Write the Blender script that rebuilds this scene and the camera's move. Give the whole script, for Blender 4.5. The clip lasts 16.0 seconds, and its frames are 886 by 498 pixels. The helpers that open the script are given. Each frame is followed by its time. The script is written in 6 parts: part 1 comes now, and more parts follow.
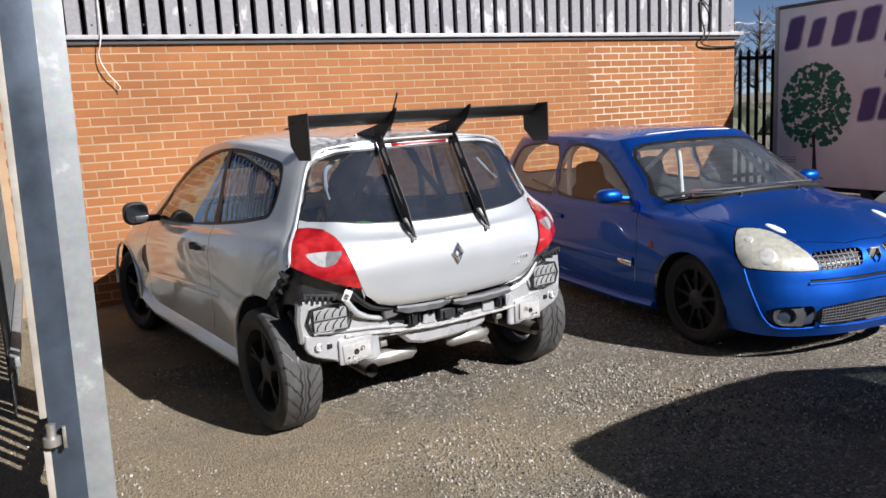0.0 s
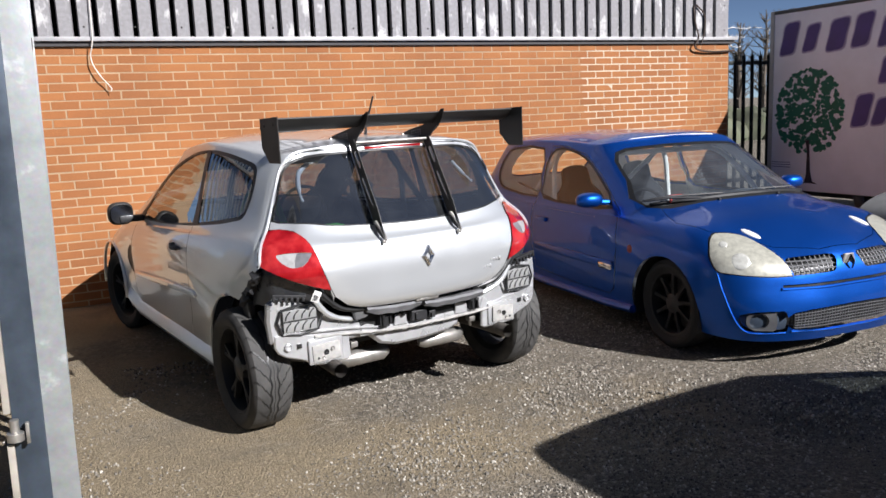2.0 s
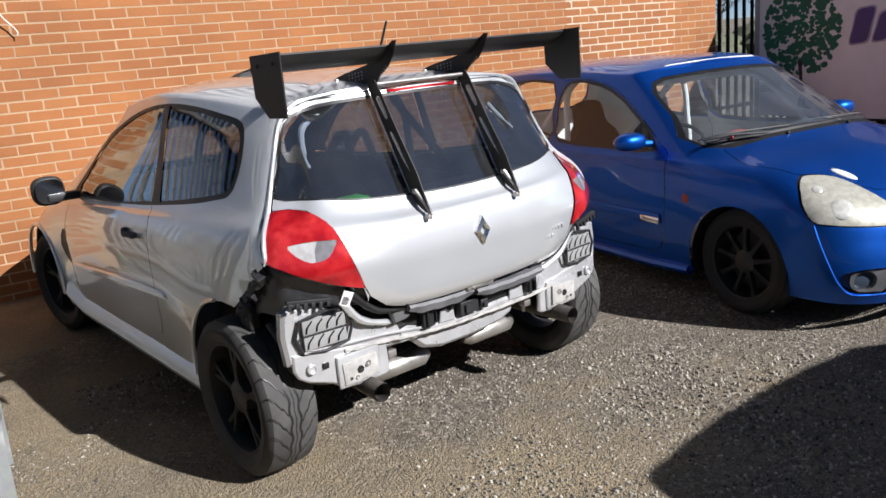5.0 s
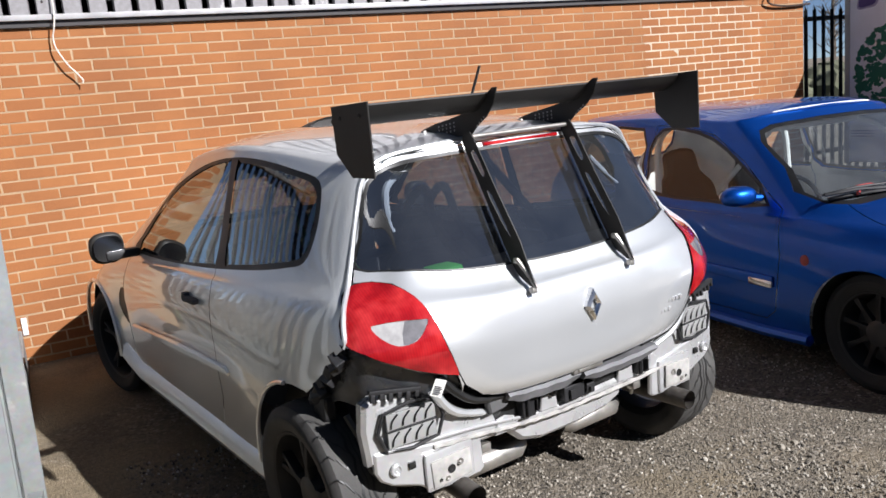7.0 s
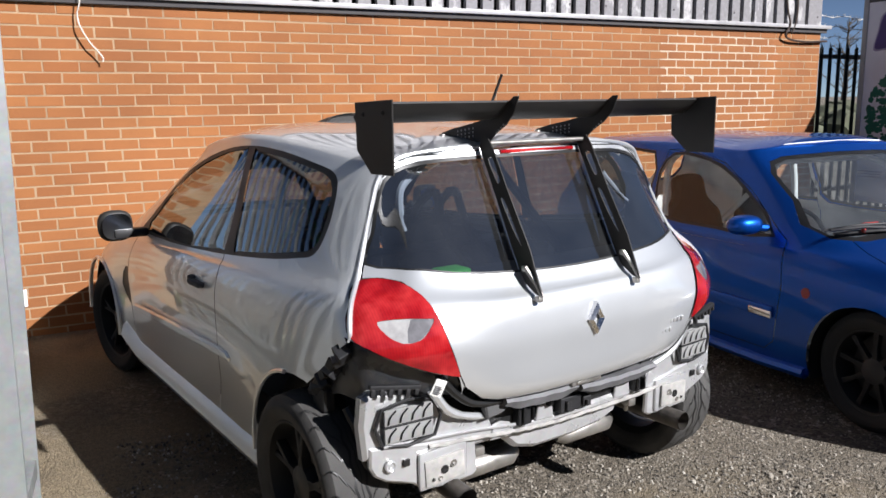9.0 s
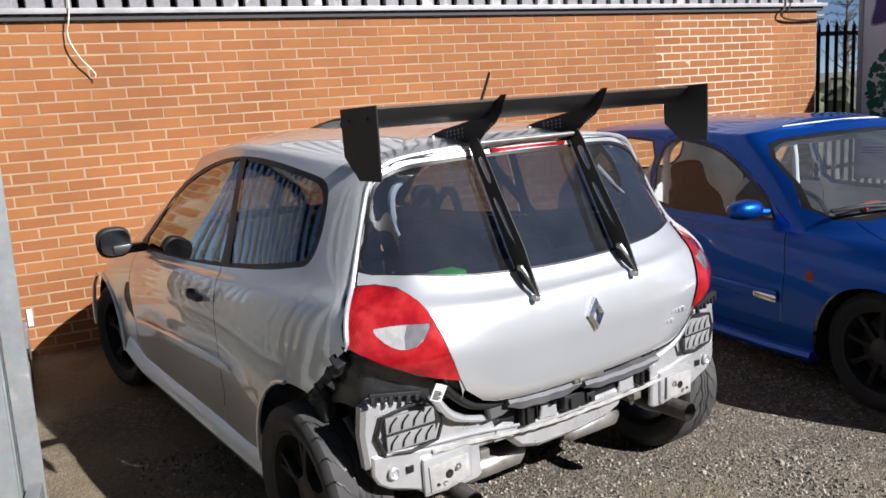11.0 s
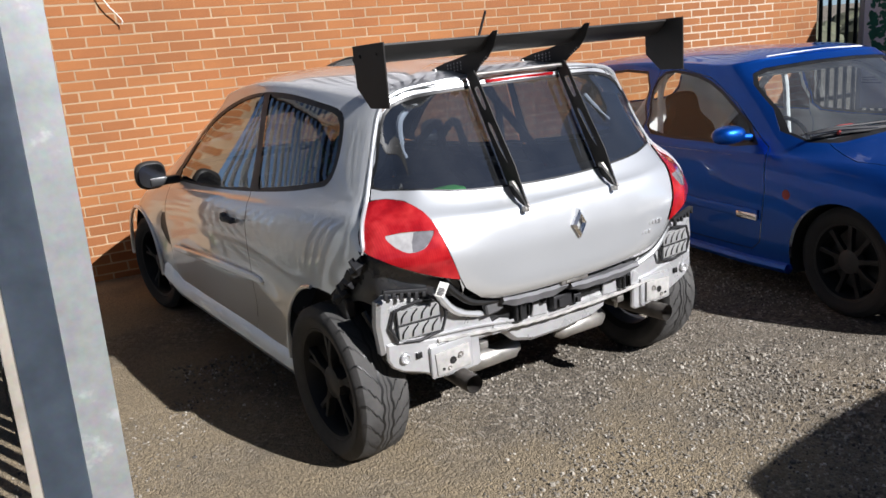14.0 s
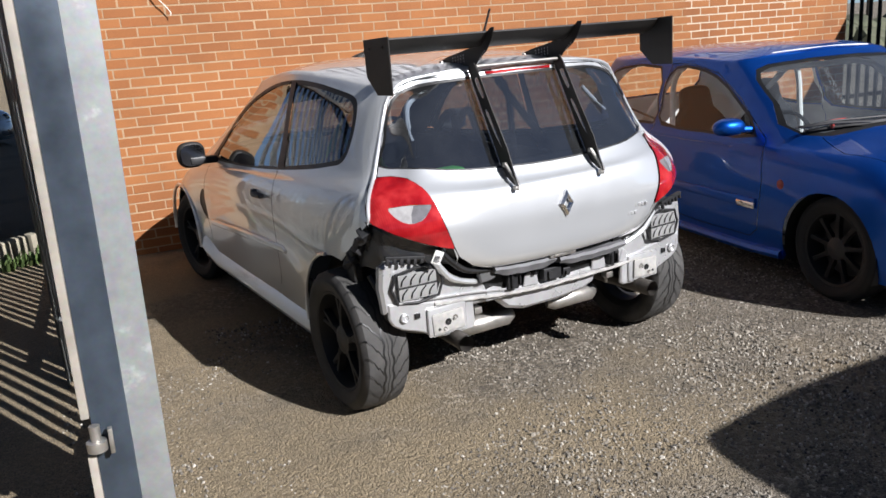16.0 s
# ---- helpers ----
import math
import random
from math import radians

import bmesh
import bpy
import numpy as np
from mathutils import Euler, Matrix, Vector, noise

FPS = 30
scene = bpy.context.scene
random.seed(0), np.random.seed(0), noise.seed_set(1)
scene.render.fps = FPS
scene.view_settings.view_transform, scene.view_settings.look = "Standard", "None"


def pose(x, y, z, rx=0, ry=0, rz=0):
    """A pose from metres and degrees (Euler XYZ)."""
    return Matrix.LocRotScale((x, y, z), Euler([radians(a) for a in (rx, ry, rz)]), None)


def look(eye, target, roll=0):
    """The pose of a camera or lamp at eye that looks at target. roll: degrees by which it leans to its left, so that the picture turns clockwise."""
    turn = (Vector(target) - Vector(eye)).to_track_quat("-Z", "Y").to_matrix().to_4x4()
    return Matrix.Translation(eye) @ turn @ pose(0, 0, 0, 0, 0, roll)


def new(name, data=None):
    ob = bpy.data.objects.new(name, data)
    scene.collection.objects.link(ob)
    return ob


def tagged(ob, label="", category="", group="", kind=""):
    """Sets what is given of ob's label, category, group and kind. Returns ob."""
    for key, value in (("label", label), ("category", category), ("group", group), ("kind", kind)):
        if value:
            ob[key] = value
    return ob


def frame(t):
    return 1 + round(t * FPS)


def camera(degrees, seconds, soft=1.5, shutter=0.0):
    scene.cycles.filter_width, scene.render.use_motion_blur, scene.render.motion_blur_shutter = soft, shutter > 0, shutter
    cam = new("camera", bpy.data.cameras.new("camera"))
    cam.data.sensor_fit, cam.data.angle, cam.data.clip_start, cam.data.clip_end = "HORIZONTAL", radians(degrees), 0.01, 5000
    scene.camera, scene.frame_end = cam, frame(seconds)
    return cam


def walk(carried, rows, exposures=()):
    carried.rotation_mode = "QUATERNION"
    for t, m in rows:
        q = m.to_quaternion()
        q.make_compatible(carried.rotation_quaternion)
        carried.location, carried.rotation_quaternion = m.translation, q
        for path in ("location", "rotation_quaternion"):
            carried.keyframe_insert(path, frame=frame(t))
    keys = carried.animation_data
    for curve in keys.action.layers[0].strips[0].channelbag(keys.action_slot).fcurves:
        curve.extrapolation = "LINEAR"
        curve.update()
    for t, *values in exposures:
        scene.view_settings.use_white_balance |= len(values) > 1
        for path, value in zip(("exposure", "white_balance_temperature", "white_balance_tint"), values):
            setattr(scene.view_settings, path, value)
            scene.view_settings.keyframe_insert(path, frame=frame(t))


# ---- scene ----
cam = camera(57.6, 16.0, soft=1.6)
PATH = [
    (0, (-7.898, -7.488, 1.503), (-7.019, -5.725, 1.16), -2.9),
    (0.5, (-7.844, -7.538, 1.51), (-6.971, -5.771, 1.171), -2.0),
    (1, (-7.799, -7.595, 1.511), (-6.934, -5.824, 1.173), -1.2),
    (1.5, (-7.766, -7.618, 1.504), (-6.9, -5.847, 1.163), -1.9),
    (2, (-7.749, -7.614, 1.507), (-6.888, -5.841, 1.169), -2.5),
    (2.5, (-7.76, -7.588, 1.517), (-6.904, -5.811, 1.181), -3.2),
    (3, (-7.828, -7.49, 1.537), (-6.957, -5.722, 1.198), -6.0),
    (5.5, (-7.648, -6.229, 1.463), (-6.659, -4.578, 0.917), -4.3),
    (6, (-7.536, -6.068, 1.439), (-6.732, -4.338, 0.84), -5.8),
    (6.5, (-7.588, -6.034, 1.467), (-6.761, -4.311, 0.877), -6.3),
    (7, (-7.651, -6.031, 1.517), (-6.756, -4.283, 1.137), -5.3),
    (7.5, (-7.682, -6.02, 1.538), (-6.757, -4.272, 1.24), -2.7),
    (8, (-7.701, -6.026, 1.52), (-6.778, -4.278, 1.214), -0.9),
    (8.5, (-7.706, -6.038, 1.511), (-6.799, -4.284, 1.195), -0.4),
    (9, (-7.7, -6.038, 1.506), (-6.798, -4.29, 1.145), -0.7),
    (11.5, (-7.602, -6.039, 1.525), (-6.72, -4.282, 1.159), -4.3),
    (12, (-7.531, -6.06, 1.524), (-6.648, -4.302, 1.162), -4.8),
    (12.5, (-7.484, -6.101, 1.522), (-6.611, -4.339, 1.153), -5.1),
    (13, (-7.526, -6.164, 1.524), (-6.682, -4.389, 1.154), -5.8),
    (13.5, (-7.678, -6.27, 1.515), (-6.835, -4.498, 1.132), -5.4),
    (14, (-7.792, -6.423, 1.508), (-6.968, -4.672, 1.003), -4.9),
    (14.5, (-7.781, -6.589, 1.509), (-6.974, -4.836, 0.984), -4.2),
    (15, (-7.735, -6.736, 1.502), (-6.991, -4.956, 0.975), -4.6),
    (15.5, (-7.765, -6.8, 1.516), (-7.039, -5.011, 0.992), -5.1),
    (16, (-7.782, -6.823, 1.508), (-7.06, -5.031, 0.993), -4.3),
]
walk(cam, [(t, look(eye, target, roll)) for t, eye, target, roll in PATH],
     [(0.0, 0.80), (6.5, 0.82), (9.0, 0.74), (16.0, 0.74)])

# ---- world and sun ----
SHIFT = Vector((-0.70, 1.35, -1.0))      # the way the sunlight falls
world = bpy.data.worlds.new("sky")
scene.world = world
world.use_nodes = True
sky = world.node_tree.nodes.new("ShaderNodeTexSky")
sky.sky_type, sky.sun_disc = "NISHITA", False
sky.sun_elevation, sky.sun_rotation = radians(33.3), radians(152.6)
sky.air_density, sky.dust_density = 0.30, 0.05
world.node_tree.links.new(sky.outputs[0], world.node_tree.nodes["Background"].inputs[0])
world.node_tree.nodes["Background"].inputs[1].default_value = 0.05
sun = new("sun", bpy.data.lights.new("sun", "SUN"))
sun.data.energy, sun.data.angle, sun.data.color = 5.0, radians(0.55), (0.98, 0.97, 1.0)
sun.matrix_basis = Matrix.Translation((4, -9, 9)) @ SHIFT.to_track_quat("-Z", "Y").to_matrix().to_4x4()


from mathutils.bvhtree import BVHTree


# ---- small tools ----
def part(name, bm, material, parent, label="", smooth=True, kind=""):
    """Links a bmesh as one mesh object under a thing or a part."""
    me = bpy.data.meshes.new(name)
    bm.normal_update()
    for f in bm.faces:
        f.smooth = smooth
    bm.to_mesh(me)
    bm.free()
    me.materials.append(material)
    ob = new(name, me)
    if smooth:
        me.set_sharp_from_angle(angle=radians(38))
    if parent is not None:
        ob.parent = parent
    return tagged(ob, label, kind=kind)


def thing(name, label, category, m=None, group="", kind=""):
    """An Empty at the base of a thing, which parents its parts."""
    ob = new(name)
    ob.empty_display_size = 0.1
    if m is not None:
        ob.matrix_basis = m
    return tagged(ob, label, category, group, kind)


def box(bm, lo, hi, bevel=0.0, m=None):
    """A box between two corners, with its edges rounded."""
    lo, hi = Vector(lo), Vector(hi)
    r = bmesh.ops.create_cube(bm, size=1.0)
    vs = r["verts"]
    for v in vs:
        v.co = Vector((lo[i] + (v.co[i] + 0.5) * (hi[i] - lo[i]) for i in range(3)))
    if bevel > 0:
        es = list({e for v in vs for e in v.link_edges})
        out = bmesh.ops.bevel(bm, geom=es, offset=bevel, segments=2, affect="EDGES", profile=0.6)
        vs = list({v for f in out["faces"] for v in f.verts} | {v for v in vs if v.is_valid})
    if m is not None:
        bmesh.ops.transform(bm, matrix=m, verts=vs)
    return vs


def tube(bm, pts, radius, sides=10, caps=True):
    """A round bar along a line of points; radius may be a list."""
    pts = [Vector(p) for p in pts]
    rs = radius if isinstance(radius, (list, tuple)) else [radius] * len(pts)
    rings, up = [], None
    for i, p in enumerate(pts):
        d = (pts[min(i + 1, len(pts) - 1)] - pts[max(i - 1, 0)]).normalized()
        if up is None:
            up = d.orthogonal().normalized()
        up = (up - d * up.dot(d)).normalized()
        side = d.cross(up)
        rings.append([bm.verts.new(p + rs[i] * (math.cos(2 * math.pi * k / sides) * up + math.sin(2 * math.pi * k / sides) * side)) for k in range(sides)])
    for a, b in zip(rings, rings[1:]):
        for k in range(sides):
            bm.faces.new((a[k], a[(k + 1) % sides], b[(k + 1) % sides], b[k]))
    if caps:
        bm.faces.new(rings[0][::-1])
        bm.faces.new(rings[-1])
    return [v for r in rings for v in r]


def curve_points(pts, n=6, closed=False):
    """Catmull-Rom points through pts."""
    P = [Vector(p) for p in pts]
    if closed:
        P = [P[-1]] + P + [P[0], P[1]]
    else:
        P = [2 * P[0] - P[1]] + P + [2 * P[-1] - P[-2]]
    out = []
    for a, b, c, d in zip(P, P[1:], P[2:], P[3:]):
        for k in range(n):
            t = k / n
            out.append(0.5 * (2 * b + (c - a) * t + (2 * a - 5 * b + 4 * c - d) * t * t + (3 * b - a - 3 * c + d) * t ** 3))
    if not closed:
        out.append(P[-2])
    return out


def plate(bm, outline, thick, axis="x", at=0.0, bevel=0.0):
    """A flat plate cut to an outline in the plane across an axis."""
    def place(a, b, h):
        return {"x": (h, a, b), "y": (a, h, b), "z": (a, b, h)}[axis]
    lo = [bm.verts.new(place(a, b, at - thick / 2)) for a, b in outline]
    hi = [bm.verts.new(place(a, b, at + thick / 2)) for a, b in outline]
    fs = [bm.faces.new(lo[::-1]), bm.faces.new(hi)]
    n = len(outline)
    for k in range(n):
        fs.append(bm.faces.new((lo[k], lo[(k + 1) % n], hi[(k + 1) % n], hi[k])))
    bmesh.ops.recalc_face_normals(bm, faces=fs)
    if bevel > 0:
        es = [e for e in fs[0].edges] + [e for e in fs[1].edges]
        bmesh.ops.bevel(bm, geom=es, offset=bevel, segments=1, affect="EDGES")
    return lo + hi


def lathe(bm, profile, sides=40, m=None):
    """A turned body: profile of (along x, radius)."""
    rings = []
    for x, r in profile:
        rings.append([bm.verts.new((x, r * math.cos(2 * math.pi * k / sides), r * math.sin(2 * math.pi * k / sides))) for k in range(sides)])
    for a, b in zip(rings, rings[1:]):
        for k in range(sides):
            bm.faces.new((a[k], b[k], b[(k + 1) % sides], a[(k + 1) % sides]))
    vs = [v for r in rings for v in r]
    if m is not None:
        bmesh.ops.transform(bm, matrix=m, verts=vs)
    return vs


# ---- materials ----
def node_material(name):
    m = bpy.data.materials.new(name)
    m.use_nodes = True
    nt = m.node_tree
    return m, nt, nt.nodes["Principled BSDF"]


def add(nt, kind, **values):
    n = nt.nodes.new(kind)
    for k, v in values.items():
        if k in n.inputs:
            n.inputs[k].default_value = v
    return n


def noise_of(nt, scale, detail=4.0, rough=0.55, where="Object"):
    tc = nt.nodes.new("ShaderNodeTexCoord")
    n = add(nt, "ShaderNodeTexNoise", Scale=scale, Detail=detail, Roughness=rough)
    nt.links.new(tc.outputs[where], n.inputs["Vector"])
    return n


def ramp(nt, source, stops):
    r = nt.nodes.new("ShaderNodeValToRGB")
    els = r.color_ramp.elements
    while len(els) < len(stops):
        els.new(0.5)
    for e, (p, c) in zip(els, stops):
        e.position, e.color = p, (*c, 1) if len(c) == 3 else c
    nt.links.new(source, r.inputs["Fac"])
    return r


def blend(nt, fac, a, b, mode="MIX"):
    x = nt.nodes.new("ShaderNodeMix")
    x.data_type, x.blend_type = "RGBA", mode
    for key, v in (("Factor", fac), ("A", a), ("B", b)):
        sock = [s for s in x.inputs if s.name == key and s.enabled][0]
        if isinstance(v, (int, float)):
            sock.default_value = v
        elif isinstance(v, tuple):
            sock.default_value = (*v, 1)
        else:
            nt.links.new(v, sock)
    return [s for s in x.outputs if s.enabled][0]


def bump(nt, bsdf, height, strength, distance):
    b = add(nt, "ShaderNodeBump", Strength=strength, Distance=distance)
    nt.links.new(height, b.inputs["Height"])
    nt.links.new(b.outputs["Normal"], bsdf.inputs["Normal"])


def plain(name, color, rough=0.6, metal=0.0, vary=0.15, scale=6.0, fine=80.0, relief=0.15, coat=0.0, spec=0.5):
    """A worn surface of one colour: broad stains and fine grain in colour, gloss and relief."""
    m, nt, b = node_material(name)
    broad, grain = noise_of(nt, scale), noise_of(nt, fine, 3.0)
    dark = tuple(c * (1 - vary) for c in color)
    light = tuple(min(1, c * (1 + vary)) for c in color)
    r = ramp(nt, broad.outputs["Fac"], [(0.3, dark), (0.7, light)])
    col = blend(nt, 0.18, r.outputs["Color"], grain.outputs["Color"], "SOFT_LIGHT")
    nt.links.new(col, b.inputs["Base Color"])
    rr = ramp(nt, broad.outputs["Fac"], [(0.25, (max(0.03, rough - 0.08),) * 3), (0.75, (min(1, rough + 0.1),) * 3)])
    nt.links.new(rr.outputs["Color"], b.inputs["Roughness"])
    b.inputs["Metallic"].default_value = metal
    b.inputs["Coat Weight"].default_value = coat
    b.inputs["Specular IOR Level"].default_value = spec
    if relief:
        bump(nt, b, grain.outputs["Fac"], relief, 0.002)
    return m


def car_paint(name, color, metal, rough, flake, dust=0.12, dust_color=(0.34, 0.30, 0.25), coat_ior=1.6):
    """Metallic paint: fine flakes under a clear coat, with a thin film of dust."""
    m, nt, b = node_material(name)
    fl = noise_of(nt, 900.0, 1.0)
    r = ramp(nt, fl.outputs["Fac"], [(0.3, tuple(c * (1 - flake) for c in color)), (0.7, tuple(min(1, c * (1 + flake)) for c in color))])
    film = noise_of(nt, 3.0, 6.0)
    fr = ramp(nt, film.outputs["Fac"], [(0.35, (0, 0, 0)), (0.8, (dust,) * 3)])
    nt.links.new(blend(nt, fr.outputs["Color"], r.outputs["Color"], dust_color), b.inputs["Base Color"])
    b.inputs["Metallic"].default_value = metal
    rr = ramp(nt, film.outputs["Fac"], [(0.3, (rough,) * 3), (0.8, (rough + 0.12,) * 3)])
    nt.links.new(rr.outputs["Color"], b.inputs["Roughness"])
    b.inputs["Coat Weight"].default_value = 1.0
    b.inputs["Coat Roughness"].default_value = 0.02
    b.inputs["Coat IOR"].default_value = coat_ior
    return m


def pane(name, tint, ior=1.5, gloss=0.0, dust=0.05):
    """Thin glass: clear with a tint, mirror-like towards grazing angles, with a pale film of dust and haze."""
    m = bpy.data.materials.new(name)
    m.use_nodes = True
    nt = m.node_tree
    nt.nodes.clear()
    out = nt.nodes.new("ShaderNodeOutputMaterial")
    tr = add(nt, "ShaderNodeBsdfTransparent", Color=(*tint, 1))
    gl = add(nt, "ShaderNodeBsdfGlossy", Color=(1, 1, 1, 1), Roughness=0.0)
    df = add(nt, "ShaderNodeBsdfDiffuse", Color=(0.42, 0.44, 0.46, 1))
    lw = nt.nodes.new("ShaderNodeLayerWeight")
    lw.inputs["Blend"].default_value = 0.5
    pw = add(nt, "ShaderNodeMath")
    pw.operation = "POWER"
    pw.inputs[1].default_value = 4.0
    nt.links.new(lw.outputs["Facing"], pw.inputs[0])
    mp = add(nt, "ShaderNodeMath")
    mp.operation, mp.use_clamp = "MULTIPLY_ADD", True
    mp.inputs[1].default_value, mp.inputs[2].default_value = 0.9, gloss + ((ior - 1) / (ior + 1)) ** 2
    nt.links.new(pw.outputs[0], mp.inputs[0])
    n = noise_of(nt, 5.0, 6.0)
    dr = ramp(nt, n.outputs["Fac"], [(0.3, (dust * 0.3,) * 3), (0.8, (dust,) * 3)])
    a, c = nt.nodes.new("ShaderNodeMixShader"), nt.nodes.new("ShaderNodeMixShader")
    nt.links.new(dr.outputs["Color"], a.inputs[0])
    nt.links.new(tr.outputs[0], a.inputs[1])
    nt.links.new(df.outputs[0], a.inputs[2])
    nt.links.new(mp.outputs[0], c.inputs[0])
    nt.links.new(a.outputs[0], c.inputs[1])
    nt.links.new(gl.outputs[0], c.inputs[2])
    nt.links.new(c.outputs[0], out.inputs[0])
    return m


def brick_material():
    m, nt, b = node_material("orange_brick")
    info = nt.nodes.new("ShaderNodeObjectInfo")
    geo = nt.nodes.new("ShaderNodeNewGeometry")
    mixr = add(nt, "ShaderNodeMath")
    mixr.operation = "ADD"
    nt.links.new(info.outputs["Random"], mixr.inputs[0])
    nt.links.new(geo.outputs["Random Per Island"], mixr.inputs[1])
    fr = add(nt, "ShaderNodeMath")
    fr.operation = "FRACT"
    nt.links.new(mixr.outputs[0], fr.inputs[0])
    tone = ramp(nt, fr.outputs[0], [(0.0, (0.284, 0.108, 0.035)), (0.35, (0.312, 0.121, 0.039)), (0.7, (0.340, 0.136, 0.044)), (1.0, (0.298, 0.109, 0.035))])
    geo_pos = geo.outputs["Position"]
    broad = add(nt, "ShaderNodeTexNoise", Scale=1.1, Detail=6.0, Roughness=0.6)
    nt.links.new(geo_pos, broad.inputs["Vector"])
    grain = add(nt, "ShaderNodeTexNoise", Scale=140.0, Detail=4.0, Roughness=0.65)
    nt.links.new(geo_pos, grain.inputs["Vector"])
    br = ramp(nt, broad.outputs["Fac"], [(0.3, (0.80, 0.78, 0.78)), (0.7, (1.12, 1.1, 1.05))])
    c1 = blend(nt, 1.0, tone.outputs["Color"], br.outputs["Color"], "MULTIPLY")
    gr = ramp(nt, grain.outputs["Fac"], [(0.3, (0.72, 0.70, 0.68)), (0.65, (1.1, 1.1, 1.1))])
    c2 = blend(nt, 0.7, c1, gr.outputs["Color"], "MULTIPLY")
    nt.links.new(c2, b.inputs["Base Color"])
    b.inputs["Roughness"].default_value = 0.85
    bump(nt, b, grain.outputs["Fac"], 0.25, 0.003)
    return m


def gravel_material():
    """Compacted grit: chips of stone in greys and tans, sandy patches, darker oily ones."""
    m, nt, b = node_material("compacted_gravel")
    geo = nt.nodes.new("ShaderNodeNewGeometry")
    pos = geo.outputs["Position"]

    def vor(scale, feature="F1"):
        v = nt.nodes.new("ShaderNodeTexVoronoi")
        v.feature = feature
        v.inputs["Scale"].default_value = scale
        nt.links.new(pos, v.inputs["Vector"])
        return v

    def noi(scale, detail=5.0):
        n = add(nt, "ShaderNodeTexNoise", Scale=scale, Detail=detail, Roughness=0.6)
        nt.links.new(pos, n.inputs["Vector"])
        return n
    v1, v2 = vor(62.0), vor(150.0)
    sep = nt.nodes.new("ShaderNodeSeparateColor")
    nt.links.new(v1.outputs["Color"], sep.inputs[0])
    chips = ramp(nt, sep.outputs[0], [(0.0, (0.085, 0.073, 0.058)), (0.4, (0.172, 0.146, 0.112)), (0.8, (0.265, 0.226, 0.172)), (1.0, (0.48, 0.43, 0.36))])
    sep2 = nt.nodes.new("ShaderNodeSeparateColor")
    nt.links.new(v2.outputs["Color"], sep2.inputs[0])
    grit = ramp(nt, sep2.outputs[0], [(0.0, (0.095, 0.080, 0.060)), (0.6, (0.180, 0.152, 0.114)), (1.0, (0.33, 0.285, 0.22))])
    n1, n2 = noi(0.55), noi(2.3)
    pick = ramp(nt, n2.outputs["Fac"], [(0.42, (0, 0, 0)), (0.60, (1, 1, 1))])
    c = blend(nt, pick.outputs["Color"], chips.outputs["Color"], grit.outputs["Color"])
    # the gate end of the yard is sandier
    where = nt.nodes.new("ShaderNodeSeparateXYZ")
    nt.links.new(pos, where.inputs[0])
    lean = add(nt, "ShaderNodeMath")
    lean.operation = "MULTIPLY_ADD"
    lean.inputs[1].default_value, lean.inputs[2].default_value = -0.085, -0.58
    nt.links.new(where.outputs["X"], lean.inputs[0])
    mixed = add(nt, "ShaderNodeMath")
    mixed.operation = "ADD"
    nt.links.new(n1.outputs["Fac"], mixed.inputs[0])
    nt.links.new(lean.outputs[0], mixed.inputs[1])
    sand = ramp(nt, mixed.outputs[0], [(0.42, (0, 0, 0)), (0.58, (0.8, 0.8, 0.8))])
    fine = noi(55.0, 6.0)
    sandc = ramp(nt, fine.outputs["Fac"], [(0.25, (0.205, 0.158, 0.096)), (0.75, (0.385, 0.302, 0.186))])
    v3 = vor(310.0)
    sep3 = nt.nodes.new("ShaderNodeSeparateColor")
    nt.links.new(v3.outputs["Color"], sep3.inputs[0])
    speck = ramp(nt, sep3.outputs[0], [(0.0, (0.55, 0.54, 0.52)), (0.5, (0.95, 0.95, 0.95)), (0.9, (1.25, 1.24, 1.2)), (1.0, (1.7, 1.7, 1.65))])
    gritty = blend(nt, 1.0, sandc.outputs["Color"], speck.outputs["Color"], "MULTIPLY")
    c = blend(nt, sand.outputs["Color"], c, gritty)
    n3 = noi(1.1)
    oil = ramp(nt, n3.outputs["Fac"], [(0.30, (0.62, 0.61, 0.60)), (0.50, (0.92, 0.92, 0.92))])
    c = blend(nt, 1.0, c, oil.outputs["Color"], "MULTIPLY")
    nt.links.new(c, b.inputs["Base Color"])
    b.inputs["Roughness"].default_value = 0.92
    h = add(nt, "ShaderNodeMath")
    h.operation = "ADD"
    nt.links.new(v1.outputs["Distance"], h.inputs[0])
    nt.links.new(v2.outputs["Distance"], h.inputs[1])
    inv = add(nt, "ShaderNodeMath")
    inv.operation = "MULTIPLY"
    inv.inputs[1].default_value = -1.0
    nt.links.new(h.outputs[0], inv.inputs[0])
    bump(nt, b, inv.outputs[0], 0.75, 0.012)
    return m


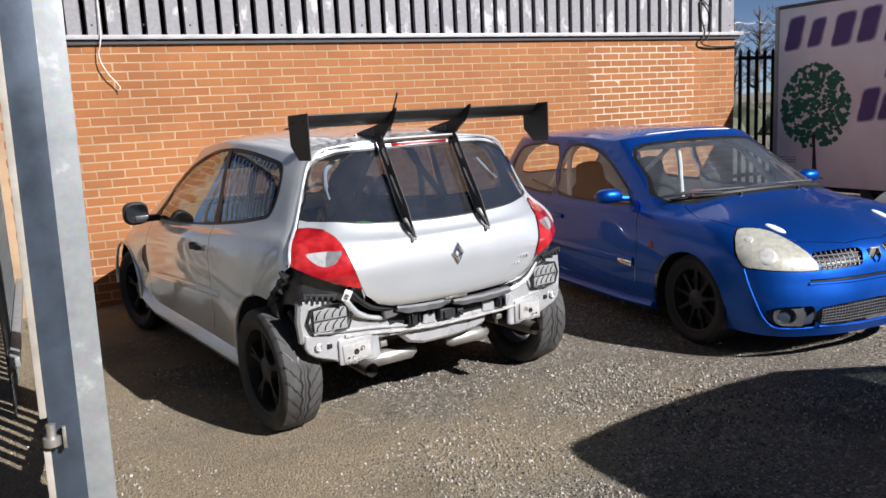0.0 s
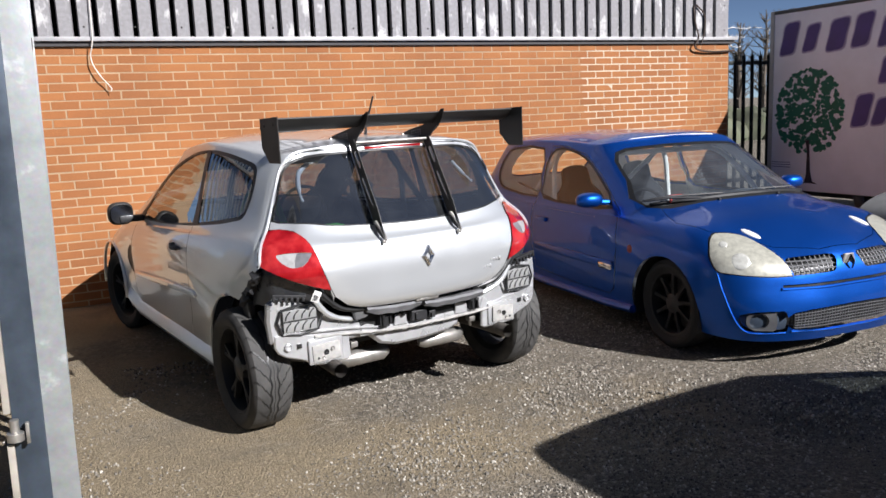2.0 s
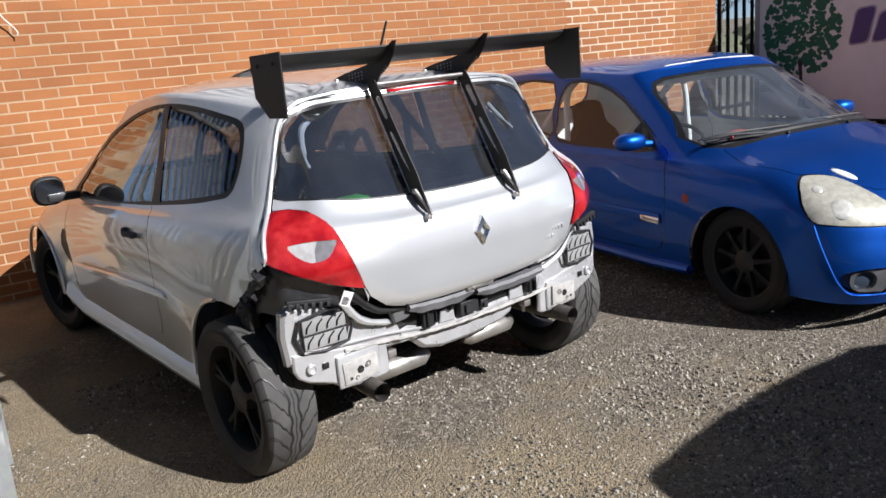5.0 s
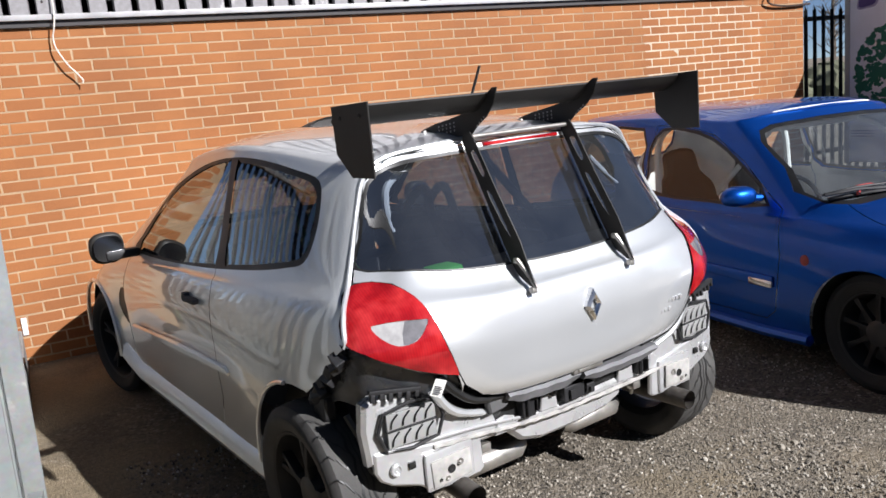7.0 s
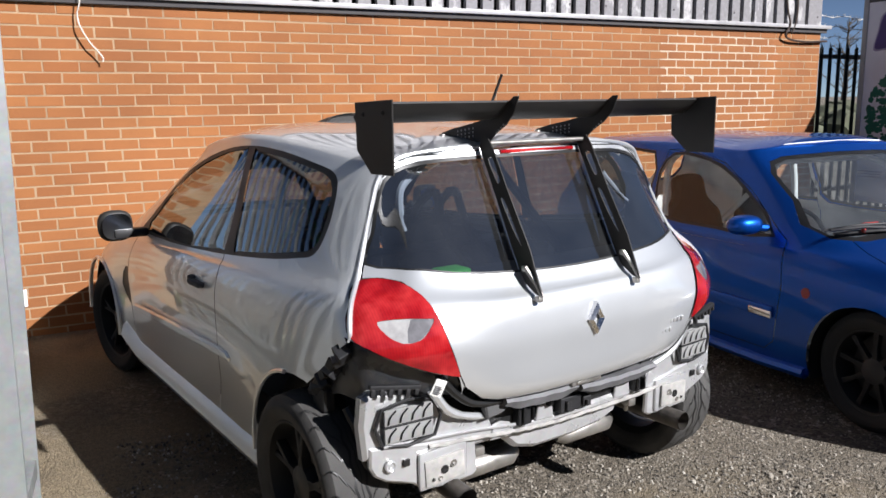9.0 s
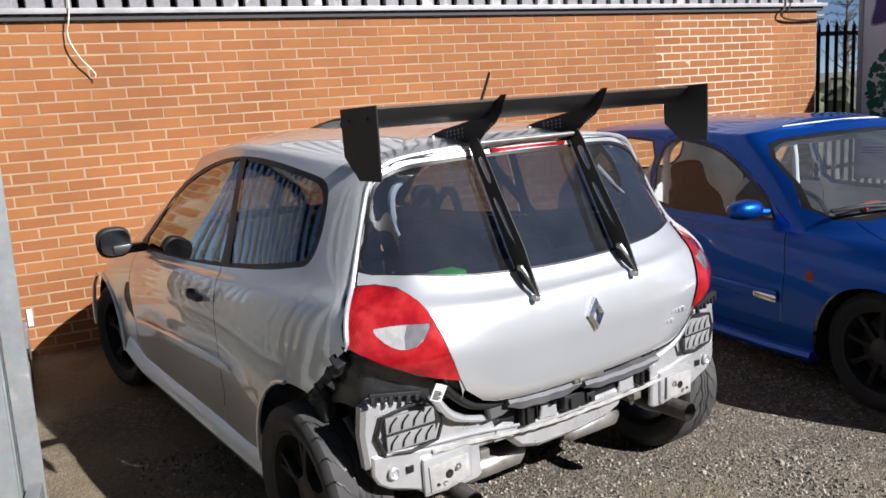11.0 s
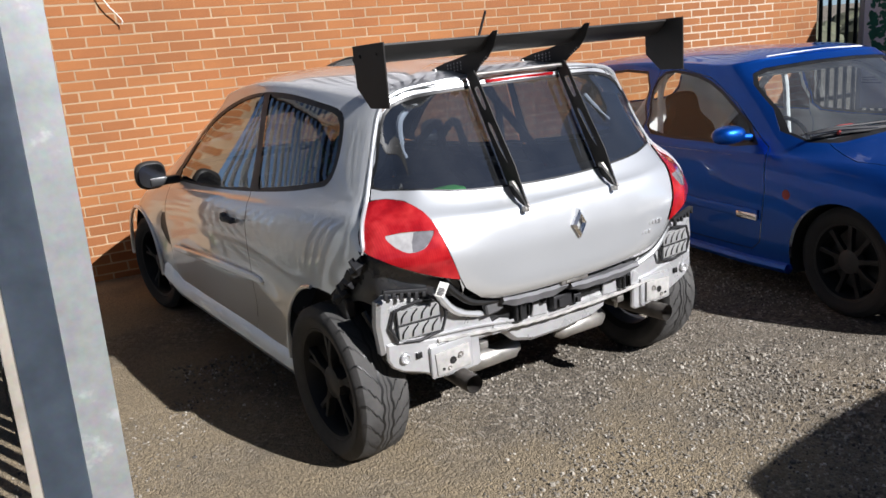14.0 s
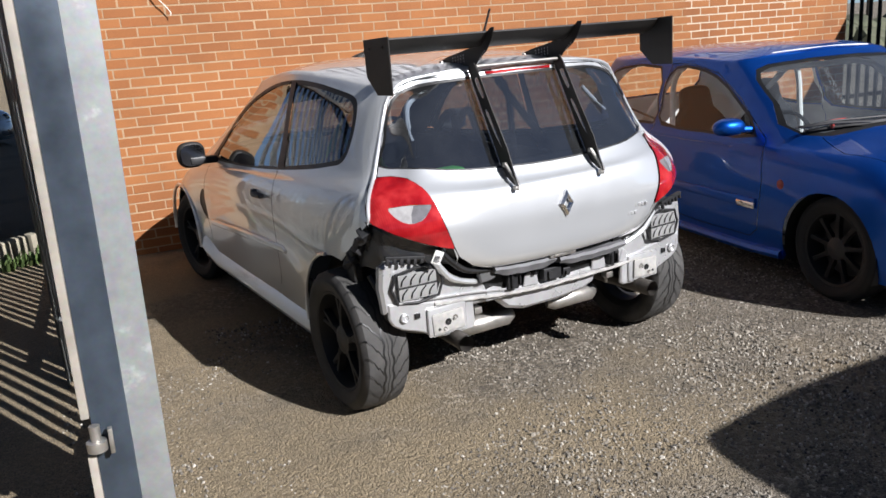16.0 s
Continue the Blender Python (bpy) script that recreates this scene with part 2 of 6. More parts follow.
def cladding_material():
    """Grey coated steel sheet whose coating has flaked off to white in patches."""
    m, nt, b = node_material("weathered_cladding")
    geo = nt.nodes.new("ShaderNodeNewGeometry")
    mp = add(nt, "ShaderNodeMapping")
    mp.inputs["Scale"].default_value = (3.5, 3.5, 1.6)
    nt.links.new(geo.outputs["Position"], mp.inputs["Vector"])
    n = add(nt, "ShaderNodeTexNoise", Scale=2.2, Detail=8.0, Roughness=0.62)
    nt.links.new(mp.outputs[0], n.inputs["Vector"])
    fl = ramp(nt, n.outputs["Fac"], [(0.55, (0.235, 0.227, 0.232)), (0.62, (0.48, 0.47, 0.46))])
    g = add(nt, "ShaderNodeTexNoise", Scale=30.0, Detail=5.0, Roughness=0.6)
    nt.links.new(geo.outputs["Position"], g.inputs["Vector"])
    gr = ramp(nt, g.outputs["Fac"], [(0.3, (0.8, 0.78, 0.77)), (0.7, (1.1, 1.1, 1.1))])
    nt.links.new(blend(nt, 1.0, fl.outputs["Color"], gr.outputs["Color"], "MULTIPLY"), b.inputs["Base Color"])
    b.inputs["Roughness"].default_value = 0.6
    bump(nt, b, n.outputs["Fac"], 0.2, 0.004)
    return m


def galvanised_material():
    """Hot-dip zinc: mottled spangle, pale scuffs."""
    m, nt, b = node_material("galvanised_steel")
    n, s = noise_of(nt, 9.0, 6.0), noise_of(nt, 45.0, 4.0)
    r = ramp(nt, n.outputs["Fac"], [(0.3, (0.235, 0.248, 0.25)), (0.6, (0.30, 0.313, 0.31)), (0.72, (0.48, 0.49, 0.48))])
    nt.links.new(blend(nt, 0.3, r.outputs["Color"], s.outputs["Color"], "SOFT_LIGHT"), b.inputs["Base Color"])
    b.inputs["Metallic"].default_value = 0.35
    b.inputs["Roughness"].default_value = 0.55
    bump(nt, b, s.outputs["Fac"], 0.12, 0.002)
    return m


BRICK = brick_material()
PALE_MORTAR = plain("repointed_mortar", (0.50, 0.41, 0.30), 0.95, vary=0.12, scale=3, fine=120, relief=0.4)
MORTAR = plain("mortar", (0.36, 0.243, 0.143), 0.95, vary=0.2, scale=3, fine=120, relief=0.5)
GRAVEL = gravel_material()
CLADDING = cladding_material()
GALV = galvanised_material()
FLASHING = plain("pale_flashing", (0.41, 0.40, 0.40), 0.5, 0.2)
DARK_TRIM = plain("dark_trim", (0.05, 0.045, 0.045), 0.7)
SILVER = car_paint("silver_paint", (0.78, 0.80, 0.81), 0.60, 0.28, 0.06, 0.03, (0.34, 0.30, 0.25), 2.2)
BLUE = car_paint("blue_paint", (0.001, 0.080, 0.43), 0.80, 0.36, 0.3, 0.02, (0.12, 0.14, 0.22), 1.28)
DARKBLUE = car_paint("dark_blue_grey_paint", (0.10, 0.14, 0.20), 0.6, 0.3, 0.2, 0.1)
PALE_BLUE = car_paint("silver_blue_paint", (0.30, 0.38, 0.46), 0.6, 0.3, 0.1, 0.05)
FLAP = plain("grey_rubber_flap", (0.24, 0.24, 0.235), 0.5)
PRIMER = plain("bare_silver_panel", (0.54, 0.54, 0.54), 0.30, 0.5, 0.12, 8, 60, 0.1)
CREAM = plain("unpainted_cream_primer", (0.36, 0.35, 0.33), 0.5, 0.0, 0.25, 22, 90, 0.15)
BLACK = plain("black_plastic", (0.018, 0.018, 0.019), 0.45, 0.0, 0.3, 8, 120, 0.1)
SATIN = plain("satin_black_wing", (0.028, 0.026, 0.024), 0.46, 0.0, 0.2, 4, 200, 0.05, spec=0.3)
RAIL_GREY = plain("dull_grey_rail", (0.13, 0.13, 0.135), 0.6, 0.0, 0.25, 14, 90, 0.1)
DARK_PANEL = plain("dark_corner_panel", (0.085, 0.088, 0.095), 0.26, 0.5, 0.2, 6, 90, 0.03)
SEAT_GREY = plain("grey_seat_cloth", (0.030, 0.031, 0.035), 0.9, 0.0, 0.2, 12, 200, 0.3, spec=0.1)
GRILLE_GREY = plain("grey_grille_plastic", (0.11, 0.11, 0.115), 0.45, 0.3, 0.15, 8, 90, 0.05)
# darker rubber, also used to paint shade onto deep-set front tyres
TYRE_DARKER = plain("darker_tyre_rubber", (0.018, 0.018, 0.018), 0.75, 0.0, 0.3, 9, 150, 0.3)
RUBBER = plain("tyre_rubber", (0.055, 0.053, 0.050), 0.8, 0.0, 0.35, 9, 150, 0.3)
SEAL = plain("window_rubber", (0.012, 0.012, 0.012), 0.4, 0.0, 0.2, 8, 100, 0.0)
RIM = plain("black_alloy", (0.012, 0.012, 0.013), 0.55, 0.0, 0.2, 10, 100, 0.0)
RIM_GREY = plain("dark_grey_alloy", (0.05, 0.05, 0.052), 0.4, 0.5, 0.2, 10, 100, 0.0)
SATIN_CHROME = plain("satin_chrome", (0.86, 0.86, 0.87), 0.24, 1.0, 0.05, 10, 100, 0.0)
CHROME = plain("chrome", (0.8, 0.8, 0.8), 0.12, 1.0, 0.05, 10, 100, 0.0)
STEEL = plain("dull_steel", (0.42, 0.40, 0.37), 0.42, 0.8, 0.25, 12, 90, 0.1)
EXHAUST = plain("sooty_exhaust", (0.10, 0.09, 0.08), 0.5, 0.6, 0.4, 14, 90, 0.2)
FABRIC = plain("dark_seat_cloth", (0.010, 0.010, 0.011), 0.95, 0.0, 0.2, 12, 200, 0.3, spec=0.05)
LINING = plain("grey_lining", (0.10, 0.10, 0.10), 0.9, 0.0, 0.2, 6, 150, 0.2)
DARK_LINING = plain("dark_cabin_lining", (0.016, 0.016, 0.017), 0.9, 0.0, 0.2, 6, 150, 0.2, spec=0.08)
PALE_LINING = plain("pale_inner_paint", (0.82, 0.82, 0.80), 0.7, 0.0, 0.15, 5, 60, 0.1)
WHITE = plain("white_paint", (0.78, 0.77, 0.74), 0.5, 0.0, 0.08, 7, 90, 0.05)
REDPLASTIC = plain("red_plastic", (0.34, 0.04, 0.035), 0.4)
GREEN = plain("green_harness", (0.06, 0.45, 0.05), 0.7, 0.0, 0.15, 12, 150, 0.1)
LABEL = plain("paper_label", (0.78, 0.77, 0.73), 0.8, 0.0, 0.06)
INK = plain("label_ink", (0.08, 0.08, 0.09), 0.8)
FENCE = plain("black_green_fence", (0.018, 0.022, 0.02), 0.5, 0.2, 0.3, 7, 90, 0.1)
TRUCK = plain("lilac_white_panel", (0.84, 0.82, 0.88), 0.55, 0.0, 0.10, 1.6, 60, 0.05)
PURPLE = plain("purple_lettering", (0.09, 0.055, 0.21), 0.6, 0.0, 0.12)
LILAC = plain("pale_lettering_edge", (0.42, 0.36, 0.52), 0.6, 0.0, 0.05)
SIGN_GREEN = plain("painted_leaf_green", (0.012, 0.13, 0.085), 0.6, 0.0, 0.2)
SIGN_BROWN = plain("painted_trunk", (0.035, 0.025, 0.035), 0.7, 0.0, 0.2)
PLANT = plain("weed_leaf", (0.07, 0.11, 0.03), 0.7, 0.0, 0.3)
BARK = plain("bare_twig", (0.11, 0.09, 0.07), 0.9, 0.0, 0.3)
CABLE_WHITE = plain("white_cable", (0.72, 0.66, 0.58), 0.5, 0.0, 0.1)
CABLE_BROWN = plain("brown_cable", (0.05, 0.03, 0.022), 0.6, 0.0, 0.1)
# pale warm steel, coloured as the stile edge looks in sun
PALE_STEEL = plain("pale_sunlit_steel", (0.33, 0.30, 0.255), 0.55, 0.0, 0.2, 9, 80, 0.1)
# steel with the shade beside the post put into its colour
SHADED_STEEL = plain("shaded_blue_grey_steel", (0.050, 0.066, 0.088), 0.45, 0.35, 0.3, 5, 60, 0.1)
# dull brown for the walls added out of view
UNSEEN_WALL = plain("dull_unseen_wall", (0.20, 0.18, 0.16), 0.9, 0.0, 0.3, 0.5, 8, 0.3)
TIMBER = plain("weathered_sleeper", (0.30, 0.27, 0.20), 0.9, 0.0, 0.3, 5, 70, 0.5)
HEDGE = plain("distant_scrub", (0.09, 0.095, 0.06), 0.95, 0.0, 0.4, 0.8, 6, 0.3)
GLASS = pane("car_glass", (0.30, 0.33, 0.33), 1.5, 0.10, 0.004)
# film on the rear glass is dust plus painted-in sky haze
GLASS_DARK = pane("tinted_rear_glass", (0.62, 0.68, 0.76), 1.5, 0.24, 0.07)
GLASS_CLEAR = pane("clear_side_glass", (0.94, 0.96, 0.95), 1.5, 0.0, 0.006)
# strong pale film paints hazy sky reflection into the windscreen
SCREEN = pane("windscreen_glass", (0.82, 0.90, 0.94), 1.5, 0.12, 0.16)


def lamp_red():
    """Red moulded plastic with fine upright ribs and darker bands inside."""
    m, nt, b = node_material("red_lamp_lens")
    tc = nt.nodes.new("ShaderNodeTexCoord")
    w = add(nt, "ShaderNodeTexWave", Scale=42.0, Distortion=1.5, Detail=1.0)
    nt.links.new(tc.outputs["Object"], w.inputs["Vector"])
    n = noise_of(nt, 9.0, 3.0)
    r = ramp(nt, n.outputs["Fac"], [(0.35, (0.20, 0.003, 0.006)), (0.50, (0.34, 0.010, 0.014)), (0.68, (0.52, 0.035, 0.036))])
    rib = ramp(nt, w.outputs["Fac"], [(0.2, (0.88, 0.88, 0.88)), (0.8, (1.06, 1.06, 1.06))])
    nt.links.new(blend(nt, 0.8, r.outputs["Color"], rib.outputs["Color"], "MULTIPLY"), b.inputs["Base Color"])
    b.inputs["Roughness"].default_value = 0.12
    b.inputs["Coat Weight"].default_value = 1.0
    b.inputs["Coat Roughness"].default_value = 0.03
    b.inputs["Subsurface Weight"].default_value = 0.15
    b.inputs["Subsurface Radius"].default_value = (0.02, 0.002, 0.002)
    return m


def lamp_clear(name, color, rough):
    m, nt, b = node_material(name)
    n = noise_of(nt, 35.0, 3.0)
    r = ramp(nt, n.outputs["Fac"], [(0.3, tuple(0.7 * c for c in color)), (0.7, color)])
    nt.links.new(r.outputs["Color"], b.inputs["Base Color"])
    b.inputs["Roughness"].default_value = rough
    b.inputs["Metallic"].default_value = 0.35
    b.inputs["Coat Weight"].default_value = 1.0
    b.inputs["Coat Roughness"].default_value = 0.05
    return m


RED_LENS = lamp_red()
CLEAR_LENS = lamp_clear("clear_reverse_lens", (0.72, 0.70, 0.68), 0.15)
DIM_LENS = lamp_clear("dim_reverse_lens", (0.30, 0.29, 0.30), 0.12)
BOWL = lamp_clear("hazy_reflector", (0.74, 0.73, 0.66), 0.22)
HAZY_LENS = lamp_clear("yellowed_headlamp", (0.62, 0.60, 0.50), 0.28)


# ---- car bodies: a net of columns round the car and levels up it ----
def spline_rows(a, n):
    """Catmull-Rom along the first axis of an array of points, n steps a span."""
    a = np.asarray(a, float)
    e = np.concatenate([2 * a[:1] - a[1:2], a, 2 * a[-1:] - a[-2:-1]])
    out = []
    for i in range(len(a) - 1):
        p0, p1, p2, p3 = e[i], e[i + 1], e[i + 2], e[i + 3]
        for k in range(n):
            t = k / n
            out.append(0.5 * (2 * p1 + (p2 - p0) * t + (2 * p0 - 5 * p1 + 4 * p2 - p3) * t * t + (3 * p1 - p0 - 3 * p2 + p3) * t ** 3))
    out.append(a[-1])
    return np.array(out)


def shell(columns, n_col=6, n_lev=5):
    """The skin of a car from half its columns, rear centre to front centre; each column runs from the sill to the roof's spine."""
    net = np.array(columns, float)
    flip = np.array((-1.0, 1.0, 1.0))
    k = len(net)
    ring = np.concatenate([net[2:0:-1] * flip, net, net[-2:-4:-1] * flip])
    fine = spline_rows(ring, n_col)[2 * n_col:(2 + k - 1) * n_col + 1]
    fine = np.swapaxes(spline_rows(np.swapaxes(fine, 0, 1), n_lev), 0, 1)
    fine[0, :, 0] = fine[-1, :, 0] = 0.0
    fine[:, -1, 0] = 0.0
    bm = bmesh.new()
    sides = []
    for s in (1, -1):
        sides.append([[bm.verts.new((s * p[0], p[1], p[2])) for p in col] for col in fine])
    for s, g in zip((1, -1), sides):
        for i in range(len(g) - 1):
            for j in range(len(g[0]) - 1):
                q = (g[i][j], g[i + 1][j], g[i + 1][j + 1], g[i][j + 1])
                bm.faces.new(q if s > 0 else q[::-1])
    bmesh.ops.remove_doubles(bm, verts=bm.verts, dist=0.0008)
    bmesh.ops.recalc_face_normals(bm, faces=bm.faces)
    return bm


def inside(p, poly):
    x, y = p
    hit = False
    for (x0, y0), (x1, y1) in zip(poly, poly[1:] + poly[:1]):
        if (y0 > y) != (y1 > y) and x < x0 + (y - y0) * (x1 - x0) / (y1 - y0):
            hit = not hit
    return hit


def grown(poly, d):
    """The outline moved outwards by d."""
    area = sum(a[0] * b[1] - b[0] * a[1] for a, b in zip(poly, poly[1:] + poly[:1]))
    s = 1 if area > 0 else -1
    out, n = [], len(poly)
    for i in range(n):
        a, b, c = Vector(poly[i - 1]), Vector(poly[i]), Vector(poly[(i + 1) % n])
        n1, n2 = (b - a).normalized(), (c - b).normalized()
        n1, n2 = Vector((n1.y, -n1.x)), Vector((n2.y, -n2.x))
        m = (n1 + n2)
        m = m.normalized() / max(0.5, m.normalized().dot(n1)) if m.length > 1e-6 else n1
        out.append(tuple(b + s * d * m))
    return out


def rounded(poly, n=3):
    return [tuple(p.xy) for p in curve_points([(a, b, 0) for a, b in poly], n, True)]


VIEWS = {"side": ((1, 2), (1, 0, 0)), "back": ((0, 2), (0, 1, 0)), "top": ((0, 1), (0, 0, 1))}


def cut(bm, layer, poly, view, number, keep, only=None):
    """Cuts an outline, seen from the side, back or top, into the skin, and gives the faces within a part's number."""
    (a, b), along = VIEWS[view]
    for p, q in zip(poly, poly[1:] + poly[:1]):
        d = Vector((q[0] - p[0], q[1] - p[1]))
        if d.length < 1e-6:
            continue
        co, no = [0, 0, 0], [0, 0, 0]
        co[a], co[b] = p
        no[a], no[b] = d.y, -d.x
        lo, hi = (min(p[0], q[0]) - 0.004, min(p[1], q[1]) - 0.004), (max(p[0], q[0]) + 0.004, max(p[1], q[1]) + 0.004)
        faces = []
        for f in bm.faces:
            us, vs = [v.co[a] for v in f.verts], [v.co[b] for v in f.verts]
            if max(us) > lo[0] and min(us) < hi[0] and max(vs) > lo[1] and min(vs) < hi[1] and keep(f):
                faces.append(f)
        geom = faces + list({e for f in faces for e in f.edges}) + list({v for f in faces for v in f.verts})
        if faces:
            bmesh.ops.bisect_plane(bm, geom=geom, dist=1e-5, plane_co=co, plane_no=no)
    found = []
    for f in bm.faces:
        c = f.calc_center_median()
        if keep(f) and (only is None or f[layer] in only) and inside((c[a], c[b]), poly):
            f[layer] = number
            found.append(f)
    return found


def lift(bm, layer, number, push=0.0, thick=0.0):
    """The faces of one part as a bmesh of their own, pushed along their normals and, where asked, given thickness."""
    out = bmesh.new()
    seen = {}
    bm.normal_update()
    for f in bm.faces:
        if f[layer] != number:
            continue
        vs = []
        for v in f.verts:
            if v not in seen:
                seen[v] = out.verts.new(v.co + v.normal * push)
            vs.append(seen[v])
        out.faces.new(vs)
    if thick:
        out.normal_update()
        bmesh.ops.solidify(out, geom=list(out.faces), thickness=thick)
    return out


def islands(name, bm, material, parent, label=""):
    """Each separate piece of a bmesh as a part of its own."""
    left = set(bm.faces)
    while left:
        stack, piece = [left.pop()], []
        while stack:
            f = stack.pop()
            piece.append(f)
            for e in f.edges:
                for g in e.link_faces:
                    if g in left:
                        left.discard(g)
                        stack.append(g)
        if len(piece) < 3:
            continue
        out, seen = bmesh.new(), {}
        for f in piece:
            vs = []
            for v in f.verts:
                if v not in seen:
                    seen[v] = out.verts.new(v.co)
                vs.append(seen[v])
            out.faces.new(vs)
        part(name, out, material, parent, label)
    bm.free()


def wheel(parent, at, side, radius, width, rim_r, rim_mat, spokes, groove_turns, turn=0.0, label="", rubber=None):
    """A wheel: a treaded tyre, a rim with split spokes and a hub. side +1 faces +x."""
    m = pose(at[0], at[1], at[2], 0, 0, turn + (0 if side > 0 else 180))
    w = new("wheel")
    w.empty_display_size = 0.1
    w.parent = parent
    w.matrix_basis = m
    tagged(w, label)
    h = width / 2
    bm = bmesh.new()
    prof = [(h * 0.78, rim_r - 0.004), (h * 0.93, rim_r + 0.012), (h * 1.0, rim_r + 0.05), (h * 0.99, radius - 0.05), (h * 0.93, radius - 0.022),
            (h * 0.80, radius - 0.006), (h * 0.4, radius), (0, radius + 0.001), (-h * 0.4, radius), (-h * 0.80, radius - 0.006), (-h * 0.93, radius - 0.022), (-h, radius - 0.05),
            (-h, rim_r + 0.05), (-h * 0.93, rim_r + 0.012), (-h * 0.78, rim_r - 0.004)]
    lathe(bm, prof, 72)
    bmesh.ops.recalc_face_normals(bm, faces=bm.faces)
    tyre = part("tyre", bm, rubber or RUBBER, w, "black road tyre with a wavy tread" if groove_turns else "plain black road tyre")
    # tread grooves: dark ribbons imitate shaded channels, two wavy rings and slanting cuts
    if groove_turns:
        bm = bmesh.new()
        def ribbon(line, wide, around):
            for (x0, a0, r0), (x1, a1, r1) in zip(line, line[1:]):
                q = []
                for x, a, r, d in ((x0, a0, r0, -wide), (x1, a1, r1, -wide), (x1, a1, r1, wide), (x0, a0, r0, wide)):
                    b = a + (d / r if around else 0)
                    q.append(bm.verts.new((x + (0 if around else d), r * math.cos(b), r * math.sin(b))))
                bm.faces.new(q)
        for off in (-0.17, 0.17):
            ribbon([((off + 0.035 * math.sin(2 * math.pi * k / 216 * groove_turns)) * h, 2 * math.pi * k / 216, radius + 0.0018) for k in range(217)], 0.0042, False)
        ribbon([(0.02 * h * math.sin(2 * math.pi * k / 216 * groove_turns), 2 * math.pi * k / 216, radius + 0.0018) for k in range(217)], 0.0016, False)
        for k in range(groove_turns):
            for s in (-1, 1):
                line = []
                for j in range(11):
                    u = j / 10
                    x = s * h * (0.24 + 0.38 * u + 0.06 * math.sin(u * 6.3))
                    a = 2 * math.pi * (k + (0.5 if s > 0 else 0)) / groove_turns + 0.22 * (u - 0.5) + 0.05 * math.sin(u * 6.3)
                    line.append((x, a, radius + 0.0022 - 0.001 * u))
                ribbon(line, 0.0028, True)
                line = []
                for j in range(6):
                    u = j / 5
                    a = 2 * math.pi * (k + (0.95 if s > 0 else 0.45)) / groove_turns + 0.06 * math.sin(u * 2.2)
                    line.append((s * h * (0.66 + 0.26 * u), a, radius + 0.0020 - 0.0185 * max(0, (u - 0.45) / 0.55) ** 1.6))
                ribbon(line, 0.0022, True)
        bmesh.ops.remove_doubles(bm, verts=bm.verts, dist=1e-4)
        part("tread_pattern", bm, SEAL, tyre)
    bm = bmesh.new()
    lathe(bm, [(h * 0.80, rim_r + 0.004), (h * 0.84, rim_r - 0.002), (h * 0.80, rim_r - 0.012), (h * 0.45, rim_r - 0.022), (-h * 0.6, rim_r - 0.03), (-h * 0.8, rim_r)], 48)
    lathe(bm, [(-h * 0.15, 0.16), (-h * 0.12, 0.16), (-h * 0.12, 0.02)], 32)
    rim = part("rim", bm, rim_mat, w, "dark alloy rim with split spokes")
    for k in range(spokes):
        bm = bmesh.new()
        for s in (-1, 1):
            x0 = 0.055 if spokes < 7 else 0.022
            box(bm, (h * 0.30, -0.010 + s * x0 * 0.4, 0.02), (h * 0.62, 0.010 + s * x0 * 0.4, rim_r - 0.008), 0.004, pose(0, 0, 0, s * (13 if spokes < 7 else 4), 0, 0))
        bmesh.ops.transform(bm, matrix=pose(0, 0, 0, 360 * k / spokes, 0, 0), verts=bm.verts)
        part("spoke", bm, rim_mat, rim)
    bm = bmesh.new()
    lathe(bm, [(h * 0.25, 0.07), (h * 0.62, 0.062), (h * 0.68, 0.045), (h * 0.70, 0.0005)], 24)
    part("hub_cap", bm, RIM_GREY, rim)
    return w


def arch_liner(bm, y, z, r, x0, x1, s, a0=-0.12, a1=1.12, disc=True):
    """The black inner wall of a wheel arch."""
    rows = []
    for x in (x0, x1):
        rows.append([bm.verts.new((s * x, y + r * math.cos(a), z + r * math.sin(a))) for a in [math.pi * (a0 + (a1 - a0) * k / 28) for k in range(29)]])
    for k in range(28):
        bm.faces.new((rows[0][k], rows[0][k + 1], rows[1][k + 1], rows[1][k]))
    if disc:
        bm.faces.new(rows[0][::-1])


def seat(name, parent, at, mat, label="", size=1.0):
    """A bucket seat: base, backrest with wings, headrest."""
    e = new(name)
    e.parent = parent
    e.matrix_basis = pose(*at) @ Matrix.Diagonal((size, size, size, 1))
    tagged(e, label)
    bm = bmesh.new()
    box(bm, (-0.25, -0.05, 0.0), (0.25, 0.45, 0.16), 0.05)
    part("seat_base", bm, mat, e)
    bm = bmesh.new()
    out = curve_points([(-0.23, 0, 0), (-0.27, 0, 0.3), (-0.25, 0, 0.5), (-0.15, 0, 0.62), (-0.11, 0, 0.78), (0.11, 0, 0.78), (0.15, 0, 0.62), (0.25, 0, 0.5), (0.27, 0, 0.3), (0.23, 0, 0)], 4)
    plate(bm, [(p.x, p.z) for p in out], 0.11, "y", 0.0, 0.03)
    bmesh.ops.transform(bm, matrix=pose(0, -0.08, 0.06, 14, 0, 0), verts=bm.verts)
    part("backrest", bm, mat, e)
    return e


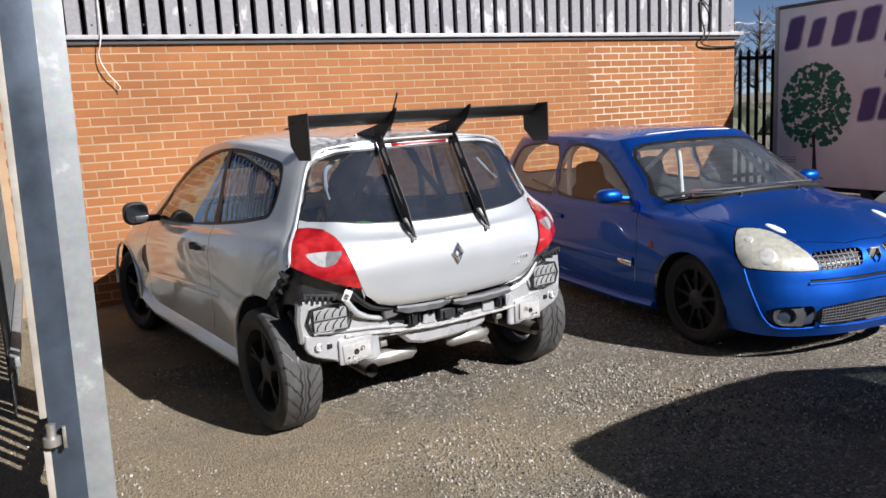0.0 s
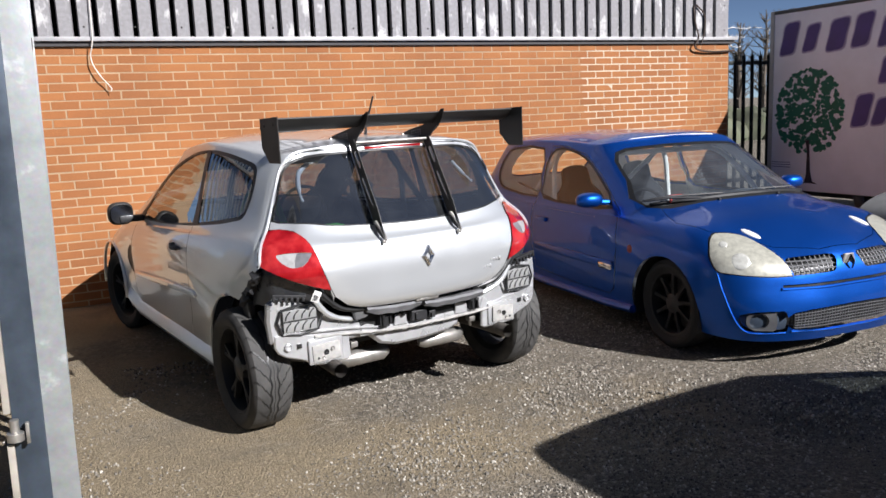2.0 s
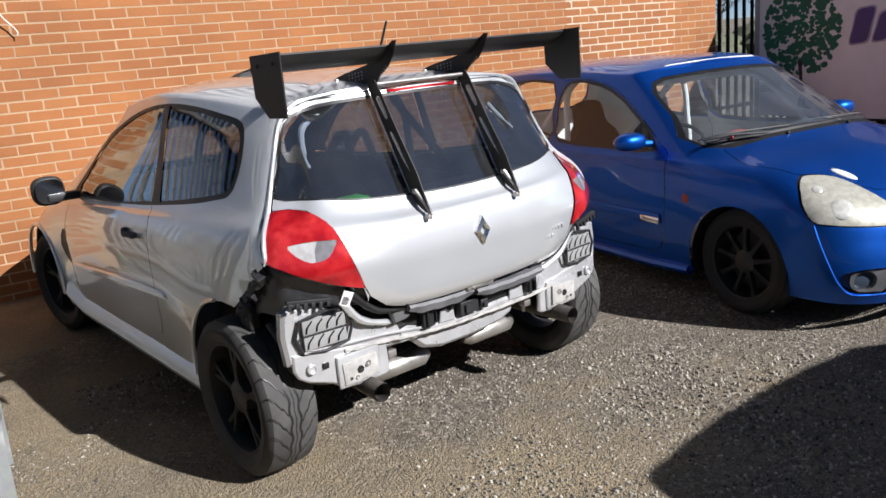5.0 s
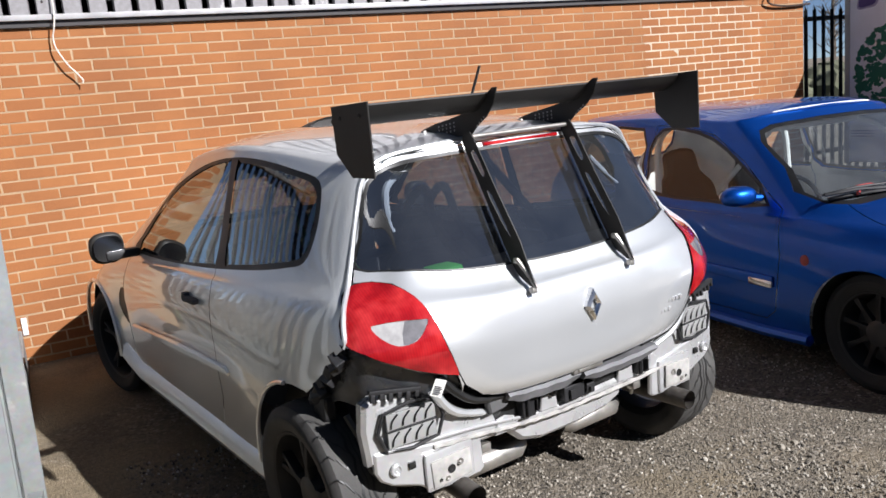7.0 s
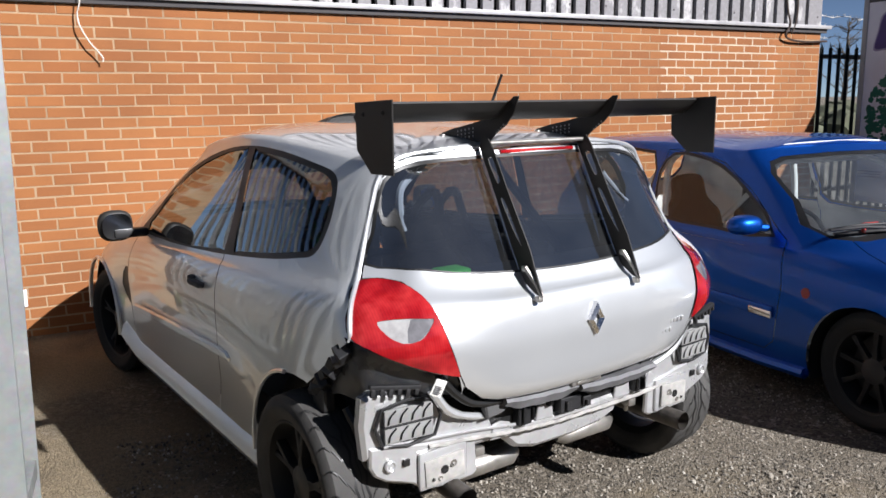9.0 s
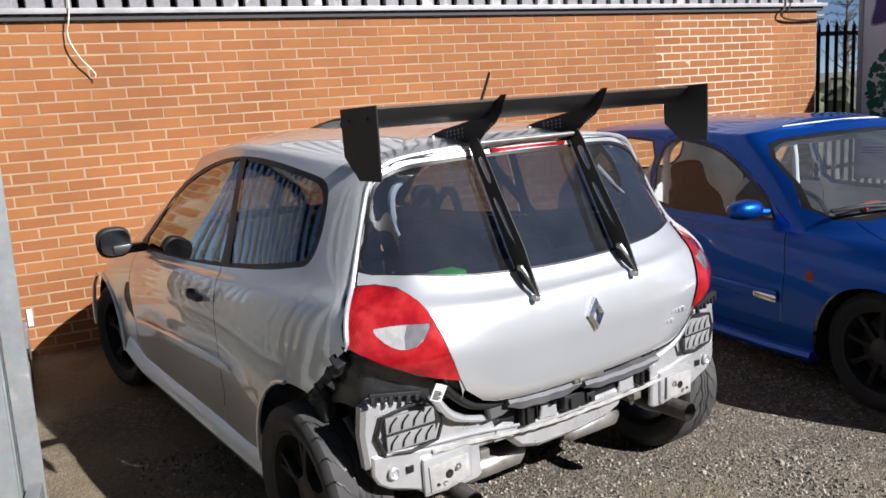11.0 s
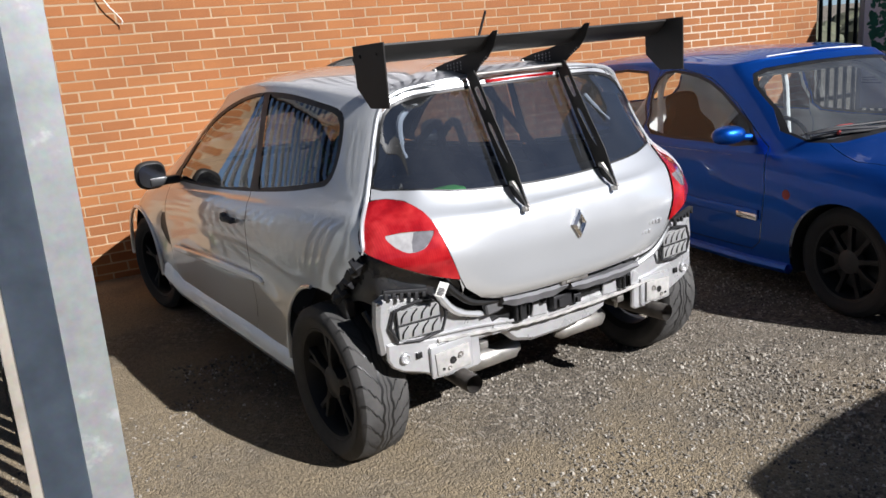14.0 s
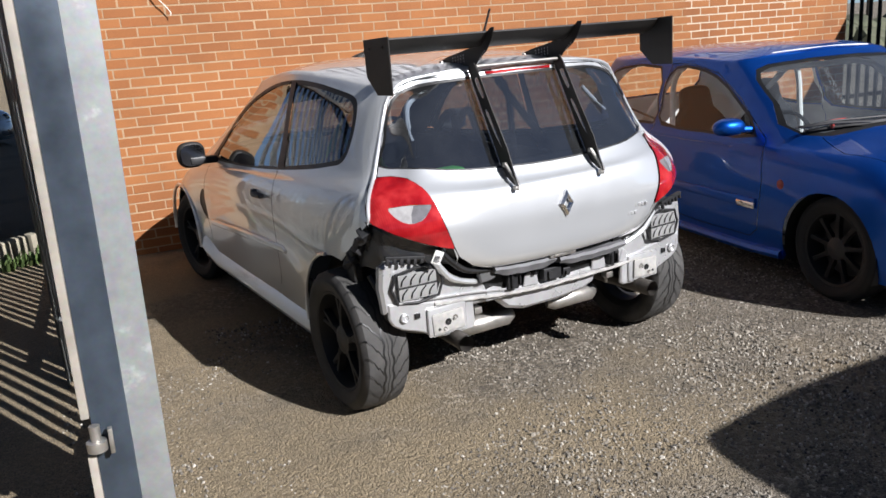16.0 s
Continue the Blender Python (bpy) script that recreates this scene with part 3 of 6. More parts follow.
# ---- the silver hatchback ----
def silver_columns():
    c = []
    def col(*pts):
        c.append(pts)
    col((0, .075, .545), (0, .018, .585), (0, .003, .70), (0, .0, .79), (0, .025, .89), (0, .085, .955), (0, .292, 1.340), (0, .300, 1.362), (0, .45, 1.386), (0, .62, 1.397))
    col((.36, .085, .555), (.36, .028, .595), (.36, .010, .70), (.36, .008, .79), (.36, .033, .89), (.36, .106, .965), (.33, .312, 1.330), (.31, .320, 1.353), (.17, .45, 1.385), (0, .70, 1.399))
    col((.585, .09, .60), (.59, .06, .65), (.60, .042, .72), (.60, .042, .80), (.595, .085, .90), (.575, .165, .985), (.485, .345, 1.298), (.445, .362, 1.342), (.27, .49, 1.383), (0, .80, 1.401))
    col((.70, .13, .60), (.71, .105, .65), (.718, .09, .72), (.715, .092, .80), (.70, .145, .90), (.655, .235, .988), (.555, .355, 1.283), (.50, .38, 1.338), (.29, .52, 1.3835), (0, .84, 1.402))
    col((.80, .21, .60), (.812, .195, .65), (.820, .185, .72), (.820, .185, .80), (.790, .235, .90), (.725, .303, .99), (.610, .372, 1.262), (.548, .42, 1.335), (.305, .56, 1.3845), (0, .88, 1.403))
    col((.845, .38, .58), (.848, .37, .65), (.848, .36, .72), (.842, .36, .80), (.808, .375, .91), (.748, .40, 1.0), (.640, .47, 1.266), (.564, .53, 1.345), (.31, .62, 1.386), (0, .92, 1.404))
    col((.845, .85, .20), (.858, .85, .30), (.880, .80, .52), (.866, .78, .74), (.83, .78, .88), (.785, .78, .975), (.668, .80, 1.304), (.590, .84, 1.374), (.32, .88, 1.403), (0, 1.05, 1.415))
    col((.84, 1.38, .185), (.855, 1.38, .28), (.862, 1.38, .52), (.858, 1.38, .74), (.825, 1.38, .86), (.79, 1.38, .925), (.672, 1.25, 1.332), (.598, 1.23, 1.390), (.32, 1.2, 1.415), (0, 1.25, 1.423))
    col((.84, 1.95, .185), (.855, 1.95, .28), (.858, 1.95, .52), (.855, 1.95, .72), (.825, 1.95, .835), (.795, 1.95, .89), (.668, 1.6, 1.300), (.598, 1.57, 1.372), (.32, 1.52, 1.413), (0, 1.5, 1.423))
    col((.84, 2.5, .185), (.855, 2.5, .28), (.855, 2.5, .52), (.852, 2.5, .70), (.82, 2.5, .80), (.79, 2.55, .85), (.664, 1.88, 1.258), (.592, 1.85, 1.335), (.32, 1.78, 1.402), (0, 1.74, 1.415))
    col((.855, 3.05, .19), (.88, 3.05, .3), (.89, 3.05, .5), (.87, 3.05, .66), (.80, 3.0, .765), (.70, 2.92, .855), (.604, 2.05, 1.230), (.545, 2.01, 1.303), (.30, 1.95, 1.380), (0, 1.91, 1.399))
    col((.70, 3.62, .19), (.74, 3.60, .3), (.76, 3.54, .48), (.72, 3.46, .62), (.60, 3.3, .75), (.52, 3.02, .865), (.45, 2.15, 1.215), (.40, 2.10, 1.285), (.22, 2.04, 1.358), (0, 1.99, 1.380))
    col((.36, 3.76, .19), (.37, 3.78, .3), (.37, 3.76, .46), (.36, 3.70, .62), (.33, 3.45, .76), (.29, 3.08, .875), (.25, 2.22, 1.203), (.22, 2.17, 1.268), (.12, 2.10, 1.342), (0, 2.05, 1.363))
    col((0, 3.80, .19), (0, 3.82, .3), (0, 3.80, .46), (0, 3.74, .62), (0, 3.48, .77), (0, 3.1, .88), (0, 2.24, 1.20), (0, 2.19, 1.262), (0, 2.12, 1.337), (0, 2.08, 1.357))
    return c


def is_side(s):
    return lambda f: f.calc_center_median().x * s > 0.5


def is_rear(f):
    c = f.calc_center_median()
    return c.y < 0.62 and c.z < 1.37


def is_front_screen(f):
    c = f.calc_center_median()
    return c.y > 1.7 and 0.75 < c.z < 1.32


def mirror_poly(poly):
    return [(-a, b) for a, b in poly][::-1]


def silver_car(m):
    car = thing("hatchback_car", "silver three-door hatchback with rear bumper removed, tall black rear wing", "car", m)
    bm = shell(silver_columns())
    L = bm.faces.layers.int.new("part")
    R_AX, F_AX, R_ARCH = 0.51, 3.06, 0.335
    gone, black, shut = 99, 20, 21
    for s in (1, -1):
        side = is_side(s)
        for y, r in ((R_AX, R_ARCH), (F_AX, 0.335)):
            circle = [(y + r * math.cos(a), 0.30 + r * math.sin(a)) for a in [2 * math.pi * k / 32 for k in range(32)]]
            cut(bm, L, circle, "side", gone, side)
        # side glass in one black surround
        frame_poly = rounded([(2.45, .868), (1.95, .872), (1.38, .905), (.88, .955), (.64, .990), (.54, 1.015), (.508, 1.09), (.514, 1.19), (.556, 1.268), (.69, 1.300), (.95, 1.332), (1.22, 1.342), (1.50, 1.318), (1.76, 1.262), (2.02, 1.172), (2.22, 1.05), (2.36, .95)], 3)
        cut(bm, L, frame_poly, "side", black, side, (0,))
        door_glass = rounded([(2.36, .884), (1.95, .889), (1.667, .900), (1.33, .932), (1.285, .945), (1.266, 1.1), (1.262, 1.31), (1.29, 1.32), (1.49, 1.30), (1.74, 1.245), (1.99, 1.157), (2.17, 1.044), (2.28, .96)], 2)
        cut(bm, L, grown(door_glass, 0.005), "side", 2 if s > 0 else 3, side, (black,))
        quarter = rounded([(1.18, .952), (1.13, .952), (.89, .980), (.65, 1.015), (.565, 1.037), (.540, 1.09), (.546, 1.183), (.582, 1.246), (.69, 1.274), (.95, 1.306), (1.16, 1.317), (1.19, 1.310), (1.188, 1.1)], 2)
        cut(bm, L, grown(quarter, 0.006), "side", 4 if s > 0 else 5, side, (black,))
        # door with its gap
        door = [(2.50, .30), (2.56, .60), (2.50, .862), (1.95, .871), (1.40, .903), (1.262, .915), (1.245, .80), (1.21, .62), (1.20, .42), (1.26, .27), (1.9, .245), (2.40, .25)]
        cut(bm, L, grown(door, 0.006), "side", shut, side, (0,))
        cut(bm, L, door, "side", 6 if s > 0 else 7, side, (shut,))
        # vent behind the front wheel
        cut(bm, L, rounded([(2.60, .66), (2.52, .64), (2.50, .50), (2.56, .47), (2.66, .56)], 2), "side", black, side, (0,))
        # tail lamp wrapping the corner
        lamp = rounded([(.541, .701), (.552, .696), (.60, .711), (.663, .734), (.742, .770), (.788, .797), (.815, .822), (.808, .868), (.782, .915), (.752, .950), (.722, .970), (.680, .973), (.640, .964), (.610, .931), (.592, .872), (.572, .785)], 3)
        if s < 0:
            lamp = mirror_poly(lamp)
        keep = lambda f, s=s: is_rear(f) and f.calc_center_median().x * s > 0.3
        cut(bm, L, grown(lamp, 0.0035), "back", black, keep, (0,))
        cut(bm, L, lamp, "back", 8 if s > 0 else 9, keep, (black,))
        white = rounded([(.606, .869), (.616, .873), (.675, .876), (.738, .870), (.752, .862), (.736, .832), (.702, .810), (.657, .817), (.627, .842)], 2)
        cut(bm, L, white if s > 0 else mirror_poly(white), "back", 10 if s > 0 else 11, keep, (8, 9))
        dim = rounded([(.606, .869), (.616, .872), (.668, .874), (.690, .812), (.657, .818), (.627, .843)], 2)
        cut(bm, L, dim if s > 0 else mirror_poly(dim), "back", 24 + (s < 0), keep, (10, 11))
        # bare corner under the lamp
        under = [(.50, .40), (.522, .64), (.541, .693), (.60, .706), (.663, .729), (.742, .765), (.788, .792), (.826, .822), (.826, .40)]
        cut(bm, L, under if s > 0 else mirror_poly(under), "back", 22 + (s < 0), keep, (0,))
        quarter_edge = [(.05, .30), (.05, .815), (.20, .812), (.275, .745), (.36, .675), (.50, .575), (.50, .30)]
        side = lambda f, s=s: f.calc_center_median().x * s > 0.77
        cut(bm, L, quarter_edge, "side", 22 + (s < 0), side, (0, 22))
    # rear window and tailgate
    half = [(.40, .972), (.58, .998), (.706, 1.012), (.668, 1.10), (.596, 1.262), (.47, 1.315), (.2, 1.328)]
    rear_frame = rounded([(0, .956)] + half + mirror_poly(half), 3)
    cut(bm, L, rear_frame, "back", black, is_rear, (0,))
    half = [(.395, .979), (.575, 1.004), (.697, 1.017), (.660, 1.10), (.588, 1.256), (.46, 1.305), (.2, 1.318)]
    rear_glass = rounded([(0, .963)] + half + mirror_poly(half), 3)
    cut(bm, L, rear_glass, "back", 12, is_rear, (black,))
    half = [(.36, .570), (.445, .597), (.512, .650), (.537, .699), (.568, .788), (.588, .874), (.606, .934), (.637, .969), (.680, .978), (.722, .976), (.712, .997), (.672, 1.10), (.600, 1.265), (.50, 1.330)]
    gate = [(0, .557)] + half + [(0, 1.352)] + mirror_poly(half)
    cut(bm, L, grown(gate, 0.004), "back", shut, is_rear, (0,))
    cut(bm, L, gate, "back", 13, is_rear, (shut,))
    cut(bm, L, [(-.52, .40), (-.52, .652), (-.447, .599), (-.36, .572), (0, .559), (.36, .572), (.447, .599), (.52, .652), (.52, .40)], "back", gone, is_rear, (0, shut, 22, 23))
    # windscreen
    screen = rounded([(-.68, .868), (-.35, .885), (0, .892), (.35, .885), (.68, .868), (.61, 1.05), (.54, 1.175), (.28, 1.188), (0, 1.188), (-.28, 1.188), (-.54, 1.175), (-.61, 1.05)], 2)
    cut(bm, L, screen, "back", 14, is_front_screen, (0,))
    part("body", lift(bm, L, 0), SILVER, car)
    islands("window_surround", lift(bm, L, black, -0.002), SEAL, car, "black surround")
    islands("panel_gap", lift(bm, L, shut, -0.012), SEAL, car)
    for n, name in ((2, "door_window"), (3, "door_window"), (4, "quarter_window"), (5, "quarter_window")):
        part(name, lift(bm, L, n, -0.006), GLASS, car, "tinted side glass")
    part("rear_window", lift(bm, L, 12, -0.005), GLASS_DARK, car, "dark tinted rear glass")
    part("windscreen", lift(bm, L, 14, -0.004), SCREEN, car)
    gate_ob = part("tailgate", lift(bm, L, 13), SILVER, car, "silver tailgate above bare rear panel")
    doors = {}
    for n, s in ((6, 1), (7, -1)):
        doors[s] = part("door", lift(bm, L, n), SILVER, car, "silver door")
    for n, wn, s in ((8, 10, 1), (9, 11, -1)):
        lamp_ob = part("tail_lamp", lift(bm, L, n, 0.006), RED_LENS, car, "red teardrop tail lamp")
        part("reverse_lens", lift(bm, L, wn, 0.004), CLEAR_LENS, lamp_ob, "clear reversing lens")
        part("lens_dark_half", lift(bm, L, wn + 14, 0.004), DIM_LENS, lamp_ob, "darker half of the reversing lens")
    for n in (22, 23):
        part("corner_support", lift(bm, L, n, -0.03), DARK_PANEL, car, "bare dark corner panel under the lamp")
    lining = bmesh.new()
    bm.normal_update()
    for f in bm.faces:
        c = f.calc_center_median()
        if f[L] in (0, 13, 6, 7) and c.z > 0.62 and not (c.y < 0.50 and c.z > 1.22):
            lining.faces.new([lining.verts.new(v.co - v.normal * 0.028) for v in f.verts])
    bmesh.ops.remove_doubles(lining, verts=lining.verts, dist=0.0005)
    part("headlining", lining, DARK_LINING, car, "dark cabin lining")
    bm.free()
    silver_details(car, doors, gate_ob, R_AX, F_AX, R_ARCH)
    return car


def swept(bm):
    """Bends a rear panel forwards towards its outer ends."""
    bmesh.ops.triangulate(bm, faces=[f for f in bm.faces if len(f.verts) > 4])
    for v in bm.verts:
        v.co.y += 0.15 * max(0, abs(v.co.x) - 0.50) ** 2


def silver_details(car, doors, gate_ob, r_ax, f_ax, r_arch):
    for s in (1, -1):
        for y, r, x, a1, disc in ((r_ax, r_arch + 0.004, 0.775, 0.72, False), (f_ax, 0.34, 0.85, 1.12, True)):
            bm = bmesh.new()
            arch_liner(bm, y, 0.30, r, 0.45, x, s, -0.12, a1, disc)
            part("wheel_arch_liner", bm, BLACK, car)
    bm = bmesh.new()
    box(bm, (-0.80, 0.86, 0.20), (0.80, 2.66, 0.26))
    box(bm, (-0.44, 0.55, 0.24), (0.44, 3.6, 0.30))
    part("underbody", bm, BLACK, car, smooth=False)
    # wheels
    for s in (1, -1):
        wheel(car, (s * 0.800, r_ax - 0.03, 0.260), s, 0.311, 0.218, 0.222, RIM, 5, 26, 0, "black split-spoke wheel with wide tyre")
        # front tyres in darker rubber for the shade under the arch
        wheel(car, (s * 0.745, f_ax, 0.260), s, 0.311, 0.218, 0.222, RIM, 5, 26, 10, "black split-spoke wheel with wide tyre", TYRE_DARKER)
    # sills
    for s in (1, -1):
        bm = bmesh.new()
        prof = [(0.80, 0.175), (0.875, 0.185), (0.885, 0.21), (0.868, 0.265), (0.845, 0.285), (0.80, 0.285)]
        rows = []
        for y, g in ((0.79, 0.0), (0.95, 0.0), (1.8, 0.0), (2.42, 0.0), (2.58, 0.012), (2.645, 0.016)):
            rows.append([bm.verts.new((s * (x + g), y, z + max(0, y - 2.45) * 0.35)) for x, z in prof])
        for a, b in zip(rows, rows[1:]):
            for k in range(len(prof) - 1):
                bm.faces.new((a[k], a[k + 1], b[k + 1], b[k]))
        bmesh.ops.recalc_face_normals(bm, faces=bm.faces)
        part("side_skirt", bm, SILVER, car)
        # rubbing strip, handle and lock on the door
        bm = bmesh.new()
        out = [(1.06, .536), (1.05, .552), (1.09, .568), (1.8, .536), (2.40, .496), (2.40, .462), (1.8, .498)]
        plate(bm, out, 0.022, "x", s * 0.872, 0.007)
        part("rubbing_strip", bm, SILVER, car)
        bm = bmesh.new()
        box(bm, (min(s * 0.848, s * 0.882), 1.36, 0.765), (max(s * 0.848, s * 0.882), 1.50, 0.787), 0.009)
        box(bm, (min(s * 0.842, s * 0.872), 1.48, 0.755), (max(s * 0.842, s * 0.872), 1.525, 0.797), 0.009)
        part("door_handle", bm, LINING, doors[s], "grey door handle")
        # lip of the front arch
        bm = bmesh.new()
        pts = [(s * 0.885, f_ax + 0.338 * math.cos(a), 0.30 + 0.338 * math.sin(a)) for a in [math.pi * (-0.02 + 1.06 * k / 24) for k in range(25)]]
        tube(bm, pts, 0.012, 6)
        part("arch_lip", bm, SILVER, car)
        bm = bmesh.new()
        pts = [(s * 0.876, r_ax + (r_arch + 0.002) * math.cos(a), 0.30 + (r_arch + 0.002) * math.sin(a)) for a in [math.pi * (-0.04 + 0.50 * k / 24) for k in range(25)]]
        tube(bm, pts, 0.008, 6)
        part("arch_lip", bm, SILVER, car)
        # door mirror: foot, black housing, silvered glass
        mir = new("door_mirror")
        mir.parent = car
        mir.matrix_basis = pose(s * 0.90, 2.36, 0.905)
        tagged(mir, "black door mirror")
        bm = bmesh.new()
        box(bm, (-0.105 if s > 0 else -0.06, -0.03, -0.055), (0.06 if s > 0 else 0.105, 0.03, -0.01), 0.012)
        part("mirror_foot", bm, BLACK, mir)
        bm = bmesh.new()
        bmesh.ops.create_uvsphere(bm, u_segments=20, v_segments=12, radius=1.0)
        for v in bm.verts:
            x, y, z = v.co
            k = lambda a, p: math.copysign(abs(a) ** p, a)
            v.co = Vector((s * 0.042 + 0.084 * k(x, 0.72), 0.02 + (0.075 if y > 0 else 0.028) * k(y, 0.8), 0.006 + 0.078 * k(z, 0.72)))
        part("mirror_housing", bm, SATIN, mir, "dark mirror housing")
        bm = bmesh.new()
        plate(bm, [(s * 0.042 + 0.070 * math.copysign(abs(math.cos(a)) ** 0.72, math.cos(a)), 0.006 + 0.064 * math.copysign(abs(math.sin(a)) ** 0.72, math.sin(a))) for a in [2 * math.pi * k / 24 for k in range(24)]], 0.004, "y", -0.012)
        part("mirror_glass", bm, CHROME, mir, "silvered mirror glass")
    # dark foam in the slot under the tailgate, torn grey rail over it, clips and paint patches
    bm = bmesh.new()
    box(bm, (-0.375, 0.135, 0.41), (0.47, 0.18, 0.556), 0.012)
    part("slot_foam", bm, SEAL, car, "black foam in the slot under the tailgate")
    rail = None
    for x0, x1, z0, z1, h in ((-0.335, -0.015, 0.552, 0.538, 0.030), (0.005, 0.385, 0.524, 0.528, 0.026)):
        bm = bmesh.new()
        n = 14
        rows = []
        for k in range(n + 1):
            u = k / n
            x, z = x0 + (x1 - x0) * u, z0 + (z1 - z0) * u - 0.006 * math.sin(math.pi * u) + 0.0015 * math.sin(23 * u)
            e = h * (0.5 + 0.5 * min(1, 6 * u, 6 * (1 - u)))
            rows.append([bm.verts.new(p) for p in ((x, 0.125, z + 0.016), (x, 0.060, z + 0.012), (x, 0.052, z), (x, 0.066, z - e), (x, 0.125, z - e + 0.004))])
        for a, b in zip(rows, rows[1:]):
            for k in range(5):
                bm.faces.new((a[k], a[(k + 1) % 5], b[(k + 1) % 5], b[k]))
        bm.faces.new(rows[0]), bm.faces.new(rows[-1][::-1])
        bmesh.ops.recalc_face_normals(bm, faces=bm.faces)
        piece = part("bumper_rail", bm, RAIL_GREY, car, "torn grey plastic bumper rail")
        rail = rail or piece
    for x, w, z0, z1 in ((-0.215, .028, .432, .515), (-0.185, .010, .44, .50), (-0.005, .048, .430, .486), (0.075, .020, .430, .470), (0.340, .014, .425, .490), (0.372, .012, .425, .490), (-0.10, .010, .47, .515)):
        bm = bmesh.new()
        box(bm, (x - w, 0.100, z0), (x + w, 0.14, z1), 0.005)
        box(bm, (x - w * .6, 0.088, z0 + 0.01), (x - w * .2, 0.104, z1 - 0.012), 0.002)
        part("rail_clip", bm, BLACK, rail, smooth=False)
    for x0, x1, z0, z1, sl in ((-.352, -.262, .405, .462, .012), (-.152, -.071, .425, .482, .01), (.020, .045, .43, .458, .0), (.233, .317, .418, .482, .008), (.40, .457, .42, .482, .02)):
        bm = bmesh.new()
        plate(bm, [(x0, z0), (x1, z0 - 0.004), (x1 - 0.006, z1 - sl), ((x0 + x1) / 2, z1), (x0 + sl, z1 - 0.006)], 0.012, "y", 0.124, 0.003)
        part("paint_patch", bm, PRIMER, car, "patch of silver paint in the slot")
    bm = bmesh.new()
    plate(bm, [(-.392, .500), (-.400, .545), (-.350, .560), (-.318, .545), (-.312, .515), (-.335, .505)], 0.03, "y", 0.098, 0.006)
    part("grey_pad", bm, LINING, car, "grey rubber pad")
    bm = bmesh.new()
    box(bm, (-0.055, 0.045, 0.545), (0.085, 0.09, 0.566), 0.006)
    box(bm, (-0.035, 0.040, 0.551), (0.01, 0.05, 0.561), 0.002)
    part("tailgate_latch", bm, STEEL, car)
    # bare rear panel
    bm = bmesh.new()
    half = [(.355, .500), (.40, .506), (.48, .528), (.54, .565), (.585, .615), (.64, .640), (.78, .660), (.815, .645), (.825, .56), (.815, .45), (.55, .405), (.2, .395)]
    outline = [(-.33, .438), (0, .428), (.33, .438)] + half + mirror_poly(half)
    plate(bm, outline, 0.05, "y", 0.150, 0.012)
    swept(bm)
    part("rear_panel", bm, PRIMER, car, "bare silver-primed rear panel")
    rnd = random.Random(12)
    bm = bmesh.new()
    line = curve_points([(-.60, .116, .452), (-.456, .112, .440), (-.243, .108, .418), (-.048, .107, .407), (.164, .107, .408), (.417, .110, .413), (.60, .114, .434)], 8)
    tube(bm, [p + Vector((0, 0, rnd.uniform(-.002, .002))) for p in line], [0.0075 + rnd.uniform(-.0015, .002) for _ in line], 7)
    part("panel_seam", bm, CREAM, car, "rough sealed lower seam of the rear panel")
    bm = bmesh.new()
    tube(bm, curve_points([(-.76, .120, .492), (-.60, .117, .478), (-.42, .116, .462), (-.25, .115, .438)], 5), 0.006, 6)
    part("panel_crease", bm, PRIMER, car)
    bm = bmesh.new()
    plate(bm, [(-.30, .405), (.29, .398), (.27, .350), (.20, .325), (.05, .312), (-.13, .312), (-.22, .335)], 0.05, "y", 0.170, 0.015)
    part("cross_member", bm, PRIMER, car, "pale curved cross member under the seam")
    # swage that curls from each lamp to the middle
    for s in (1, -1):
        bm = bmesh.new()
        tube(bm, curve_points([(s * 0.597, 0.098, 0.640), (s * 0.545, 0.10, 0.570), (s * 0.485, 0.105, 0.532), (s * 0.40, 0.11, 0.507), (s * 0.35, 0.115, 0.503)], 5), [0.016] * 5 + [0.015] * 5 + [0.012] * 5 + [0.009] * 6, 8)
        part("panel_swage", bm, SILVER, car)
        bm = bmesh.new()
        tube(bm, curve_points([(s * 0.590, 0.070, 0.690), (s * 0.53, 0.070, 0.625), (s * 0.455, 0.075, 0.575), (s * 0.33, 0.09, 0.552)], 5), 0.014, 8)
        part("rubber_gutter", bm, SEAL, car)
        # vent
        vent = new("air_vent")
        vent.parent = car
        vent.matrix_basis = pose(s * 0.672, 0.118, 0.552, 0, s * 0.5, s * 5)
        tagged(vent, "black-framed cabin air vent")
        bm = bmesh.new()
        ring = rounded([(-.090, -.058), (-.090, .058), (.090, .058), (.090, -.058)], 2)
        tube(bm, [(x, -0.004, z) for x, z in ring + ring[:1]], 0.0062, 8)
        box(bm, (-.087, -.013, -.003), (.087, .004, .003), 0.002)
        part("vent_frame", bm, BLACK, vent)
        for z0 in (-0.054, 0.003):
            bm = bmesh.new()
            box(bm, (-0.083, -0.010, z0), (0.083, 0.0, z0 + 0.050), 0.003)
            part("vent_flap", bm, FLAP, vent, "pale grey rubber flap")
        bm = bmesh.new()
        for z0 in (-0.050, 0.006):
            for x in (-0.06, -0.02, 0.02, 0.058):
                tube(bm, curve_points([(x - 0.012, -0.0135, z0 + 0.004), (x - 0.006, -0.0135, z0 + 0.025), (x + 0.014, -0.0135, z0 + 0.044)], 3), 0.0026, 5)
        part("vent_rib", bm, SEAL, vent)
        # lower corner plate with bracket
        bm = bmesh.new()
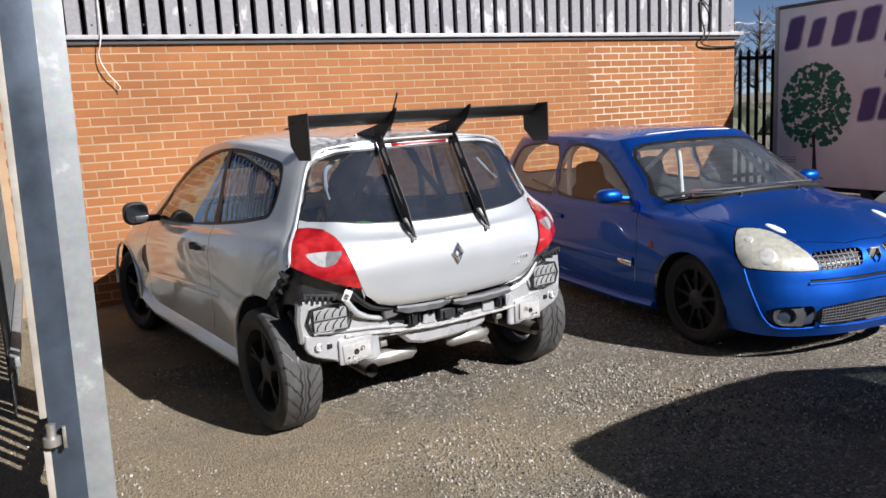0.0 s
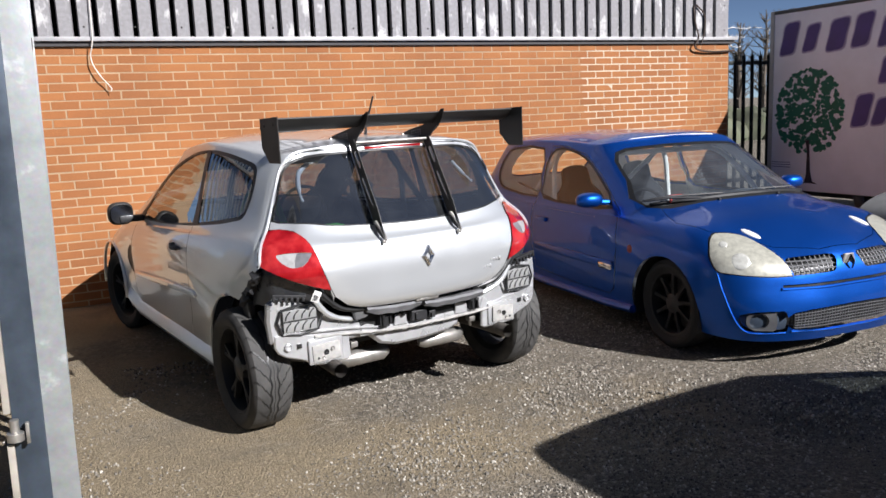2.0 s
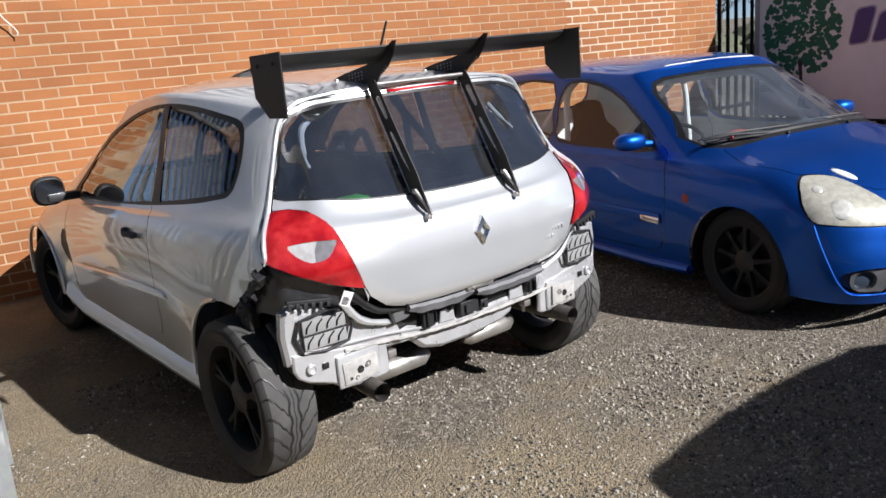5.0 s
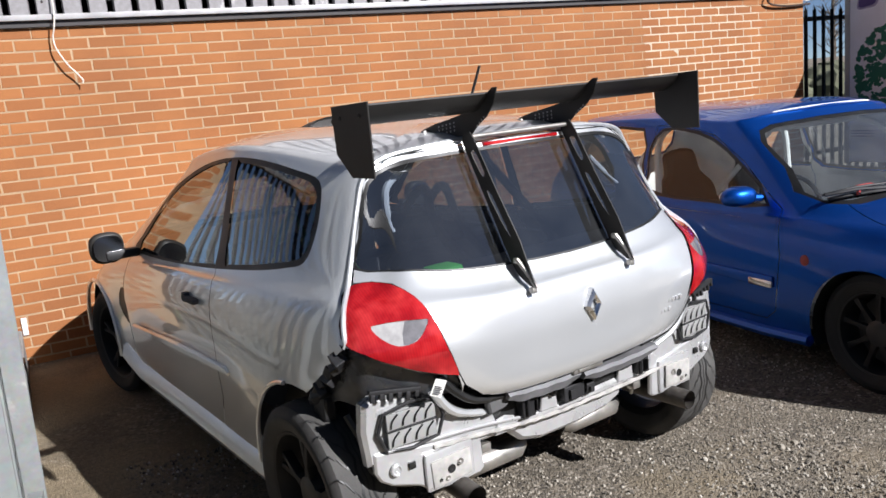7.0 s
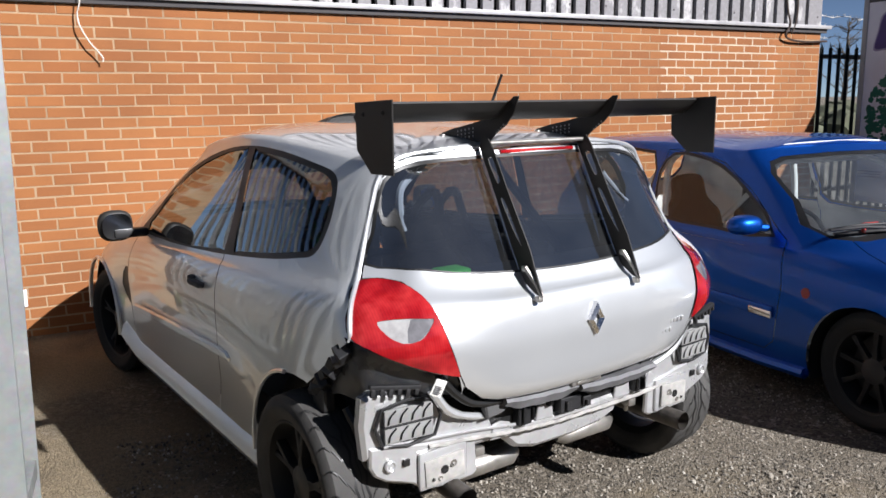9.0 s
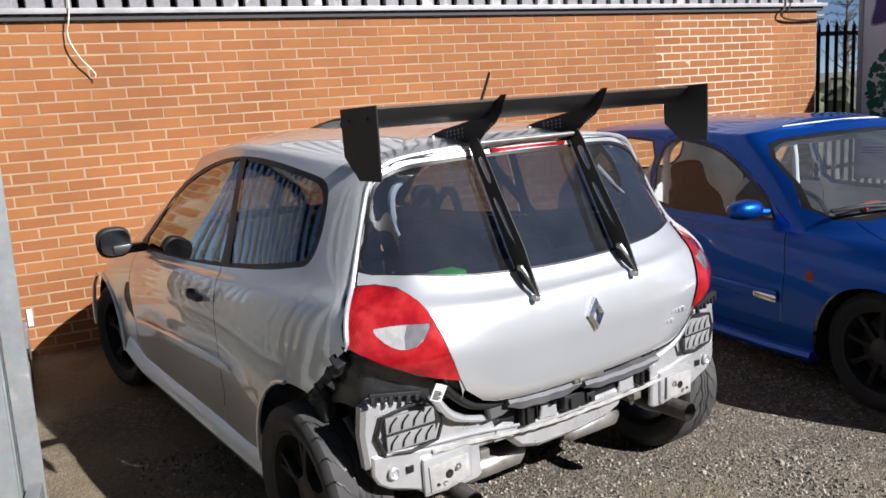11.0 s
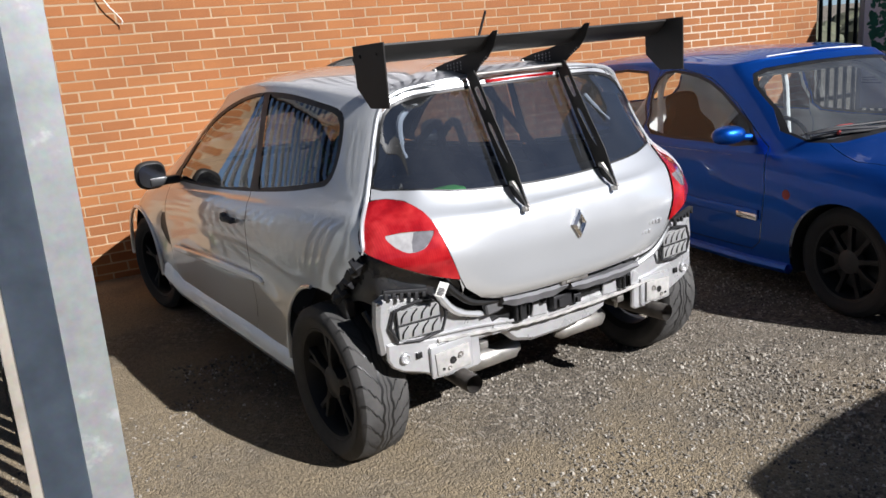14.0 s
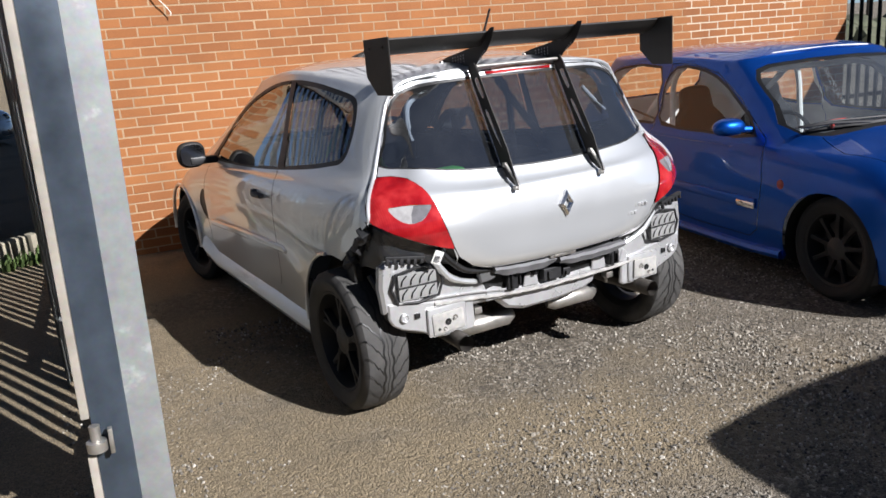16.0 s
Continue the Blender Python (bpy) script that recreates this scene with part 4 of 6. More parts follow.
        ol = [(.802, .43), (.80, .49), (.75, .486), (.70, .480), (.65, .472), (.60, .464), (.55, .455), (.49, .445), (.415, .43), (.408, .318), (.425, .306), (.50, .302), (.55, .303), (.60, .308), (.628, .320), (.655, .342), (.69, .355), (.75, .375), (.785, .398)]
        plate(bm, [(s * a, b) for a, b in (ol if s > 0 else ol[::-1])], 0.022, "y", 0.128, 0.006)
        swept(bm)
        part("corner_plate", bm, PRIMER, car, "bare silver corner plate")
        bm = bmesh.new()
        box(bm, (s * 0.545 - 0.095, 0.106, 0.316), (s * 0.545 + 0.088, 0.120, 0.440), 0.010)
        br = part("crash_bracket", bm, PRIMER, car, "silver-primed crash bracket with bolt holes")
        bm = bmesh.new()
        box(bm, (-0.074, -0.006, -0.044), (0.074, 0.004, 0.044), 0.006)
        bp = part("bracket_face", bm, CREAM, br, "scuffed cream face plate")
        bp.matrix_basis = pose(s * 0.548, 0.104, 0.372, 0, s * 3, s * 2)
        for dx, dz, r, mat in ((0.004, 0.0, .014, SEAL), (-0.030, 0.012, .012, STEEL), (-0.022, 0.006, .006, SEAL), (0.046, -0.024, .005, SEAL), (0.020, -0.026, .008, STEEL)):
            bm = bmesh.new()
            lathe(bm, [(0, 0.0005), (0.003, r * 0.8), (0.003, r), (-0.004, r)], 12, pose(s * 0.548 + s * dx, 0.098, 0.372 + dz, 0, 0, -90))
            part("bolt_hole", bm, mat, br)
        bm = bmesh.new()
        lathe(bm, [(0, 0.0005), (0.002, 0.004), (0.001, 0.010), (0.005, 0.015), (0.003, 0.019), (-0.004, 0.020)], 18, pose(s * 0.738, 0.117, 0.425, 0, 0, -90))
        part("panel_grommet", bm, PRIMER, car, "round pressed grommet")
        bm = bmesh.new()
        box(bm, (s * 0.682 - 0.011, 0.112, 0.412), (s * 0.682 + 0.011, 0.122, 0.434), 0.002)
        part("square_hole", bm, SEAL, car)
        # torn bumper fixings at the corner
        rnd = random.Random(5)
        bm = bmesh.new()
        tube(bm, curve_points([(s * 0.815, 0.215, 0.795), (s * 0.826, 0.275, 0.735), (s * 0.832, 0.345, 0.675), (s * 0.832, 0.43, 0.60)], 4), [0.010] * 4 + [0.016] * 5 + [0.02] * 4, 6)
        strip = part("bumper_fixing_strip", bm, BLACK, car, "broken black plastic bumper fixing strip")
        for k in range(8):
            u = k / 7
            bm = bmesh.new()
            c = Vector((s * (0.826 + 0.010 * u), 0.235 + 0.18 * u - 0.012 * (k % 2), 0.770 - 0.165 * u))
            e = Vector((0.012 + rnd.random() * 0.012, 0.014 + rnd.random() * 0.014, 0.012 + rnd.random() * 0.012))
            box(bm, c - e, c + e, 0.004, None)
            bmesh.ops.rotate(bm, cent=c, matrix=Euler((rnd.random(), rnd.random(), rnd.random())).to_matrix(), verts=bm.verts)
            part("clip", bm, BLACK, strip, smooth=False)
        bm = bmesh.new()
        box(bm, (min(s * .80, s * .842), 0.34, 0.545), (max(s * .80, s * .842), 0.42, 0.625), 0.012)
        part("sensor_block", bm, BLACK, strip, smooth=False)
        bm = bmesh.new()
        box(bm, (-0.082, -0.008, 0.0), (0.082, 0.012, 0.015), 0.004)
        comb = part("bumper_comb", bm, BLACK, car, "black toothed bumper fixing")
        comb.matrix_basis = pose(s * 0.722, 0.108, 0.668, 0, -s * 8, s * 10)
        for k in range(6):
            bm = bmesh.new()
            box(bm, (-0.078 + 0.028 * k, -0.010, -0.022 + 0.007 * (k % 2)), (-0.064 + 0.028 * k, 0.004, 0.004), 0.003)
            part("tooth", bm, BLACK, comb)
        # wheel-arch edge behind the tyre
        bm = bmesh.new()
        tube(bm, curve_points([(s * 0.825, 0.225, 0.60), (s * 0.805, 0.185, 0.52), (s * 0.79, 0.170, 0.43), (s * 0.715, 0.160, 0.365), (s * 0.62, 0.16, 0.335)], 4), 0.014, 8)
        part("arch_edge", bm, SEAL, car)
    # folded edge of the quarter panels and roof round the tailgate
    for s in (1, -1):
        bm = bmesh.new()
        line = [(.826, .196, .812), (.820, .194, .83), (.810, .210, .872), (.786, .240, .918), (.742, .283, .968), (.716, .306, 1.01), (.676, .334, 1.10), (.643, .352, 1.18), (.606, .368, 1.262), (.565, .362, 1.312), (.49, .355, 1.338), (.36, .325, 1.352), (.18, .312, 1.360), (0, .307, 1.364)]
        tube(bm, curve_points([(s * x, y, z) for x, y, z in line], 4), [0.004] * 4 + [0.008] * 36 + [0.0065] * 13, 8)
        part("folded_edge", bm, SILVER, car, "bright folded panel edge round the tailgate")
    # hanging parts sticker
    bm = bmesh.new()
    box(bm, (-0.019, 0, -0.027), (0.019, 0.002, 0.027), 0.0, pose(-0.612, 0.040, 0.668, 8, 24, -8))
    st = part("parts_sticker", bm, LABEL, car, "white paper sticker", smooth=False)
    bm = bmesh.new()
    for k in range(5):
        box(bm, (-0.014, -0.002, -0.020 + 0.006 * k), (0.008 + 0.006 * (k % 2), 0.0, -0.018 + 0.006 * k), 0.0, pose(-0.612, 0.039, 0.668, 8, 24, -8))
    part("print_lines", bm, INK, st, smooth=False)
    # silencers and tail pipes
    for x0, x1, z in ((-0.40, -0.12, 0.252), (0.09, 0.37, 0.258)):
        bm = bmesh.new()
        tube(bm, [(x0, 0.28, z), (x0 + 0.03, 0.27, z), (x1 - 0.03, 0.27, z), (x1, 0.28, z)], [0.028, 0.042, 0.042, 0.028], 16)
        part("silencer", bm, STEEL, car, "dull steel silencer box")
    for s in (1, -1):
        bm = bmesh.new()
        pts = [(s * 0.50, 0.75, 0.29), (s * 0.505, 0.30, 0.29), (s * 0.518, 0.025, 0.287)]
        tube(bm, pts, 0.036, 16, caps=False)
        tube(bm, pts[::-1], 0.032, 16, caps=False)
        part("tail_pipe", bm, EXHAUST, car, "sooty round tail pipe")
        bm = bmesh.new()
        tube(bm, curve_points([(s * 0.38, 0.20, 0.40), (s * 0.36, 0.17, 0.36), (s * 0.39, 0.2, 0.31)], 4), 0.008, 6)
        box(bm, (s * 0.37 - .02, 0.15, 0.345), (s * 0.37 + .02, 0.19, 0.375), 0.006)
        part("exhaust_hanger", bm, STEEL, car)
    # diamond badge on a plain base, letters below as bars
    bm = bmesh.new()
    outer, inner = [(0, .056), (.037, 0), (0, -.056), (-.037, 0)], [(0, .024), (.013, 0), (0, -.024), (-.013, 0)]
    vo = [bm.verts.new((x, -0.012, z)) for x, z in outer]
    vi = [bm.verts.new((x, -0.022, z)) for x, z in [(0, .040), (.025, 0), (0, -.040), (-.025, 0)]]
    vh = [bm.verts.new((x, -0.010, z)) for x, z in inner]
    vb = [bm.verts.new((x, 0.006, z)) for x, z in outer]
    for k in range(4):
        j = (k + 1) % 4
        for a, b in ((vb, vo), (vo, vi), (vi, vh)):
            bm.faces.new((a[k], a[j], b[j], b[k]))
    bmesh.ops.recalc_face_normals(bm, faces=bm.faces)
    bmesh.ops.transform(bm, matrix=pose(0, 0.002, 0.79), verts=bm.verts)
    part("badge", bm, SATIN_CHROME, gate_ob, "chrome diamond badge", smooth=False)
    for row, (z, n) in enumerate(((0.70, 7), (0.668, 4))):
        for k in range(n):
            bm = bmesh.new()
            box(bm, (0.335 + 0.022 * k, 0.012, z), (0.349 + 0.022 * k, 0.020, z + 0.015), 0.002)
            part("badge_bar", bm, PRIMER, gate_ob)
    # aerial and roof scoop
    bm = bmesh.new()
    tube(bm, [(0.02, 0.62, 1.385), (0.02, 0.60, 1.45), (0.025, 0.52, 1.60)], [0.010, 0.006, 0.005], 8)
    part("aerial", bm, BLACK, car)
    bm = bmesh.new()
    rows = []
    for y, w, h in ((2.02, 0.02, 0.0), (1.94, 0.09, 0.018), (1.84, 0.125, 0.034), (1.72, 0.135, 0.048), (1.63, 0.135, 0.052)):
        base = 1.405 - 0.13 * max(0, y - 1.6) ** 1.2
        rows.append([bm.verts.new((-0.0 + w * math.cos(a), y, base + h * math.sin(a))) for a in [math.pi * k / 14 for k in range(15)]])
    for a, b in zip(rows, rows[1:]):
        for k in range(14):
            bm.faces.new((a[k], b[k], b[k + 1], a[k + 1]))
    lip = [bm.verts.new((0.112 * math.cos(a), 1.65, 1.408 + 0.036 * math.sin(a))) for a in [math.pi * k / 14 for k in range(15)]]
    for k in range(14):
        bm.faces.new((rows[-1][k], lip[k], lip[k + 1], rows[-1][k + 1]))
    bm.faces.new(lip)
    part("roof_scoop", bm, SATIN, car, "black roof air scoop")
    # high brake light strip under the roof edge
    bm = bmesh.new()
    box(bm, (-0.17, 0.288, 1.330), (0.17, 0.31, 1.342), 0.004)
    part("high_brake_light", bm, RED_LENS, gate_ob)
    silver_wing(car)
    silver_cabin(car)


def silver_wing(car):
    wing = new("rear_wing")
    wing.parent = car
    wing.matrix_basis = pose(0, 0, 0)
    tagged(wing, "tall satin black rear wing with end plates")
    bm = bmesh.new()
    sec = [(0.32, 1.462), (0.30, 1.474), (0.25, 1.478), (0.205, 1.488), (0.180, 1.506), (0.177, 1.500), (0.20, 1.474), (0.235, 1.450), (0.28, 1.442), (0.31, 1.450)]
    plate(bm, sec, 1.43, "x", 0.0)
    part("blade", bm, SATIN, wing)
    for s in (1, -1):
        bm = bmesh.new()
        plate(bm, [(0.300, 1.505), (0.092, 1.512), (0.092, 1.300), (0.215, 1.298), (0.295, 1.365)], 0.006, "x", s * 0.718, 0.0015)
        ep = part("end_plate", bm, SATIN, wing)
        for y, z in ((0.14, 1.475), (0.25, 1.47)):
            bm = bmesh.new()
            lathe(bm, [(0, 0.0005), (0.003, 0.004), (0.003, 0.006), (0, 0.007)], 10, pose(s * 0.722, y, z, 0, 0, 0 if s > 0 else 180))
            part("screw", bm, SEAL, ep)
        # upright: swan neck plate and lower truss legs
        x = s * 0.225
        bm = bmesh.new()
        neck = [(0.545, 1.366), (0.552, 1.394), (0.478, 1.412), (0.392, 1.427), (0.318, 1.442), (0.248, 1.474), (0.181, 1.503), (0.155, 1.519), (0.131, 1.519), (0.153, 1.468), (0.192, 1.429), (0.246, 1.398), (0.279, 1.371), (0.288, 1.345), (0.44, 1.345), (0.48, 1.362)]
        plate(bm, neck, 0.005, "x", x, 0.001)
        up = part("swan_neck", bm, SATIN, wing, "black perforated swan-neck upright")
        for k in range(19):
            bm = bmesh.new()
            y, z = (0.455 - 0.022 * (k % 5), 1.402 - 0.013 * (k // 5) + 0.003 * (k % 5)) if k < 15 else (0.205 + 0.012 * (k - 15), 1.428 - 0.009 * (k - 15))
            lathe(bm, [(0.0025, 0.0005), (0.003, 0.0033), (0.0025, 0.004)], 8, pose(x, y, z, 0, 0, 180))
            part("hole", bm, FLASHING, up)
        # tapering plate with two cut-outs
        x -= 0.020
        rim_line = [(0.305, 1.352), (0.223, 1.200), (0.140, 1.043), (0.098, 0.966), (0.070, 0.930), (0.020, 0.902), (-0.010, 0.899), (0.051, 1.042), (0.150, 1.202), (0.234, 1.348), (0.262, 1.385), (0.300, 1.378)]
        holes = [rounded([(0.262, 1.318), (0.240, 1.322), (0.226, 1.300), (0.200, 1.250), (0.212, 1.240), (0.238, 1.275)], 2),
                 rounded([(0.196, 1.192), (0.176, 1.186), (0.140, 1.130), (0.090, 1.048), (0.118, 1.075), (0.160, 1.135)], 2)]
        bm = bmesh.new()
        for loop in [rim_line] + holes:
            vs = [bm.verts.new((x - 0.002, *p)) for p in loop]
            for k in range(len(vs)):
                bm.edges.new((vs[k], vs[(k + 1) % len(vs)]))
        bmesh.ops.triangle_fill(bm, use_beauty=True, edges=list(bm.edges))
        ext = bmesh.ops.extrude_face_region(bm, geom=list(bm.faces))
        bmesh.ops.translate(bm, vec=(0.004, 0, 0), verts=[g for g in ext["geom"] if isinstance(g, bmesh.types.BMVert)])
        bmesh.ops.recalc_face_normals(bm, faces=bm.faces)
        part("strut", bm, SATIN, wing, "black truss strut bolted to tailgate")
        bm = bmesh.new()
        tube(bm, [(x - 0.012, 0.06, 0.985), (x + 0.004, 0.02, 0.930), (x + 0.004, -0.004, 0.897)], 0.008, 8)
        box(bm, (x - 0.010, -0.004, 0.880), (x + 0.010, 0.018, 0.899), 0.004)
        box(bm, (x - 0.016, 0.054, 0.970), (x + 0.008, 0.076, 0.988), 0.004)
        part("strut_foot", bm, STEEL, wing, "steel turnbuckle foot")
        bm = bmesh.new()
        box(bm, (x - 0.006, 0.512, 1.362), (x + 0.006, 0.535, 1.392), 0.004)
        part("roof_clamp", bm, STEEL, wing)
    bm = bmesh.new()
    tube(bm, [(-0.225, 0.278, 1.366), (0.225, 0.278, 1.366)], 0.008, 10)
    part("cross_rod", bm, STEEL, wing)


def silver_cabin(car):
    bm = bmesh.new()
    box(bm, (-0.60, 0.20, 0.55), (0.60, 0.95, 0.58), 0.01)
    box(bm, (-0.62, 0.95, 0.26), (0.62, 2.75, 0.30), 0.01)
    box(bm, (-0.66, 0.9, 0.30), (-0.62, 2.4, 0.85), 0.01)
    box(bm, (0.62, 0.9, 0.30), (0.66, 2.4, 0.85), 0.01)
    part("cabin_floor", bm, DARK_LINING, car)
    bm = bmesh.new()
    out = [(2.45, 0.55), (2.42, 0.80), (2.55, 0.87), (2.85, 0.86), (2.9, 0.55)]
    plate(bm, out, 1.28, "x", 0.0, 0.02)
    part("dashboard", bm, BLACK, car)
    bm = bmesh.new()
    tube(bm, [(0.35 + 0.18 * math.cos(a), 2.30 - 0.06 * math.sin(a), 0.82 + 0.17 * math.sin(a)) for a in [2 * math.pi * k / 24 for k in range(25)]], 0.014, 8, False)
    part("steering_wheel", bm, FABRIC, car)
    for s in (1, -1):
        seat("bucket_seat", car, (s * 0.34, 1.66, 0.27), FABRIC, "dark bucket seat", 0.80)
        bm = bmesh.new()
        for dx in (-0.07, 0.07):
            pts = curve_points([(s * 0.33 + dx, 0.75, 0.62), (s * 0.33 + dx, 1.20, 0.88), (s * 0.33 + dx * 0.8, 1.32, 1.08), (s * 0.33 + dx, 1.52, 0.92), (s * 0.33 + dx, 1.62, 0.6)], 4)
            for a, b in zip(pts, pts[1:]):
                tube(bm, [a, b], 0.022, 6)
        part("harness", bm, GREEN if s < 0 else FABRIC, car, "green seat harness" if s < 0 else "dark seat harness")
    # roll cage hoops
    bm = bmesh.new()
    tube(bm, curve_points([(-0.62, 1.22, 0.3), (-0.60, 1.2, 0.9), (-0.50, 1.18, 1.26), (0, 1.18, 1.32), (0.50, 1.18, 1.26), (0.60, 1.2, 0.9), (0.62, 1.22, 0.3)], 6), 0.02, 8)
    for s in (1, -1):
        tube(bm, [(s * 0.50, 1.18, 1.24), (s * 0.55, 0.45, 0.62)], 0.02, 8)
    tube(bm, [(-0.6, 1.2, 0.85), (0.6, 1.2, 0.85)], 0.02, 8)
    part("roll_cage", bm, DARK_LINING, car, "dark roll cage")
    cabin_trim(car)
    bm = bmesh.new()
    box(bm, (-0.02, 2.22, 1.20), (0.02, 2.24, 1.25), 0.005)
    box(bm, (-0.12, 2.20, 1.13), (0.12, 2.225, 1.20), 0.01)
    part("rear_view_mirror", bm, BLACK, car)


def cabin_trim(car):
    """White pillar trim, green cloth and the ledge that show through the rear glass."""
    bm = bmesh.new()
    tube(bm, curve_points([(-0.38, 0.42, 1.280), (-0.44, 0.42, 1.265), (-0.485, 0.42, 1.228), (-0.495, 0.42, 1.178), (-0.488, 0.42, 1.115), (-0.475, 0.42, 1.08)], 5), [0.004] * 5 + [0.013] * 14 + [0.007] * 7, 8)
    part("pillar_trim", bm, WHITE, car, "white curved pillar trim")
    bm = bmesh.new()
    tube(bm, curve_points([(0.46, 0.42, 1.22), (0.52, 0.40, 1.15), (0.57, 0.38, 1.10)], 5), [0.010] * 6 + [0.005] * 5, 8)
    part("pillar_trim", bm, WHITE, car)
    bm = bmesh.new()
    box(bm, (-0.56, 0.20, 0.90), (0.56, 0.40, 0.93), 0.008)
    part("tailgate_ledge", bm, DARK_LINING, car, "dark ledge inside the tailgate")
    bm = bmesh.new()
    box(bm, (-0.44, 0.24, 0.93), (-0.33, 0.33, 0.965), 0.014)
    part("green_cloth", bm, GREEN, car, "folded green cloth on the ledge")


# ---- the blue hatchback ----
def blue_columns():
    c = []
    def col(*pts):
        c.append(pts)
    col((0, .06, .25), (0, .0, .40), (0, .02, .58), (0, .06, .76), (0, .09, .86), (0, .12, .92), (0, .36, 1.25), (0, .40, 1.285), (0, .55, 1.31), (0, .75, 1.325))
    col((.36, .08, .25), (.36, .02, .40), (.36, .03, .58), (.36, .07, .76), (.36, .10, .86), (.35, .13, .92), (.31, .37, 1.248), (.28, .41, 1.282), (.15, .56, 1.308), (0, .80, 1.327))
    col((.66, .16, .25), (.68, .12, .40), (.68, .12, .58), (.67, .15, .76), (.65, .18, .86), (.63, .21, .92), (.54, .42, 1.235), (.48, .47, 1.275), (.27, .6, 1.305), (0, .85, 1.329))
    col((.77, .40, .25), (.79, .38, .4), (.795, .36, .58), (.79, .36, .76), (.765, .37, .84), (.735, .40, .885), (.61, .58, 1.21), (.545, .63, 1.27), (.3, .72, 1.307), (0, .95, 1.332))
    col((.79, .95, .19), (.80, .95, .29), (.81, .95, .5), (.808, .95, .7), (.785, .95, .79), (.755, .95, .83), (.625, .95, 1.22), (.555, .97, 1.285), (.31, 1.0, 1.318), (0, 1.1, 1.338))
    col((.79, 1.45, .18), (.80, 1.45, .28), (.812, 1.45, .5), (.81, 1.45, .69), (.79, 1.45, .785), (.76, 1.45, .825), (.625, 1.35, 1.225), (.555, 1.33, 1.29), (.31, 1.3, 1.325), (0, 1.3, 1.34))
    col((.79, 2.0, .18), (.80, 2.0, .28), (.81, 2.0, .5), (.808, 2.0, .69), (.788, 2.0, .785), (.76, 2.0, .825), (.62, 1.72, 1.225), (.55, 1.7, 1.275), (.31, 1.62, 1.322), (0, 1.55, 1.34))
    col((.79, 2.5, .18), (.80, 2.5, .28), (.81, 2.5, .5), (.805, 2.5, .68), (.78, 2.5, .785), (.75, 2.45, .845), (.615, 1.95, 1.20), (.555, 1.90, 1.272), (.31, 1.84, 1.325), (0, 1.78, 1.338))
    col((.79, 2.97, .19), (.81, 2.97, .3), (.815, 2.97, .48), (.80, 2.97, .66), (.755, 2.95, .772), (.665, 2.68, .87), (.585, 2.08, 1.215), (.53, 2.0, 1.276), (.30, 1.93, 1.322), (0, 1.88, 1.333))
    col((.68, 3.48, .165), (.72, 3.50, .28), (.745, 3.47, .46), (.735, 3.42, .64), (.66, 3.22, .785), (.48, 2.75, .90), (.43, 2.14, 1.236), (.39, 2.07, 1.286), (.22, 2.0, 1.319), (0, 1.95, 1.328))
    col((.37, 3.67, .16), (.38, 3.70, .28), (.38, 3.68, .45), (.37, 3.60, .63), (.34, 3.25, .80), (.27, 2.82, .915), (.24, 2.18, 1.246), (.21, 2.11, 1.292), (.12, 2.04, 1.32), (0, 2.0, 1.325))
    col((0, 3.70, .16), (0, 3.73, .28), (0, 3.715, .45), (0, 3.64, .645), (0, 3.3, .81), (0, 2.85, .92), (0, 2.2, 1.25), (0, 2.13, 1.295), (0, 2.08, 1.318), (0, 2.03, 1.323))
    return c


def is_nose(f):
    c = f.calc_center_median()
    return c.y > 2.9 and c.z < 0.80


